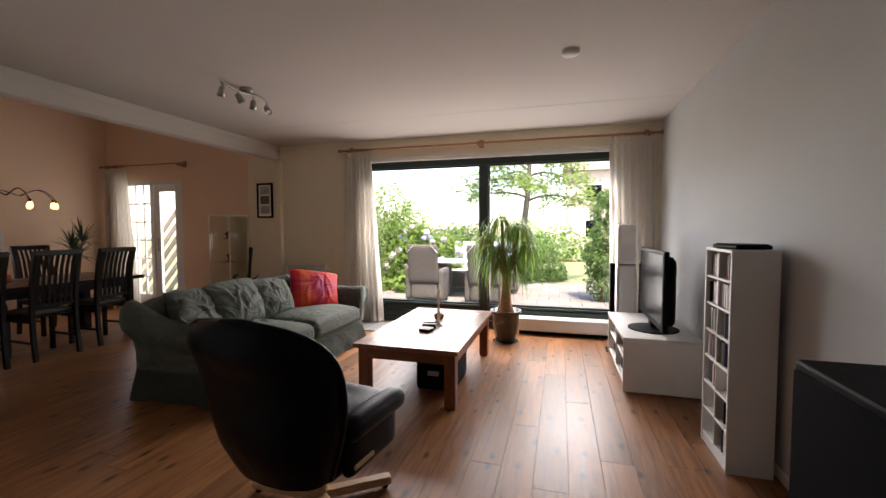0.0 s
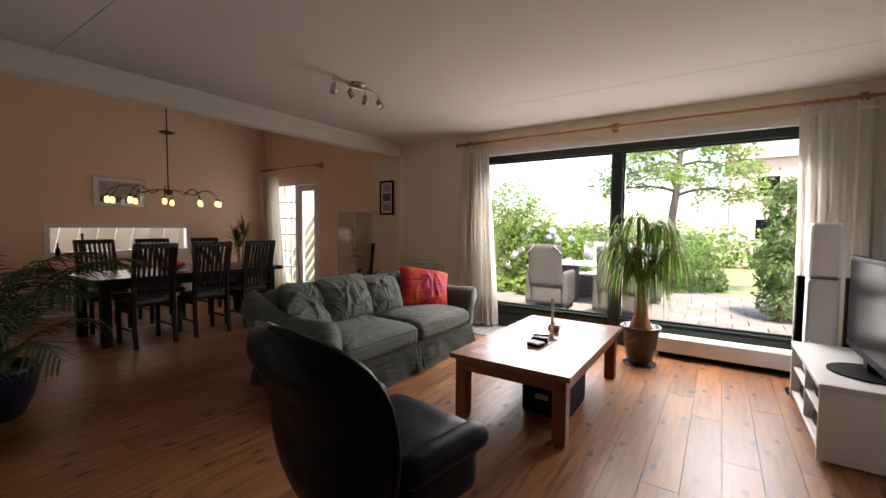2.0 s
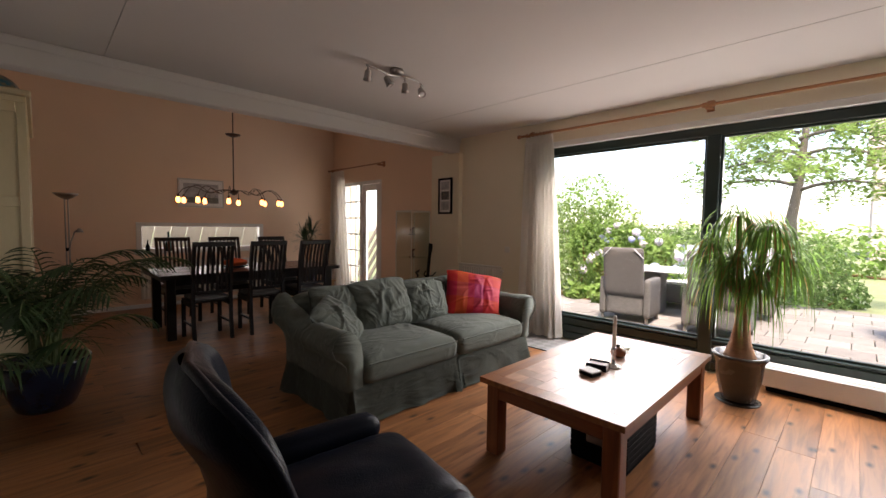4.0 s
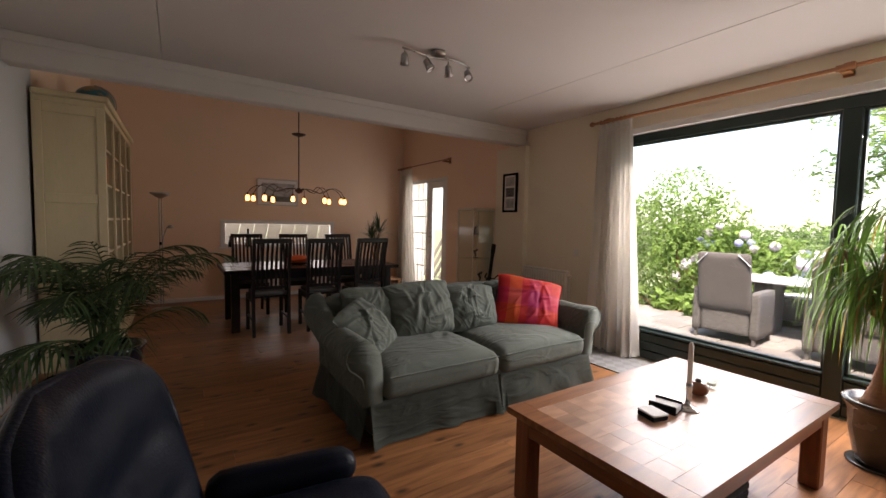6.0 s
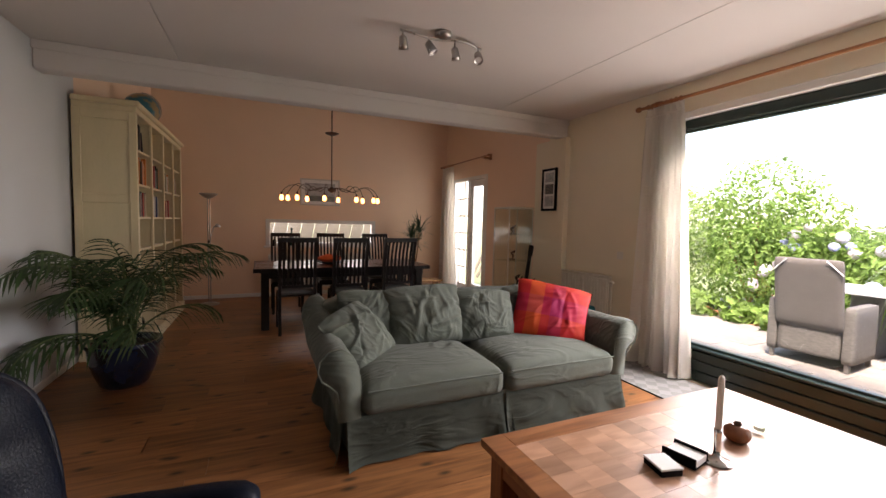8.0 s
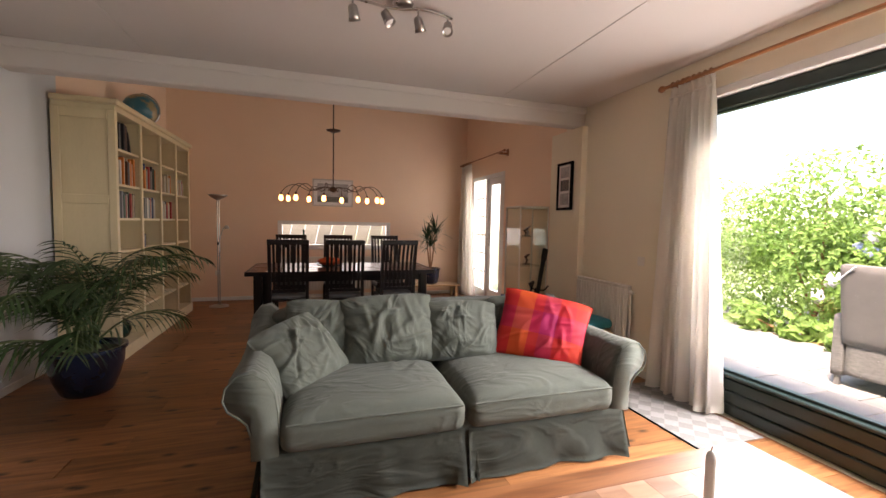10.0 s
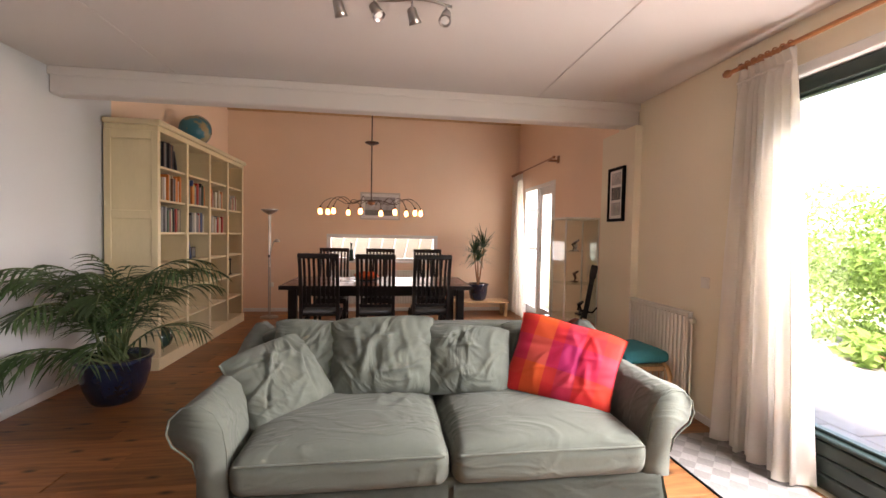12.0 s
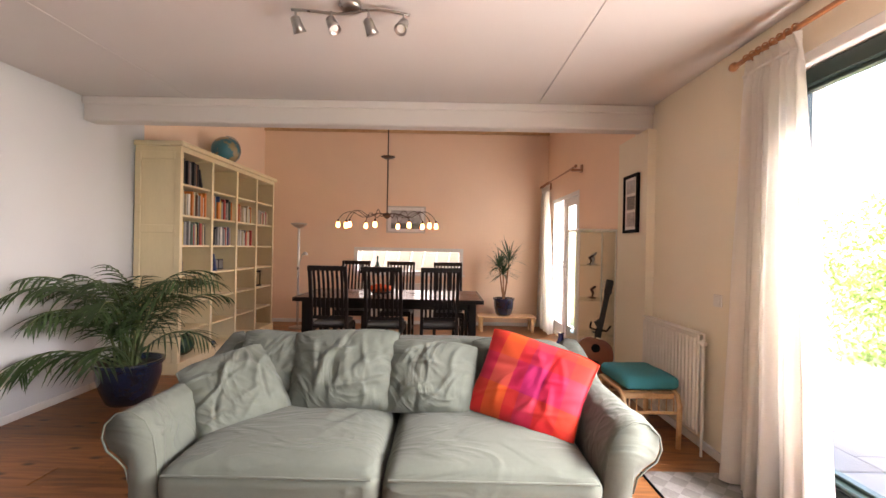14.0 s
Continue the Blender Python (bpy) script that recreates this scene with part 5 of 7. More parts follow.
def floor_lamp():
    f = thing("floor_lamp", "slim silver uplighter floor lamp with reading arm", "floor lamp", (-6.95, 1.53, 0))
    part("base", lathe([(0.13, 0), (0.13, 0.015), (0.05, 0.025), (0.02, 0.03)], 28), "grey_metal", f, smooth=True)
    part("pole", tube([(-0.015, -0.015, 0.02), (-0.015, -0.015, 1.6)], 0.008, 8), "grey_metal", f)
    part("pole", tube([(0.015, 0.015, 0.02), (0.015, 0.015, 1.6)], 0.008, 8), "grey_metal", f)
    part("bowl", lathe([(0.02, 1.59), (0.06, 1.61), (0.11, 1.645), (0.13, 1.67), (0.122, 1.67), (0.04, 1.625)], 28), "grey_metal", f, smooth=True)
    a = part("reading_arm", tube([(0.015, 0.015, 0.95), (0.03, 0.03, 1.05), (0.03, 0.07, 1.18), (0.03, 0.10, 1.20)], 0.006, 8), "grey_metal", f, smooth=True)
    part("reading_shade", lathe([(0.015, 0.03), (0.03, 0.01), (0.045, -0.02)], 16, at=(0.03, 0.115, 1.19)), "grey_metal", a, smooth=True)
    part("switch", lathe([(0.02, 0.93), (0.02, 0.97)], 12), "plastic_black", f)


floor_lamp()


# ---- dining table and chairs ----
def dining_table():
    t = thing("dining_table", "long dark wooden dining table with a reddish top", "dining table", (-6.0, 2.18, 0))
    w, d, z = 0.98, 2.12, 0.735
    for k in range(5):
        part("top_board", box(w * k / 5, w * (k + 1) / 5 - 0.001, 0, d, z - 0.04, z, 0.003), "dark_top", t)
    for p, q, lo, hi in ((0.1, w - 0.1, 0.1, 0.125), (0.1, w - 0.1, d - 0.125, d - 0.1), (0.1, 0.125, 0.125, d - 0.125), (w - 0.125, w - 0.1, 0.125, d - 0.125)):
        part("apron", box(p, q, lo, hi, z - 0.13, z - 0.041, 0.003), "dark_wood", t)
    for p, q, lo, hi in ((-0.02, w + 0.02, -0.02, 0), (-0.02, w + 0.02, d, d + 0.02), (-0.02, 0, 0, d), (w, w + 0.02, 0, d)):
        part("edge_strip", box(p, q, lo, hi, z - 0.045, z + 0.001, 0.003), "dark_wood", t)
    for p in (0.06, w - 0.15):
        for q in (0.06, d - 0.15):
            part("leg", box(p, p + 0.09, q, q + 0.09, 0, z - 0.041, 0.006), "dark_wood", t)


dining_table()
M["seat_cloth"] = material("grey_seat_cloth", (0.12, 0.117, 0.11), 0.85, vary=0.15, scale=10, bump=0.2, bump_scale=200)


def dining_chair():
    """A high slat-back chair; local +x is forward."""
    c = thing("dining_chair", "dark-stained high slat-back dining chair with grey seat pad", "chair", group="chairs round the dining table")
    for y in (-0.19, 0.19):
        bm = bmesh.new()
        pts = [(-0.24, y, 0), (-0.215, y, 0.22), (-0.205, y, 0.45), (-0.22, y, 0.7), (-0.255, y, 0.92), (-0.305, y, 1.10)]
        for a, b in zip(pts, pts[1:]):
            seg = bmesh.new()
            bmesh.ops.create_cube(seg, size=1)
            va, vb = Vector(a), Vector(b)
            dv = vb - va
            m = Matrix.Translation((va + vb) / 2) @ dv.to_track_quat("Z", "Y").to_matrix().to_4x4() @ Matrix.Diagonal((0.034, 0.04, dv.length + 0.006, 1))
            merge(bm, seg, m)
        part("back_post", bm, "dark_wood", c)
        part("front_leg", box(0.165, 0.205, y - 0.02, y + 0.02, 0, 0.43, 0.004), "dark_wood", c)
        part("side_rail", box(-0.2, 0.165, y - 0.012, y + 0.012, 0.38, 0.43, 0.003), "dark_wood", c)
        part("stretcher", box(-0.21, 0.165, y - 0.01, y + 0.01, 0.17, 0.195, 0.003), "dark_wood", c)
    part("front_rail", box(0.17, 0.195, -0.17, 0.17, 0.38, 0.43, 0.003), "dark_wood", c)
    part("seat", box(-0.2, 0.215, -0.205, 0.205, 0.43, 0.45, 0.006), "dark_wood", c)
    part("seat_pad", soft_box(-0.17, 0.2, -0.185, 0.185, 0.45, 0.495, 0.02, 8, 0.003, 4, 0.01), "seat_cloth", c, "grey padded seat", smooth=True)
    part("top_rail", box(-0.325, -0.29, -0.21, 0.21, 1.055, 1.11, 0.008), "dark_wood", c)
    part("lower_rail", box(-0.222, -0.195, -0.17, 0.17, 0.53, 0.565, 0.003), "dark_wood", c)
    for k in range(7):
        y = -0.147 + 0.049 * k
        bm = bmesh.new()
        pts = [(-0.208, y, 0.56), (-0.222, y, 0.72), (-0.256, y, 0.92), (-0.302, y, 1.06)]
        for a, b in zip(pts, pts[1:]):
            seg = bmesh.new()
            bmesh.ops.create_cube(seg, size=1)
            va, vb = Vector(a), Vector(b)
            dv = vb - va
            merge(bm, seg, Matrix.Translation((va + vb) / 2) @ dv.to_track_quat("Z", "Y").to_matrix().to_4x4() @ Matrix.Diagonal((0.026, 0.012, dv.length + 0.004, 1)))
        part("slat", bm, "dark_wood", c)
    return c


chair = dining_chair()
chair.matrix_basis = pose(-5.04, 2.62, 0, 0, 0, 181)
for x, y, a in ((-5.02, 3.22, 179), (-5.05, 3.81, 183), (-6.13, 2.58, 1), (-6.15, 3.22, -2), (-6.12, 3.93, 2)):
    copy_thing(chair, pose(x, y, 0, 0, 0, a))

M["orange_cloth"] = material("orange_red_cloth", (0.62, 0.10, 0.02), 0.8, vary=0.3, scale=14, bump=0.3, bump_scale=160)


def cloth_heap():
    c = thing("table_cloth_heap", "crumpled orange-red cloth in a shallow dish on the table", "cloth", (-5.50, 3.08, 0.7355))
    part("dish", lathe([(0.07, 0), (0.15, 0.02), (0.17, 0.035), (0.16, 0.035), (0.06, 0.012)], 28), "dark_wood", c, smooth=True)
    bm = bmesh.new()
    bmesh.ops.create_icosphere(bm, subdivisions=4, radius=1)
    for v in bm.verts:
        n = noise.noise(v.co * 2.2) * 0.3 + noise.noise(v.co * 5) * 0.12
        v.co = Vector((v.co.x * 0.13, v.co.y * 0.15, 0.07 + v.co.z * 0.05)) * 1.0 + v.co * 0.05 * n
    part("cloth", bm, "orange_cloth", c, smooth=True)


cloth_heap()


def bottle(name, label, mat, at, s=1.0):
    b = thing(name, label, "bottle", at)
    part("body", lathe([(0.03 * s, 0), (0.035 * s, 0.01 * s), (0.035 * s, 0.1 * s), (0.02 * s, 0.14 * s), (0.012 * s, 0.16 * s), (0.012 * s, 0.2 * s)], 18), mat, b, smooth=True)
    part("stopper", lathe([(0.013 * s, 0.2 * s), (0.015 * s, 0.22 * s), (0.006 * s, 0.23 * s)], 12), mat, b)


bottle("bottle", "small green glass bottle on the window sill", "green_glaze", (PINK + 0.02, 2.72, 0.859), 1.35)
bottle("bottle", "squat dark bottle on the window sill", "plastic_black", (PINK + 0.02, 2.45, 0.859), 0.8)


def radiator(name, label, at, length, z0, z1, turn, cols):
    r = thing(name, label, "radiator", at, turn)
    part("panel", box(0, length, 0.035, 0.05, z0, z1, 0.004), "radiator", r)
    n = cols
    mesh = finish(box(0, length / n * 0.62, 0, 0.018, z0 + 0.02, z1 - 0.02, 0.007), "rib", "radiator")
    for k in range(n):
        ob = new("rib", mesh)
        ob.parent = r
        ob.location = (length * (k + 0.19) / n, 0.018, 0)
    part("top_grille", box(0, length, 0.016, 0.085, z1, z1 + 0.008, 0.002), "radiator", r)
    part("rear_panel", box(0, length, 0.07, 0.085, z0, z1, 0.004), "radiator", r)
    for x in (0.1, length - 0.14):
        part("bracket", box(x, x + 0.04, 0.05, 0.12, z0 + 0.05, z1 - 0.08, 0.002), "radiator", r)
    v = lathe([(0.018, 0), (0.02, 0.03), (0.014, 0.045)], 12)
    bmesh.ops.rotate(v, matrix=Matrix.Rotation(radians(90), 3, "Y"), verts=v.verts)
    bmesh.ops.translate(v, vec=(length + 0.01, 0.05, z1 - 0.05), verts=v.verts)
    part("valve", v, "radiator", r)
    part("pipe", tube([(length + 0.03, 0.05, z1 - 0.05), (length + 0.03, 0.05, 0.0)], 0.008, 8), "radiator", r)


radiator("radiator", "cream enamelled panel radiator under the picture wall", (-3.80, 5.50, 0), 0.72, 0.13, 0.785, 0, 17)
radiator("radiator", "white panel radiator below the strip window", (PINK + 0.12, 2.35, 0), 1.75, 0.14, 0.70, 90, 38)


def framed_picture(name, label, at, turn, w, h, frame_mat, prints, depth=0.03, border=0.03):
    p = thing(name, label, "picture", at, turn)
    for a, b, lo, hi in ((0, w, 0, border), (0, w, h - border, h), (0, border, border, h - border), (w - border, w, border, h - border)):
        part("frame", box(a, b, -depth, 0, lo, hi, 0.004), frame_mat, p)
    part("mount", box(border, w - border, -depth * 0.55, -0.002, border, h - border), "paper", p)
    for k, (a, b, lo, hi, mat) in enumerate(prints):
        part("print", box(a * w, b * w, -depth * 0.62, -depth * 0.55, lo * h, hi * h), mat, p)
    g = part("glazing", box(border, w - border, -depth * 0.8, -depth * 0.72, border, h - border), "glass", p)
    return p


M["print_dark"] = material("grey_photo_print", (0.10, 0.10, 0.10), 0.5, vary=0.8, scale=14)
M["print_light"] = material("pale_photo_print", (0.45, 0.45, 0.46), 0.5, vary=0.6, scale=12)
M["print_sea"] = material("seascape_print", (0.16, 0.17, 0.15), 0.5, vary=0.7, scale=9, stretch=(1, 1, 4))
M["silver_frame"] = material("silver_frame", (0.55, 0.52, 0.48), 0.35, 0.6, vary=0.1)
framed_picture("picture", "tall black framed triptych of small photographs", (-4.25, 5.56, 1.49), 0, 0.28, 0.525, "plastic_black", [(0.22, 0.78, 0.68, 0.90, "print_light"), (0.22, 0.78, 0.40, 0.63, "print_dark"), (0.22, 0.78, 0.11, 0.35, "print_light")], 0.03, 0.028)
framed_picture("picture", "wide pale framed seascape print on the peach wall", (PINK, 2.86, 1.565), 90, 0.67, 0.46, "silver_frame", [(0.12, 0.88, 0.16, 0.36, "print_sea"), (0.12, 0.88, 0.36, 0.84, "print_light")], 0.025, 0.022)

for x, y, z, axis in ((-3.03, NORTH, 1.015, "n"), (PINK, 1.42, 0.45, "w"), (-3.3, WEST_WALL, 0.3, "s")):
    sw = thing("wall_switch" if axis == "n" else "wall_socket", "small cream plastic wall switch" if axis == "n" else "small white plastic wall socket", "switch" if axis == "n" else "socket", (x, y, z), {"n": 0, "w": 90, "s": 180}[axis])
    part("plate", box(-0.04, 0.04, -0.008, 0, -0.04, 0.04, 0.003), "radiator", sw)
    part("rocker", box(-0.022, 0.022, -0.012, -0.008, -0.028, 0.028, 0.002), "radiator", sw)


# ---- glass cabinet, guitar, stool, mat ----
def vitrine():
    x0, x1, y0, y1, h = -4.83, -4.45, 5.19, 5.57, 1.54
    v = thing("glass_cabinet", "narrow glass display cabinet with glass shelves", "cabinet", (x0, y0, 0))
    w, d = x1 - x0, y1 - y0
    part("base", box(0, w, 0, d, 0, 0.10, 0.004), "light_wood", v)
    part("top", box(0, w, 0, d, h - 0.02, h, 0.003), "radiator", v)
    for px in (0, w - 0.014):
        for py in (0, d - 0.014):
            part("corner_post", box(px, px + 0.014, py, py + 0.014, 0.10, h - 0.02, 0.002), "radiator", v)
    for a, b, lo, hi in ((0.014, w - 0.014, 0.003, 0.008), (0.014, w - 0.014, d - 0.008, d - 0.003)):
        g = part("pane", box(a, b, lo, hi, 0.10, h - 0.02), "glass_green", v)
    for a in (0.003, w - 0.008):
        part("pane", box(a, a + 0.005, 0.014, d - 0.014, 0.10, h - 0.02), "glass_green", v)
    shelves = (0.47, 0.82, 1.17)
    for z in shelves:
        part("glass_shelf", box(0.01, w - 0.01, 0.01, d - 0.01, z, z + 0.006), "glass_green", v)
    for z, s, m in ((0.82, 1.0, "book_brown"), (1.17, 0.8, "dark_metal"), (1.17, 1.0, "grey_metal"), (0.47, 1.2, "book_black"), (0.10, 1.3, "book_brown")):
        o = thing("ornament", "small dark sculpted ornament in the glass cabinet", "ornament", (x0 + (0.13 if s < 1.05 else 0.22), y0 + 0.1 + 0.13 * s, z + 0.0065))
        part("base", box(-0.04 * s, 0.04 * s, -0.03 * s, 0.03 * s, 0, 0.012 * s, 0.002), m, o)
        part("figure", tube([(0, 0, 0.012 * s), (0.01, 0.01, 0.05 * s), (-0.02, 0.0, 0.09 * s), (0.03, 0.02, 0.12 * s), (0.06, -0.01, 0.10 * s)], [0.008 * s, 0.014 * s, 0.02 * s, 0.013 * s, 0.004 * s], 8), m, o, smooth=True)
    M["blue_glass"] = material("cobalt_glaze", (0.02, 0.03, 0.16), 0.12, vary=0.2)
    b = thing("blue_vase", "cobalt blue vase beside the guitar", "vase", (-4.62, 5.08, 0))
    part("body", lathe([(0.05, 0), (0.085, 0.06), (0.09, 0.2), (0.07, 0.32), (0.03, 0.40), (0.025, 0.46)], 24), "blue_glass", b, smooth=True)
    part("lip", lathe([(0.026, 0.455), (0.036, 0.47), (0.028, 0.47)], 20), "blue_glass", b, smooth=True)


vitrine()


def guitar():
    M["guitar_wood"] = material("red_brown_lacquer", (0.24, 0.065, 0.03), 0.3, vary=0.3, scale=6, coat=0.15)
    g = thing("guitar", "small brown guitar leaning upright in a dark stand", "guitar", (-4.15, 5.19, 0.0), 78)
    bm = bmesh.new()
    n = 40
    for y in (-0.035, 0.035):
        ring = []
        for k in range(n):
            a = 2 * math.pi * k / n
            r = 0.17 + 0.03 * math.cos(2 * a) - 0.024 * math.sin(a)
            ring.append(bm.verts.new((r * math.cos(a) * 0.86, y, 0.33 + r * math.sin(a) * 1.2)))
        bm.faces.new(ring if y < 0 else ring[::-1])
    bm.verts.ensure_lookup_table()
    for k in range(n):
        bm.faces.new((bm.verts[k], bm.verts[n + k], bm.verts[n + (k + 1) % n], bm.verts[(k + 1) % n]))
    bmesh.ops.bevel(bm, geom=[e for e in bm.edges if e.calc_length() < 0.05], offset=0.004, segments=1, affect="EDGES")
    tilt = Matrix.Rotation(radians(12), 4, "Y") @ Matrix.Rotation(radians(-10), 4, "X") @ Matrix.Translation((0, 0.06, 0.05))
    parts = [part("body", bm, "guitar_wood", g)]
    parts.append(part("neck", box(-0.024, 0.024, -0.048, -0.03, 0.48, 0.90, 0.004), "dark_wood", g))
    parts.append(part("headstock", box(-0.034, 0.034, -0.05, -0.034, 0.90, 1.04, 0.006), "dark_wood", g))
    parts.append(part("sound_hole", lathe([(0.04, 0), (0.04, 0.002)], 24), "plastic_black", g))
    parts[-1].matrix_basis = Matrix.Translation((0, -0.0352, 0.38)) @ Matrix.Rotation(radians(90), 4, "X")
    parts.append(part("bridge", box(-0.05, 0.05, -0.045, -0.035, 0.25, 0.268, 0.002), "dark_wood", g))
    for k in range(6):
        part("peg", lathe([(0.006, 0), (0.009, 0.02)], 8, at=((-0.045 if k % 2 else 0.045), 0.0, 0.92 + 0.04 * (k // 2))), "grey_metal", parts[2])
    for p in parts:
        p.matrix_basis = tilt @ p.matrix_basis
    st = part("stand", tube([(-0.16, -0.12, 0.01), (0, 0.05, 0.14), (0.16, -0.12, 0.01)], 0.009, 8), "plastic_black", g)
    tube_bm = tube([(0, 0.05, 0.14), (0.0, 0.16, 0.01)], 0.009, 8)
    part("stand_leg", tube_bm, "plastic_black", g)
    sb = part("stand_back", tube([(0, 0.07, 0.10), (0, 0.15, 0.50), (0, 0.16, 0.60)], 0.008, 8), "plastic_black", g)
    part("stand_fork", tube([(-0.085, 0.02, 0.66), (-0.075, 0.08, 0.60), (0, 0.16, 0.58), (0.075, 0.08, 0.60), (0.085, 0.02, 0.66)], 0.009, 8), "plastic_black", sb)
    sb.matrix_basis = Matrix.Rotation(radians(10), 4, "Y")


guitar()


def stool():
    M["teal_cloth"] = material("teal_cotton", (0.02, 0.20, 0.24), 0.85, vary=0.15, scale=8, bump=0.2, bump_scale=220)
    x0, y0, w, d, h = -3.62, 5.055, 0.50, 0.44, 0.37
    s = thing("footstool", "bent pale wood footstool with woven seat", "footstool", (x0, y0, 0))
    for y in (0.02, d - 0.05):
        pts = [(0.03, y + 0.015, 0), (0.02, y + 0.015, h - 0.08), (0.05, y + 0.015, h - 0.02), (0.10, y + 0.015, h), (w - 0.10, y + 0.015, h), (w - 0.05, y + 0.015, h - 0.02), (w - 0.02, y + 0.015, h - 0.08), (w - 0.03, y + 0.015, 0)]
        part("bent_frame", tube(pts, 0.017, 8), "light_wood", s, smooth=True)
    for x in (0.06, w - 0.08):
        part("rail", box(x, x + 0.02, 0.05, d - 0.05, h - 0.05, h - 0.01, 0.003), "light_wood", s)
    part("seat", box(0.08, w - 0.08, 0.04, d - 0.04, h - 0.02, h, 0.004), "light_wood", s)
    for x in (w - 0.03, 0.02):
        for k in range(7):
            y = 0.07 + k * 0.05
            part("spindle", tube([(x, y, h - 0.12), (x, y, h - 0.03)], 0.005, 6), "light_wood", s)
        part("spindle_rail", box(x - 0.008, x + 0.008, 0.03, d - 0.03, h - 0.14, h - 0.12, 0.003), "light_wood", s)
    c = solo("seat_cushion", soft_box(-0.21, 0.2, -0.19, 0.19, 0, 0.085, 0.035, 18, 0.006, 9, 0.012, 9), "teal_cloth", "teal cotton cushion lying on the footstool", "cushion", (x0 + 0.27, y0 + 0.22, h + 0.016), 4, smooth=True)


stool()


def door_mat():
    m = bpy.data.materials.new("grey_mat")
    M["mat"] = m
    m.use_nodes = True
    n, l = m.node_tree.nodes, m.node_tree.links
    co = n.new("ShaderNodeTexCoord")
    mp = n.new("ShaderNodeMapping")
    mp.inputs["Rotation"].default_value = (0, 0, radians(45))
    l.new(co.outputs["Object"], mp.inputs["Vector"])
    ch = n.new("ShaderNodeTexChecker")
    ch.inputs["Scale"].default_value = 12
    ch.inputs["Color1"].default_value = (0.24, 0.228, 0.218, 1)
    ch.inputs["Color2"].default_value = (0.33, 0.315, 0.30, 1)
    l.new(mp.outputs[0], ch.inputs["Vector"])
    no = n.new("ShaderNodeTexNoise")
    no.inputs["Scale"].default_value = 40
    mx = n.new("ShaderNodeMixRGB")
    mx.blend_type = "MULTIPLY"
    mx.inputs[0].default_value = 0.35
    l.new(ch.outputs[0], mx.inputs[1])
    l.new(no.outputs["Fac"], mx.inputs[2])
    l.new(mx.outputs[0], n["Principled BSDF"].inputs["Base Color"])
    n["Principled BSDF"].inputs["Roughness"].default_value = 0.8
    t = thing("door_mat", "grey patterned entrance mat beside the window", "mat", (-2.86, 5.055, 0.001))
    part("carpet", box(0.012, 0.958, 0.012, 0.535, 0, 0.006, 0.002), "mat", t)
    for a, b, lo, hi in ((0, 0.97, 0, 0.012),):
        part("edging", box(a, b, lo, hi, 0, 0.007, 0.001), "plastic_black", t)


door_mat()


def plant_bench():
    b = thing("bench", "low pale wooden bench against the peach wall", "bench", (-7.22, 4.42, 0))
    part("top", box(0, 0.36, 0, 0.92, 0.225, 0.25, 0.004), "light_wood", b)
    for y in (0.03, 0.84):
        for x in (0.03, 0.28):
            part("leg", box(x, x + 0.05, y, y + 0.05, 0, 0.225, 0.003), "light_wood", b)
    part("rail", box(0.05, 0.31, 0.05, 0.07, 0.16, 0.225, 0.002), "light_wood", b)
    part("rail", box(0.05, 0.31, 0.85, 0.87, 0.16, 0.225, 0.002), "light_wood", b)


plant_bench()


# ---- plants ----
def leaf_mat(name, color, trans=0.3, rough=0.45, spec=0.4):
    m = material(name, color, rough, vary=0.35, scale=9, spec=spec)
    n, l = m.node_tree.nodes, m.node_tree.links
    b = n["Principled BSDF"]
    geo = n.new("ShaderNodeNewGeometry")
    rng = n.new("ShaderNodeMapRange")
    rng.inputs["To Min"].default_value = 0.6
    rng.inputs["To Max"].default_value = 1.35
    l.new(geo.outputs["Random Per Island"], rng.inputs["Value"])
    hs = n.new("ShaderNodeHueSaturation")
    l.new(rng.outputs[0], hs.inputs["Value"])
    l.new(b.inputs["Base Color"].links[0].from_socket, hs.inputs["Color"])
    l.new(hs.outputs[0], b.inputs["Base Color"])
    tr = n.new("ShaderNodeBsdfTranslucent")
    l.new(hs.outputs[0], tr.inputs["Color"])
    mx = n.new("ShaderNodeMixShader")
    mx.inputs["Fac"].default_value = trans
    l.new(b.outputs[0], mx.inputs[1])
    l.new(tr.outputs[0], mx.inputs[2])
    l.new(mx.outputs[0], n["Material Output"].inputs["Surface"])
    return m


M["palm_leaf"] = leaf_mat("palm_leaf", (0.05, 0.095, 0.035), 0.3)
M["pony_leaf"] = leaf_mat("ponytail_leaf", (0.12, 0.235, 0.04), 0.45)
M["pony_dry"] = leaf_mat("dry_leaf_tip", (0.28, 0.17, 0.04), 0.3)
M["drac_leaf"] = leaf_mat("dragon_tree_leaf", (0.035, 0.07, 0.03), 0.2)
M["bark"] = material("brown_bark", (0.30, 0.135, 0.06), 0.85, vary=0.4, scale=14, bump=0.6, bump_scale=70, stretch=(1, 1, 3))
M["stem_green"] = material("green_stem", (0.10, 0.14, 0.05), 0.6, vary=0.3, scale=12)


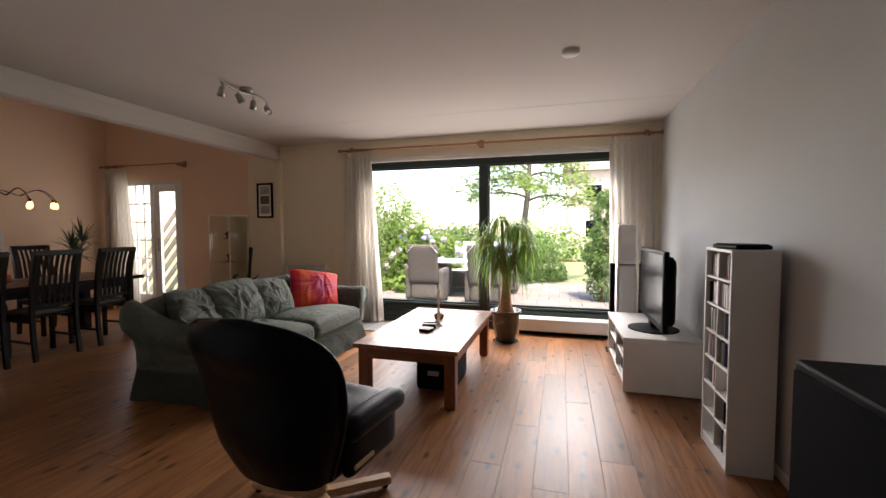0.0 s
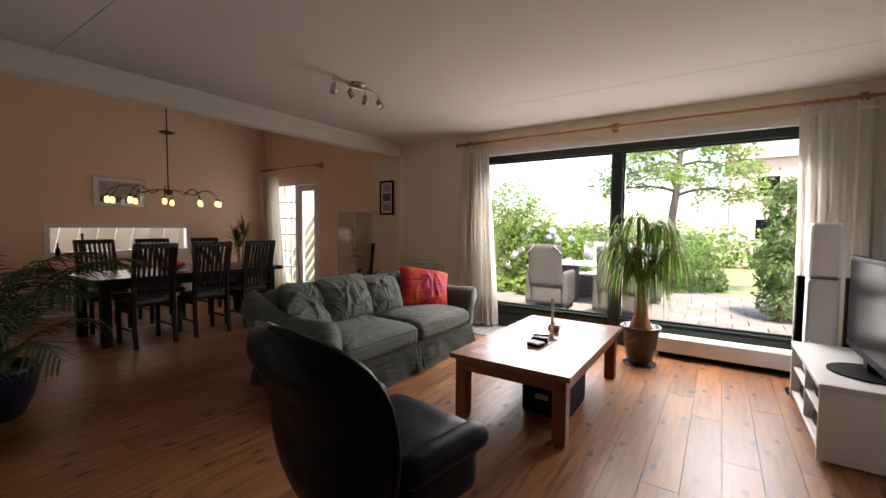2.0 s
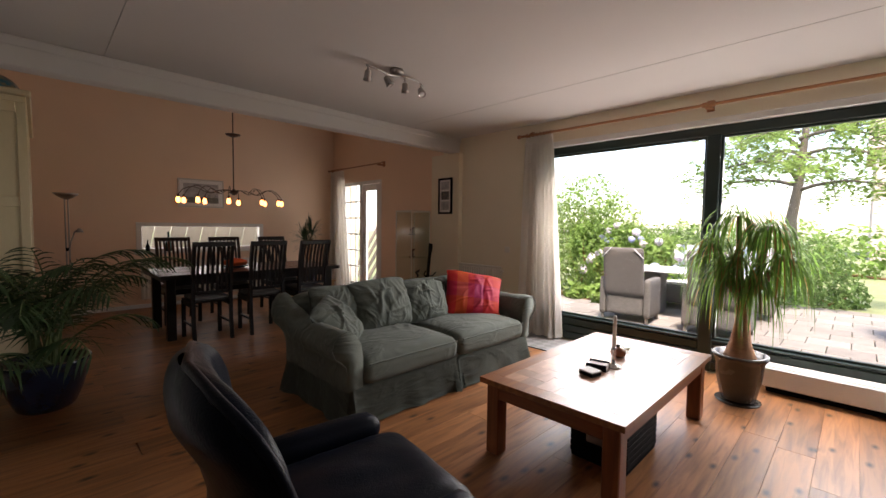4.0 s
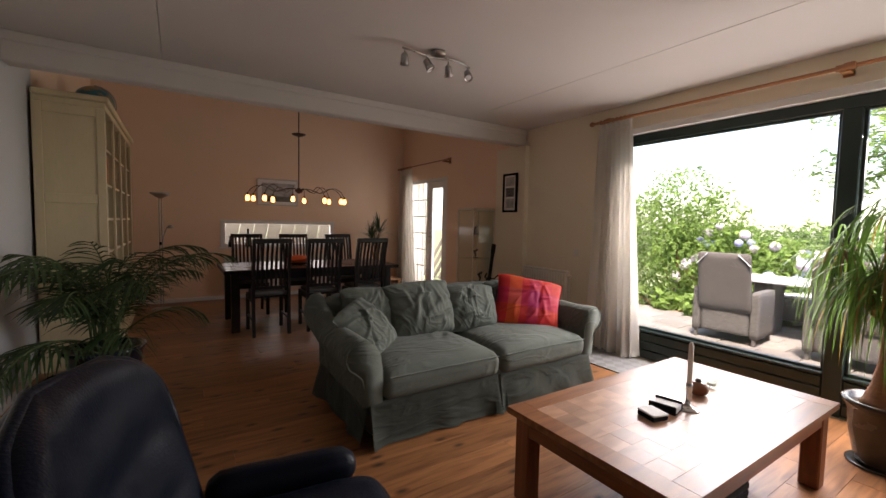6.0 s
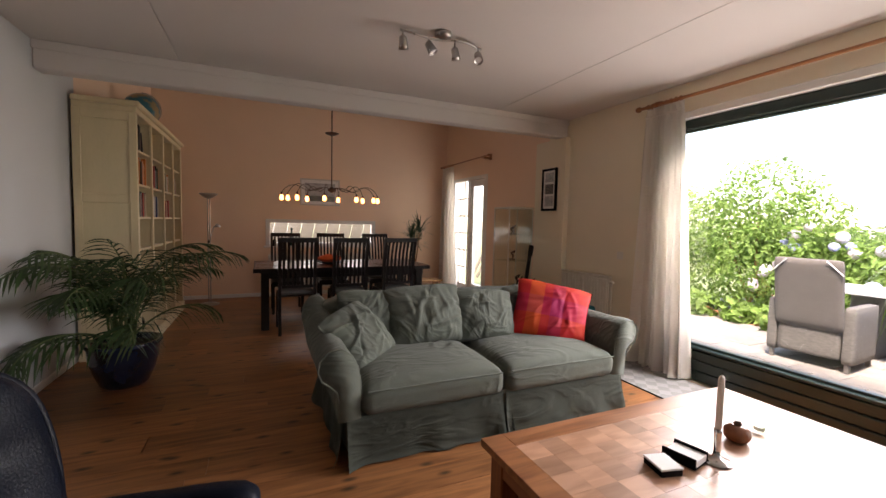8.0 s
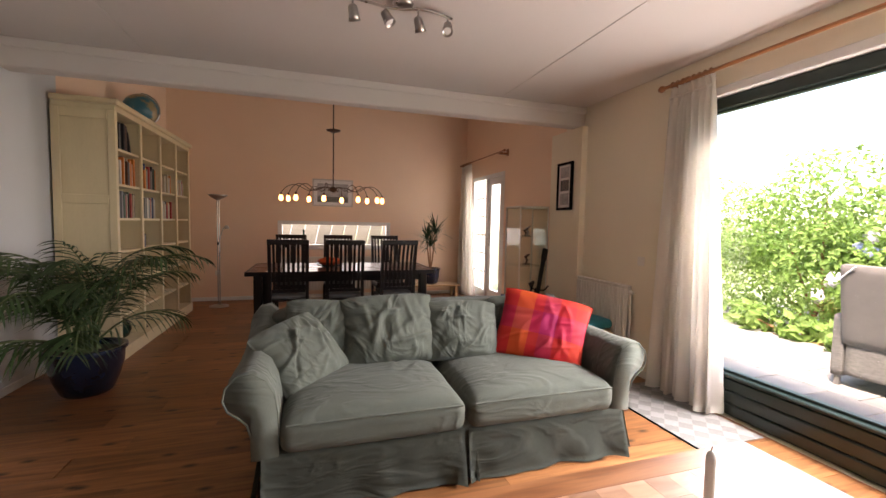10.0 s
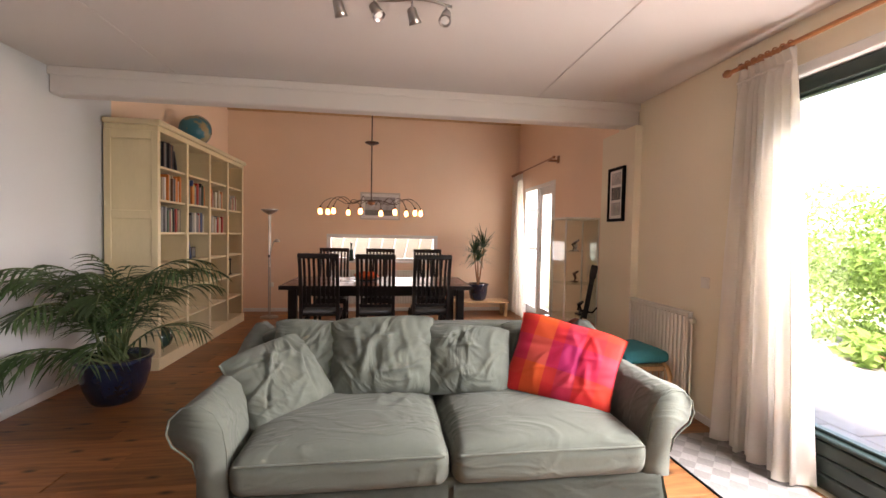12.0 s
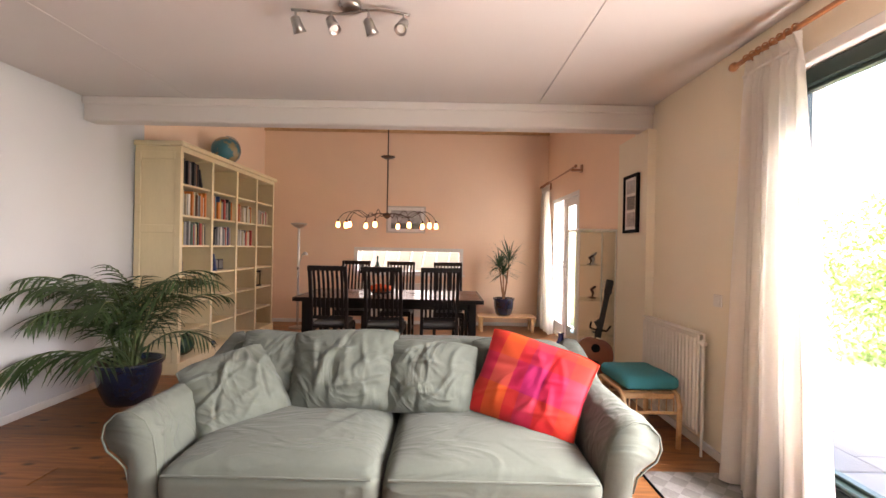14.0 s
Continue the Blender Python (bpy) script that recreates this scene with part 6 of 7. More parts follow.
def blade(bm, p0, d, side, length, width, droop, segs=4):
    """A strap leaf from p0 along d that bends down; a folded strip of quads."""
    up = Vector((0, 0, 1))
    d = d.normalized()
    prev = None
    p = Vector(p0)
    for k in range(segs + 1):
        t = k / segs
        w = width * (0.55 + 0.9 * t if t < 0.4 else 1 - ((t - 0.4) / 0.6) ** 1.6 * 0.95) * 0.5
        a, b = bm.verts.new(p - side * w), bm.verts.new(p + side * w)
        if prev:
            bm.faces.new((prev[0], prev[1], b, a))
        prev = (a, b)
        d = (d - up * droop / segs).normalized()
        p = p + d * (length / segs)


def pot(parent, profile, mat, soil_z, soil_r, saucer=None):
    part("pot", lathe(profile, 36), mat, parent, smooth=True)
    part("soil", lathe([(soil_r, soil_z - 0.02), (soil_r, soil_z), (soil_r * 0.3, soil_z + 0.01)], 24), "soil", parent)
    if saucer:
        part("saucer", lathe(saucer, 32), mat, parent, smooth=True)


def areca_palm():
    p = thing("areca_palm", "large feathery palm in a glazed dark blue pot", "palm", (-3.78, 1.27, 0))
    pot(p, [(0.14, 0.0), (0.16, 0.02), (0.20, 0.12), (0.225, 0.22), (0.23, 0.30), (0.25, 0.325), (0.25, 0.345), (0.225, 0.345), (0.21, 0.29)], "pot_blue", 0.30, 0.212)
    rnd = random.Random(21)
    # heading, length, first slope and total bend of each frond
    fronds = [(300, 1.05, 74, 118), (318, 1.15, 68, 118), (335, 1.1, 76, 105), (285, 0.95, 80, 90), (350, 1.0, 60, 112), (322, 0.9, 26, 100), (300, 0.7, 22, 85), (10, 1.0, 78, 98), (30, 1.05, 62, 108), (55, 1.15, 68, 100), (75, 1.25, 60, 92),
              (95, 1.2, 72, 105), (120, 1.0, 60, 100), (150, 0.95, 75, 100), (180, 0.9, 65, 110), (210, 0.9, 72, 100), (240, 0.8, 80, 80), (265, 0.85, 82, 95), (45, 0.85, 85, 72), (340, 0.9, 86, 62), (85, 0.75, 40, 92), (15, 0.75, 35, 95), (332, 0.95, 55, 100)]
    for az, length, slope, bend in fronds:
        a = radians(az + rnd.uniform(-6, 6))
        out = Vector((math.cos(a), math.sin(a), 0))
        q = Vector((rnd.uniform(-0.07, 0.07), rnd.uniform(-0.07, 0.07), 0.30))
        n = 24
        pts = [q.copy()]
        for k in range(n):
            e = radians(slope + 9 - bend * (k / n) ** 1.9)
            q = q + (out * math.cos(e) + Vector((0, 0, math.sin(e)))) * (length / n)
            q.y = max(q.y, -0.47)
            pts.append(q.copy())
        f = part("frond", tube(pts, [0.008 * (1 - 0.8 * k / n) + 0.0015 for k in range(n + 1)], 5), "stem_green", p)
        bm = bmesh.new()
        count = int(length * 25)
        for k in range(int(count * 0.28), count + 1):
            t = k / count
            i = min(int(t * n), n - 1)
            q = pts[i].lerp(pts[i + 1], t * n - i)
            d = (pts[i + 1] - pts[i]).normalized()
            sd = d.cross(Vector((0, 0, 1))).normalized()
            ln = 0.36 * math.sin(math.pi * (0.10 + 0.78 * t)) * rnd.uniform(0.85, 1.1)
            for s in (-1, 1):
                dd = (sd * s * 0.95 + d * (0.45 + 0.7 * t) + Vector((0, 0, 0.10))).normalized()
                wdir = dd.cross(Vector((0, 0, 1))).normalized() * 0.85 + Vector((0, 0, 0.45))
                blade(bm, q, dd, wdir.normalized(), ln, 0.018, rnd.uniform(0.7, 1.5), 4)
        for v in bm.verts:
            v.co.y = max(v.co.y, -0.505)
            v.co.z = max(v.co.z, 0.015)
        part("foliage", bm, "palm_leaf", f)
    for k in range(8):
        a = k * 0.9
        part("cane", tube([(0.05 * math.cos(a), 0.05 * math.sin(a), 0.28), (0.07 * math.cos(a), 0.07 * math.sin(a), 0.5)], [0.014, 0.008], 6), "stem_green", p)


areca_palm()


def ponytail_palm():
    p = thing("ponytail_palm", "ponytail palm with hanging leaves in an olive pot", "palm", (-0.40, 5.05, 0))
    pot(p, [(0.10, 0.012), (0.115, 0.03), (0.148, 0.2), (0.158, 0.31), (0.17, 0.335), (0.182, 0.35), (0.182, 0.372), (0.162, 0.372), (0.15, 0.32)], "pot_olive", 0.335, 0.152, [(0.14, 0.0), (0.15, 0.012), (0.13, 0.012)])
    part("trunk", tube([(0, 0, 0.33), (0.0, 0, 0.38), (0.0, 0, 0.46), (0.005, 0, 0.6), (0.0, 0.01, 0.75), (0, 0.01, 0.86)], [0.11, 0.095, 0.068, 0.05, 0.042, 0.045], 14), "bark", p, smooth=True)
    rnd = random.Random(5)
    heads = [((-0.21, 0.0, 1.20), 110), ((0.14, 0.03, 1.34), 120), ((-0.02, -0.09, 1.10), 100), ((0.22, -0.04, 1.12), 100), ((-0.06, 0.07, 1.42), 110), ((-0.14, -0.05, 1.0), 80), ((0.08, -0.06, 0.98), 70)]
    for (x, y, z), count in heads:
        b = part("branch", tube([(0, 0.01, 0.8), (x * 0.5, y * 0.5, 0.9), (x, y, z)], [0.035, 0.026, 0.018], 8), "bark", p, smooth=True)
        bm, dry = bmesh.new(), bmesh.new()
        for k in range(count):
            a = rnd.uniform(0, 2 * math.pi)
            el = rnd.uniform(-0.3, 1.1)
            d = Vector((math.cos(a) * math.cos(el), math.sin(a) * math.cos(el), math.sin(el)))
            if y + d.y > 0.25:
                d.y *= 0.5
            sd = d.cross(Vector((0, 0, 1))).normalized()
            ln = rnd.uniform(0.24, 0.60)
            tgt = dry if rnd.random() < 0.1 else bm
            blade(tgt, Vector((x, y, z)) + d * 0.02, d, sd, ln, rnd.uniform(0.008, 0.015), rnd.uniform(2.4, 6.5), 10)
        part("leaves", bm, "pony_leaf", b)
        if len(dry.verts):
            part("dry_leaves", dry, "pony_dry", b)
        else:
            dry.free()


ponytail_palm()


def dragon_tree():
    p = thing("dragon_tree", "small dragon tree in a dark blue pot on the bench", "plant", (-7.04, 4.84, 0.2505))
    pot(p, [(0.10, 0), (0.13, 0.03), (0.155, 0.14), (0.16, 0.24), (0.175, 0.26), (0.175, 0.28), (0.155, 0.28), (0.145, 0.23)], "pot_blue", 0.245, 0.147)
    rnd = random.Random(9)
    for x, y, z in ((0.02, -0.02, 0.66), (0.03, 0.07, 0.88), (0.05, -0.09, 0.78)):
        s = part("stem", tube([(0, 0, 0.24), (x * 0.4, y * 0.4, 0.42), (x, y, z)], [0.016, 0.013, 0.01], 7), "bark", p, smooth=True)
        bm = bmesh.new()
        for k in range(60):
            a = rnd.uniform(0, 2 * math.pi)
            el = rnd.uniform(0.0, 1.4)
            d = Vector((math.cos(a) * math.cos(el), math.sin(a) * math.cos(el), math.sin(el)))
            if d.x < -0.5:
                d.x *= 0.5
            blade(bm, Vector((x, y, z)), d, d.cross(Vector((0, 0, 1))).normalized(), rnd.uniform(0.26, 0.44), 0.02, rnd.uniform(0.3, 0.9), 4)
        part("leaves", bm, "drac_leaf", s)


dragon_tree()
# ---- garden ----
def garden():
    solo("ground", box(-80, 80, NORTH + 0.28, 140, -0.5, -0.10), "lawn", "green lawn and soil of the garden", "ground", kind="structure")
    solo("ground_side", box(-80, PINK - 0.2, -40, NORTH + 0.28, -0.5, -0.10), "paving", "paved ground beside the house", "ground", kind="structure")
    # terrace of large pavers
    t = thing("terrace", "grey paved terrace behind the window", "terrace", (0, 0, 0), kind="structure")
    mesh = finish(box(0, 0.392, 0, 0.392, -0.10, -0.055, 0.006), "paver", "paving")
    for i in range(23):
        for j in range(13):
            ob = new("paver", mesh)
            ob.parent = t
            ob.location = (-5.6 + 0.4 * i + (0.2 if j % 2 else 0), 5.9 + 0.4 * j, 0.001 * ((i * 7 + j * 3) % 5))


garden()
M["wicker"] = material("grey_wicker", (0.15, 0.138, 0.125), 0.8, vary=0.4, scale=30, bump=0.8, bump_scale=90, stretch=(1, 1, 3))
M["sling"] = material("taupe_sling_cloth", (0.135, 0.12, 0.11), 0.85, vary=0.12, scale=12, bump=0.2, bump_scale=200)
M["pad_white"] = material("pale_striped_pad", (0.72, 0.72, 0.73), 0.85, vary=0.1, scale=8)
M["pad_blue"] = material("pale_blue_stripe", (0.40, 0.47, 0.56), 0.85, vary=0.1, scale=8)
GROUND = -0.052


def garden_chair(at, turn, padded):
    """A wicker armchair with a reclining sling back; local +y is forward."""
    label = "grey wicker garden armchair with pale striped pad" if padded else "grey wicker garden armchair with taupe sling back"
    c = thing("garden_chair", label, "garden chair", at, turn, "chairs round the garden table")
    for x in (-0.31, 0.31):
        part("arm", soft_box(x - 0.05, x + 0.05, -0.28, 0.30, 0.0 + 0.08, 0.64, 0.03, 8, 0.004, 3), "wicker", c, smooth=True)
    part("seat", soft_box(-0.26, 0.26, -0.28, 0.30, 0.10, 0.42, 0.03, 8, 0.004, 5), "wicker", c, smooth=True)
    for x in (-0.33, 0.29):
        for y in (-0.26, 0.24):
            part("foot", box(x, x + 0.04, y, y + 0.04, 0, 0.11, 0.004), "wicker", c)
    bk = soft_box(-0.28, 0.28, -0.03, 0.03, 0.0, 0.72, 0.03, 10, 0.004, 7)
    b = part("backrest", bk, "sling", c, smooth=True)
    b.matrix_local = Matrix.Translation((0, -0.27, 0.38)) @ Matrix.Rotation(radians(10), 4, "X")
    tip = bmesh.new()
    for s in (-1, 1):
        tube([(s * 0.285, -0.034, 0.58), (s * 0.16, -0.038, 0.715)], 0.006, 6, tip)
    part("strap", tip, "pad_white", b)
    if padded:
        for k in range(5):
            part("pad_stripe", soft_box(-0.25 + 0.1 * k, -0.152 + 0.1 * k, 0.03, 0.08, 0.04, 0.70, 0.02, 6, 0.004, k), "pad_blue" if k % 2 else "pad_white", b, smooth=True)
        part("seat_pad", soft_box(-0.25, 0.25, -0.24, 0.30, 0.42, 0.47, 0.02, 6, 0.004, 2), "pad_white", c, smooth=True)


garden_chair((-2.20, 7.62, GROUND), 4, False)
garden_chair((-1.05, 7.58, GROUND), -3, False)
garden_chair((-1.95, 9.25, GROUND), 176, True)
garden_chair((-1.0, 9.22, GROUND), 183, True)


def garden_table():
    t = thing("garden_table", "pale topped garden table on wicker pedestals", "garden table", (-1.55, 8.42, GROUND))
    part("top", box(-0.95, 0.95, -0.45, 0.45, 0.70, 0.73, 0.008), "pad_white", t)
    for x in (-0.55, 0.55):
        part("pedestal", soft_box(x - 0.12, x + 0.12, -0.2, 0.2, 0.0, 0.70, 0.03, 6, 0.003, 3), "wicker", t, smooth=True)


garden_table()

M["hedge_leaf"] = leaf_mat("hedge_leaf", (0.165, 0.265, 0.085), 0.5, 0.75, 0.15)
M["shrub_leaf"] = leaf_mat("bright_shrub_leaf", (0.25, 0.38, 0.10), 0.55, 0.75, 0.15)
M["tree_leaf"] = leaf_mat("tree_leaf", (0.30, 0.42, 0.13), 0.6, 0.75, 0.15)
M["bark_grey"] = material("grey_brown_bark", (0.17, 0.14, 0.115), 0.9, vary=0.4, scale=12, bump=0.5, bump_scale=60)
M["petal"] = material("pale_petal", (0.60, 0.52, 0.60), 0.8, vary=0.25, scale=20)
M["petal_blue"] = material("blue_petal", (0.36, 0.38, 0.62), 0.8, vary=0.25, scale=20)
M["fence_wood"] = random_tint(material("weathered_fence_wood", (0.40, 0.36, 0.31), 0.85, vary=0.3, scale=5, bump=0.3, stretch=(3, 3, 0.3)), 0.2)


def leaves(count, spread, size, rnd):
    """Loose oval leaves scattered by spread(), which gives a place and the way outward."""
    verts, faces = [], []
    for _ in range(count):
        p, out = spread()
        n = (out + Vector((rnd.uniform(-1, 1), rnd.uniform(-1, 1), rnd.uniform(-0.4, 1.2)))).normalized()
        u = n.orthogonal().normalized()
        u = Matrix.Rotation(rnd.uniform(0, 6.28), 3, n) @ u
        v = n.cross(u)
        s = size * rnd.uniform(0.6, 1.35)
        k = len(verts)
        verts += [p - u * s, p + v * s * 0.42 + n * s * 0.12, p + u * s, p - v * s * 0.42 + n * s * 0.12]
        faces += [(k, k + 1, k + 2), (k, k + 2, k + 3)]
    return verts, faces


def leaf_mesh(name, count, spread, size, rnd, mat):
    me = bpy.data.meshes.new(name)
    v, f = leaves(count, spread, size, rnd)
    me.from_pydata([tuple(p) for p in v], [], f)
    me.materials.append(M[mat])
    return me


def lumps(centres, rnd):
    """Scatter in the shells of several uneven balls (centre, radius)."""
    weights = [r * r for _, r in centres]
    def spread():
        c, r = rnd.choices(centres, weights)[0]
        d = Vector((rnd.gauss(0, 1), rnd.gauss(0, 1), rnd.gauss(0, 1))).normalized()
        rr = r * (0.55 + 0.45 * rnd.random() ** 0.5) * (1 + 0.25 * noise.noise(d * 2.5 + Vector(c)))
        p = Vector(c) + d * rr
        p.z = max(p.z, GROUND + 0.02)
        return p, d
    return spread


def shrub(name, label, at, centres, count, size, mat, seed, flowers=0):
    rnd = random.Random(seed)
    s = thing(name, label, "shrub", (*at, GROUND - 0.05))
    for k in range(5):
        c = Vector(centres[k % len(centres)][0])
        part("stem", tube([(0.1 * math.cos(k), 0.1 * math.sin(k), 0), (c.x * 0.5, c.y * 0.5, c.z * 0.5), tuple(c)], [0.03, 0.02, 0.008], 6), "bark", s)
    ob = new("crown", leaf_mesh("crown", count, lumps(centres, rnd), size, rnd, mat))
    ob.parent = s
    for k in range(flowers):
        c, r = rnd.choice(centres)
        d = Vector((rnd.uniform(-1, 1), rnd.uniform(-1, -0.2), rnd.uniform(-0.2, 0.9))).normalized()
        bm = bmesh.new()
        bmesh.ops.create_icosphere(bm, subdivisions=2, radius=0.075 * rnd.uniform(0.8, 1.2))
        for v in bm.verts:
            v.co *= 1 + 0.18 * noise.noise(v.co * 60)
        f = part("flower_head", bm, "petal" if k % 3 else "petal_blue", s)
        f.location = Vector(c) + d * r * 1.0
    return s


def row(x0, x1, n, y, z, r, seed):
    rnd = random.Random(seed)
    return [((x0 + (x1 - x0) * k / (n - 1) + rnd.uniform(-0.1, 0.1), y + rnd.uniform(-0.15, 0.15), z * rnd.uniform(0.8, 1.12)), r * rnd.uniform(0.85, 1.2)) for k in range(n)]


shrub("hedge", "dense green hedge behind the terrace", (-2.2, 10.9), row(-2.2, 2.0, 9, 0, 1.0, 0.55, 1) + row(-2.2, 2.0, 9, 0.1, 0.45, 0.55, 2), 14000, 0.045, "hedge_leaf", 3)
shrub("hydrangea", "hydrangea bush with pale blue and pink flower heads", (-2.95, 9.75), row(-0.5, 0.7, 4, 0, 0.95, 0.42, 4) + row(-0.5, 0.6, 4, -0.3, 0.45, 0.4, 5), 4200, 0.06, "shrub_leaf", 6, 26)
shrub("large_shrub", "tall bright green leafy shrub at the garden edge", (-4.0, 9.7), [((0, 0, 1.9), 0.75), ((0.55, 0.1, 1.5), 0.6), ((-0.5, 0, 1.4), 0.75), ((0.2, -0.3, 0.9), 0.7), ((-0.6, 0, 0.6), 0.7), ((0.7, 0.2, 0.8), 0.55), ((-1.6, 0, 1.5), 0.9), ((-1.5, 0, 0.6), 0.8)], 15000, 0.045, "shrub_leaf", 7)
shrub("low_plants", "low broad-leaved plants along the terrace edge", (-3.5, 8.75), row(-0.9, 0.9, 6, 0, 0.18, 0.22, 8), 700, 0.10, "shrub_leaf", 9)
shrub("column_shrub", "narrow upright evergreen shrub beside the terrace", (1.05, 8.6), [((0, 0, 0.4), 0.38), ((0, 0, 0.85), 0.42), ((0.05, 0, 1.3), 0.38), ((0, 0, 1.7), 0.3), ((0, 0, 2.0), 0.2)], 4500, 0.045, "hedge_leaf", 10)
shrub("column_shrub", "narrow upright evergreen shrub beside the terrace", (1.75, 8.4), [((0, 0, 0.4), 0.38), ((0, 0, 0.9), 0.45), ((0.05, 0, 1.4), 0.42), ((0, 0, 1.9), 0.35), ((0, 0, 2.3), 0.22)], 3500, 0.045, "hedge_leaf", 12)
shrub("low_shrub", "low rounded shrub on the lawn edge", (0.0, 11.8), [((-0.5, 0, 0.2), 0.3), ((0.1, 0, 0.25), 0.32)], 1200, 0.05, "hedge_leaf", 13)
shrub("far_shrubs", "pale distant row of garden shrubs", (1.0, 19.0), row(-14, 14, 18, 0, 0.75, 1.05, 14) + row(-14, 14, 14, 0.5, 0.3, 0.9, 16), 14000, 0.11, "shrub_leaf", 15)


def garden_tree():
    rnd = random.Random(31)
    t = thing("garden_tree", "spreading garden tree with layered green crown", "tree", (-0.75, 12.2, GROUND - 0.05))
    part("trunk", tube([(0, 0, 0), (0.03, 0, 0.8), (-0.05, 0.05, 1.6), (0.05, 0, 2.4), (0.1, 0.05, 3.4), (0.05, 0, 4.4)], [0.13, 0.11, 0.10, 0.08, 0.06, 0.02], 10), "bark_grey", t, smooth=True)
    tops = []
    for k in range(17):
        a = k * 2.4 + rnd.uniform(-0.3, 0.3)
        z = 2.2 + 0.13 * k
        ln = rnd.uniform(1.5, 2.9) * (1 - 0.35 * k / 16)
        sag = rnd.uniform(-0.1, 0.55)
        pts = []
        for q in range(7):
            u = q / 6
            pts.append((ln * u * math.cos(a + 0.25 * u), ln * u * math.sin(a + 0.25 * u), z + 0.75 * u - (0.75 + sag) * u * u))
        limb = part("limb", tube(pts, [0.045 * (1 - 0.8 * q / 6) for q in range(7)], 6), "bark_grey", t, smooth=True)
        for q in range(2, 7):
            for side in (-1, 1):
                b = a + side * rnd.uniform(0.5, 1.1)
                tw = rnd.uniform(0.25, 0.6)
                p = Vector(pts[q])
                e = p + Vector((tw * math.cos(b), tw * math.sin(b), rnd.uniform(-0.2, 0.12)))
                part("twig", tube([p, (p + e) / 2 + Vector((0, 0, 0.05)), e], [0.012, 0.008, 0.003], 5), "bark_grey", limb)
                tops += [(tuple(e), rnd.uniform(0.12, 0.26)), (tuple((p + e) / 2), rnd.uniform(0.10, 0.2))]
    flat = lumps(tops, rnd)
    def spread():
        p, d = flat()
        return p + Vector((0, 0, -abs(rnd.gauss(0, 0.06)))), Vector((d.x * 0.3, d.y * 0.3, 1))
    ob = new("crown", leaf_mesh("crown", 10500, spread, 0.06, rnd, "tree_leaf"))
    ob.parent = t


garden_tree()


# slanted timber screens beside the house
def slat_screen(name, label, at, turn, width, height, lean, gap, n, mat, board=0.1):
    s = thing(name, label, "screen", at, turn)
    part("post", box(-0.04, 0.0, -0.04, 0.04, 0, height, 0.004), mat, s)
    part("post", box(width, width + 0.04, -0.04, 0.04, 0, height, 0.004), mat, s)
    mesh = finish(box(-board / 2, board / 2, -0.012, 0.012, 0, 1.0, 0.003), "slat", mat)
    for k in range(n):
        ob = new("slat", mesh)
        ob.parent = s
        ob.matrix_basis = Matrix.Translation((k * gap, 0, 0)) @ Matrix.Rotation(radians(lean), 4, "Y") @ Matrix.Diagonal((1, 1, height / math.cos(radians(lean)), 1))
    part("rail", box(0, width, -0.035, -0.013, height - 0.1, height, 0.004), mat, s)


M["pale_board"] = random_tint(material("pale_painted_board", (0.32, 0.30, 0.25), 0.7, vary=0.15, scale=4), 0.12)
M["dark_board"] = random_tint(material("dark_stained_board", (0.24, 0.19, 0.15), 0.7, vary=0.3, scale=5), 0.3)
slat_screen("board_screen", "pale slanted timber boards outside the strip window", (PINK - 1.1, 1.6, -0.1), 90, 3.4, 2.2, 11, 0.25, 14, "pale_board", 0.235)
slat_screen("slat_screen", "dark slanted slats of a timber screen beyond the door", (-9.6, 7.4, -0.1), 0, 2.2, 2.9, 42, 0.26, 9, "dark_board")


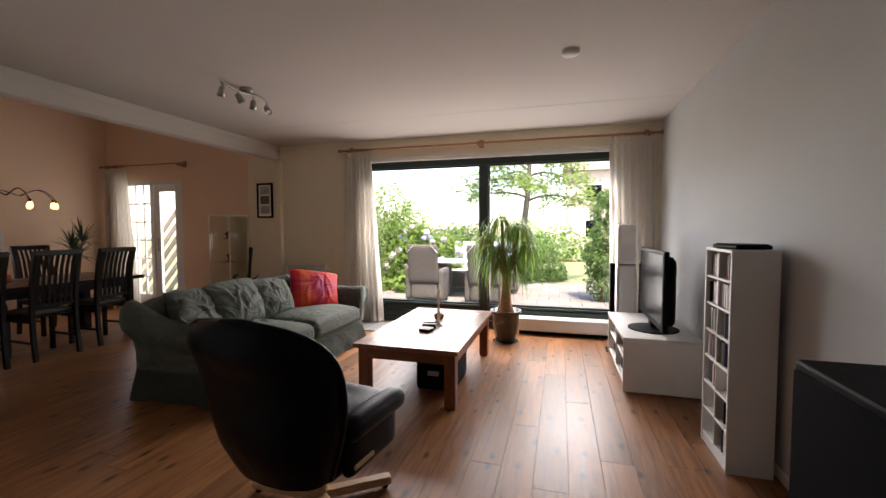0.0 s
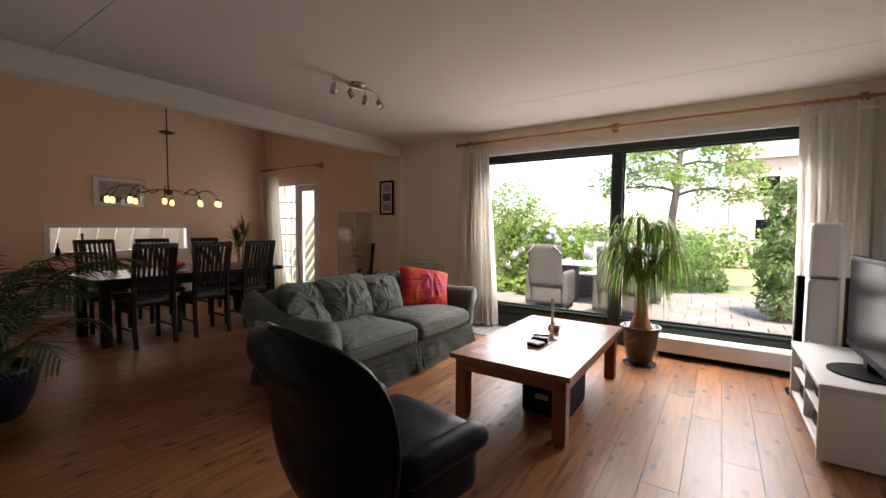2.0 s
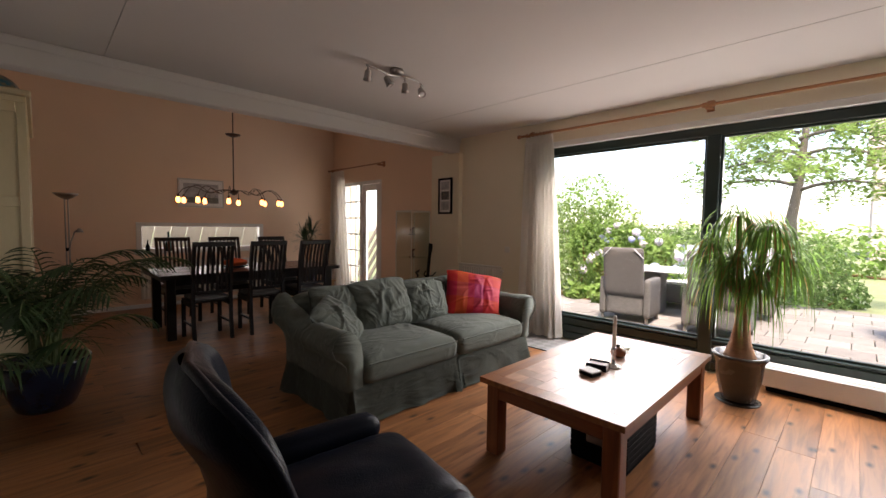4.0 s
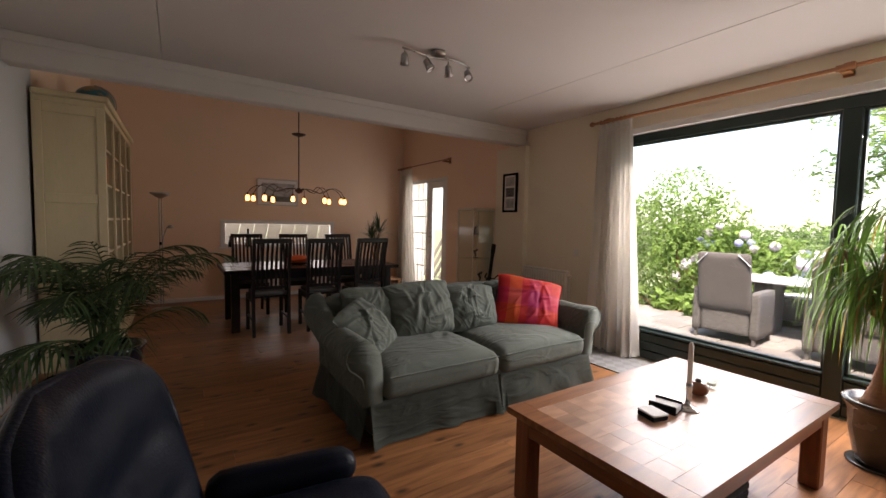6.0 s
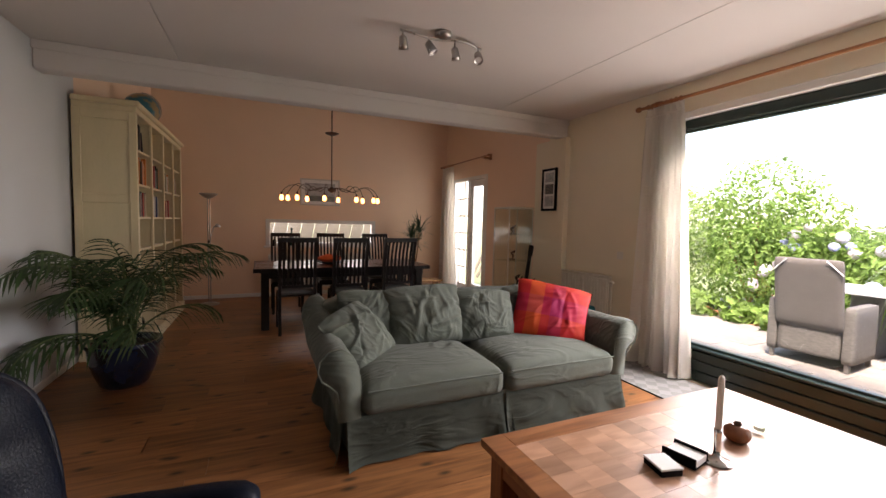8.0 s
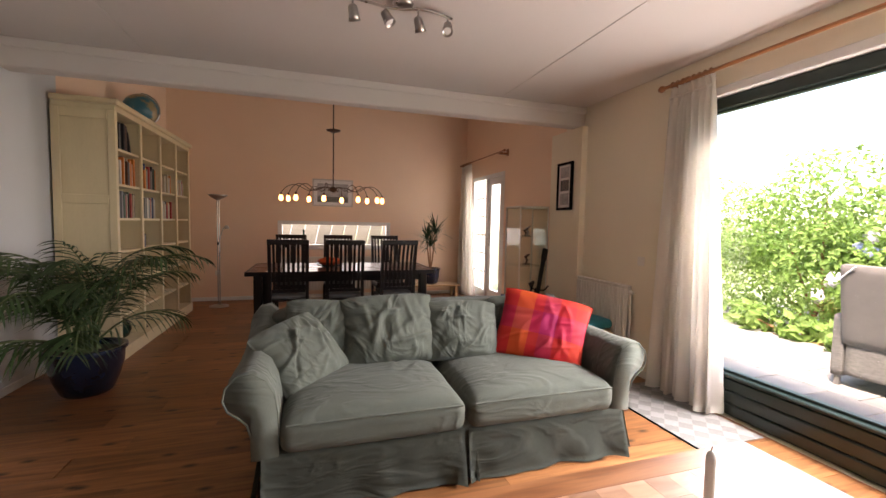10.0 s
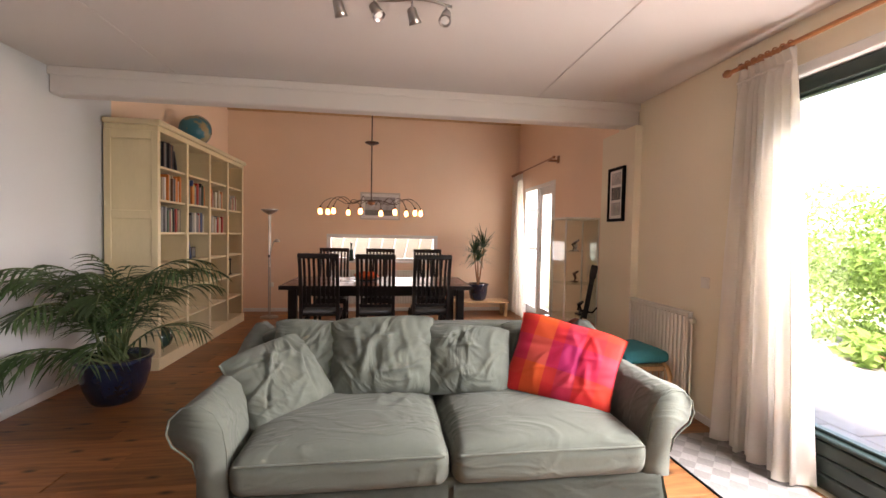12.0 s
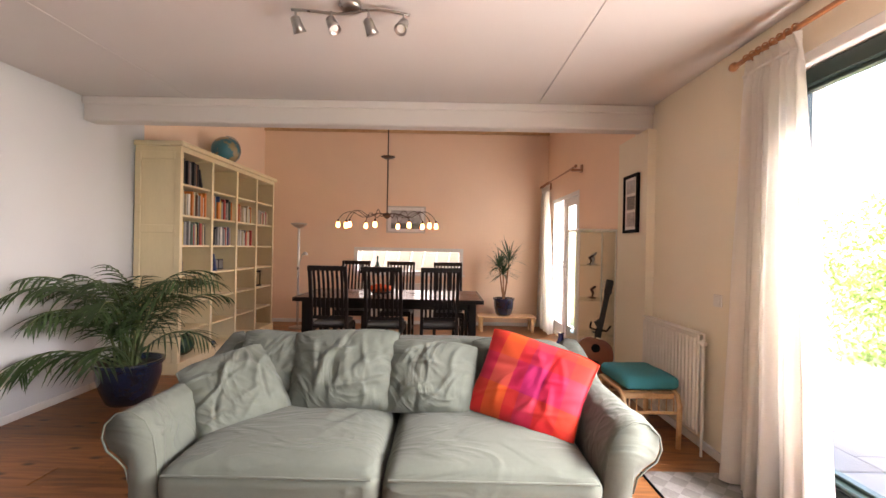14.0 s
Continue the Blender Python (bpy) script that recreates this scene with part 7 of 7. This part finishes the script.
def far_house(at, w, d, h, label):
    b = thing("house", label, "house", at)
    M.setdefault("far_brick", material("pale_far_brick", (0.58, 0.46, 0.41), 0.9, vary=0.15, scale=3))
    M.setdefault("far_roof", material("far_roof_tiles", (0.42, 0.32, 0.29), 0.9, vary=0.2, scale=5))
    part("wall", box(0, w, 0, d, 0, h, 0.02), "far_brick", b)
    bm = bmesh.new()
    v = [bm.verts.new(p) for p in ((-0.3, -0.3, h), (w + 0.3, -0.3, h), (w + 0.3, d + 0.3, h), (-0.3, d + 0.3, h), (-0.3, d / 2, h + 2.2), (w + 0.3, d / 2, h + 2.2))]
    for f in ((0, 1, 5, 4), (2, 3, 4, 5), (0, 4, 3), (1, 2, 5), (0, 3, 2, 1)):
        bm.faces.new([v[i] for i in f])
    part("roof", bm, "far_roof", b)
    for k in range(4):
        for z in (0.8, 3.2):
            if z + 1.4 < h:
                x = w * (k + 0.5) / 4
                win = part("window", box(x - 0.6, x + 0.6, -0.03, 0.02, z, z + 1.3, 0.01), "white_wood", b)
                part("pane", box(x - 0.5, x + 0.5, -0.04, -0.03, z + 0.1, z + 1.2), "screen", win)


far_house((0.6, 30, -0.1), 14, 8, 5.4, "brick terraced house beyond the garden")

# ---- floor boards, last ----
rnd = random.Random(77)
BOARD = 0.178
meshes = {}
for i in range(int((EAST - PINK) / BOARD) + 1):
    a = EAST - (i + 1) * BOARD
    lo = max(a, PINK)
    hi = a + BOARD
    if hi - lo < 0.02:
        continue
    y = -4.0 - rnd.uniform(0, 1.2) if lo > -1.3 else WEST_WALL - rnd.uniform(0.0, 1.2)
    start = -4.0 if lo > -1.3 else WEST_WALL
    if lo <= -1.3 < hi:
        start = -4.0
    while y < NORTH:
        ln = rnd.choice((1.4, 1.7, 2.0, 2.3))
        p, q = max(y, start), min(y + ln, NORTH)
        if q - p > 0.02:
            key = (round(hi - lo, 3), round(q - p, 2))
            if key not in meshes:
                meshes[key] = finish(box(0, hi - lo - 0.0012, 0, q - p - 0.0012, -0.011, 0, 0.0005), "plank", "oak")
            ob = new("plank", meshes[key])
            ob.parent = floor
            ob.location = (lo, p, 0)
        y += ln
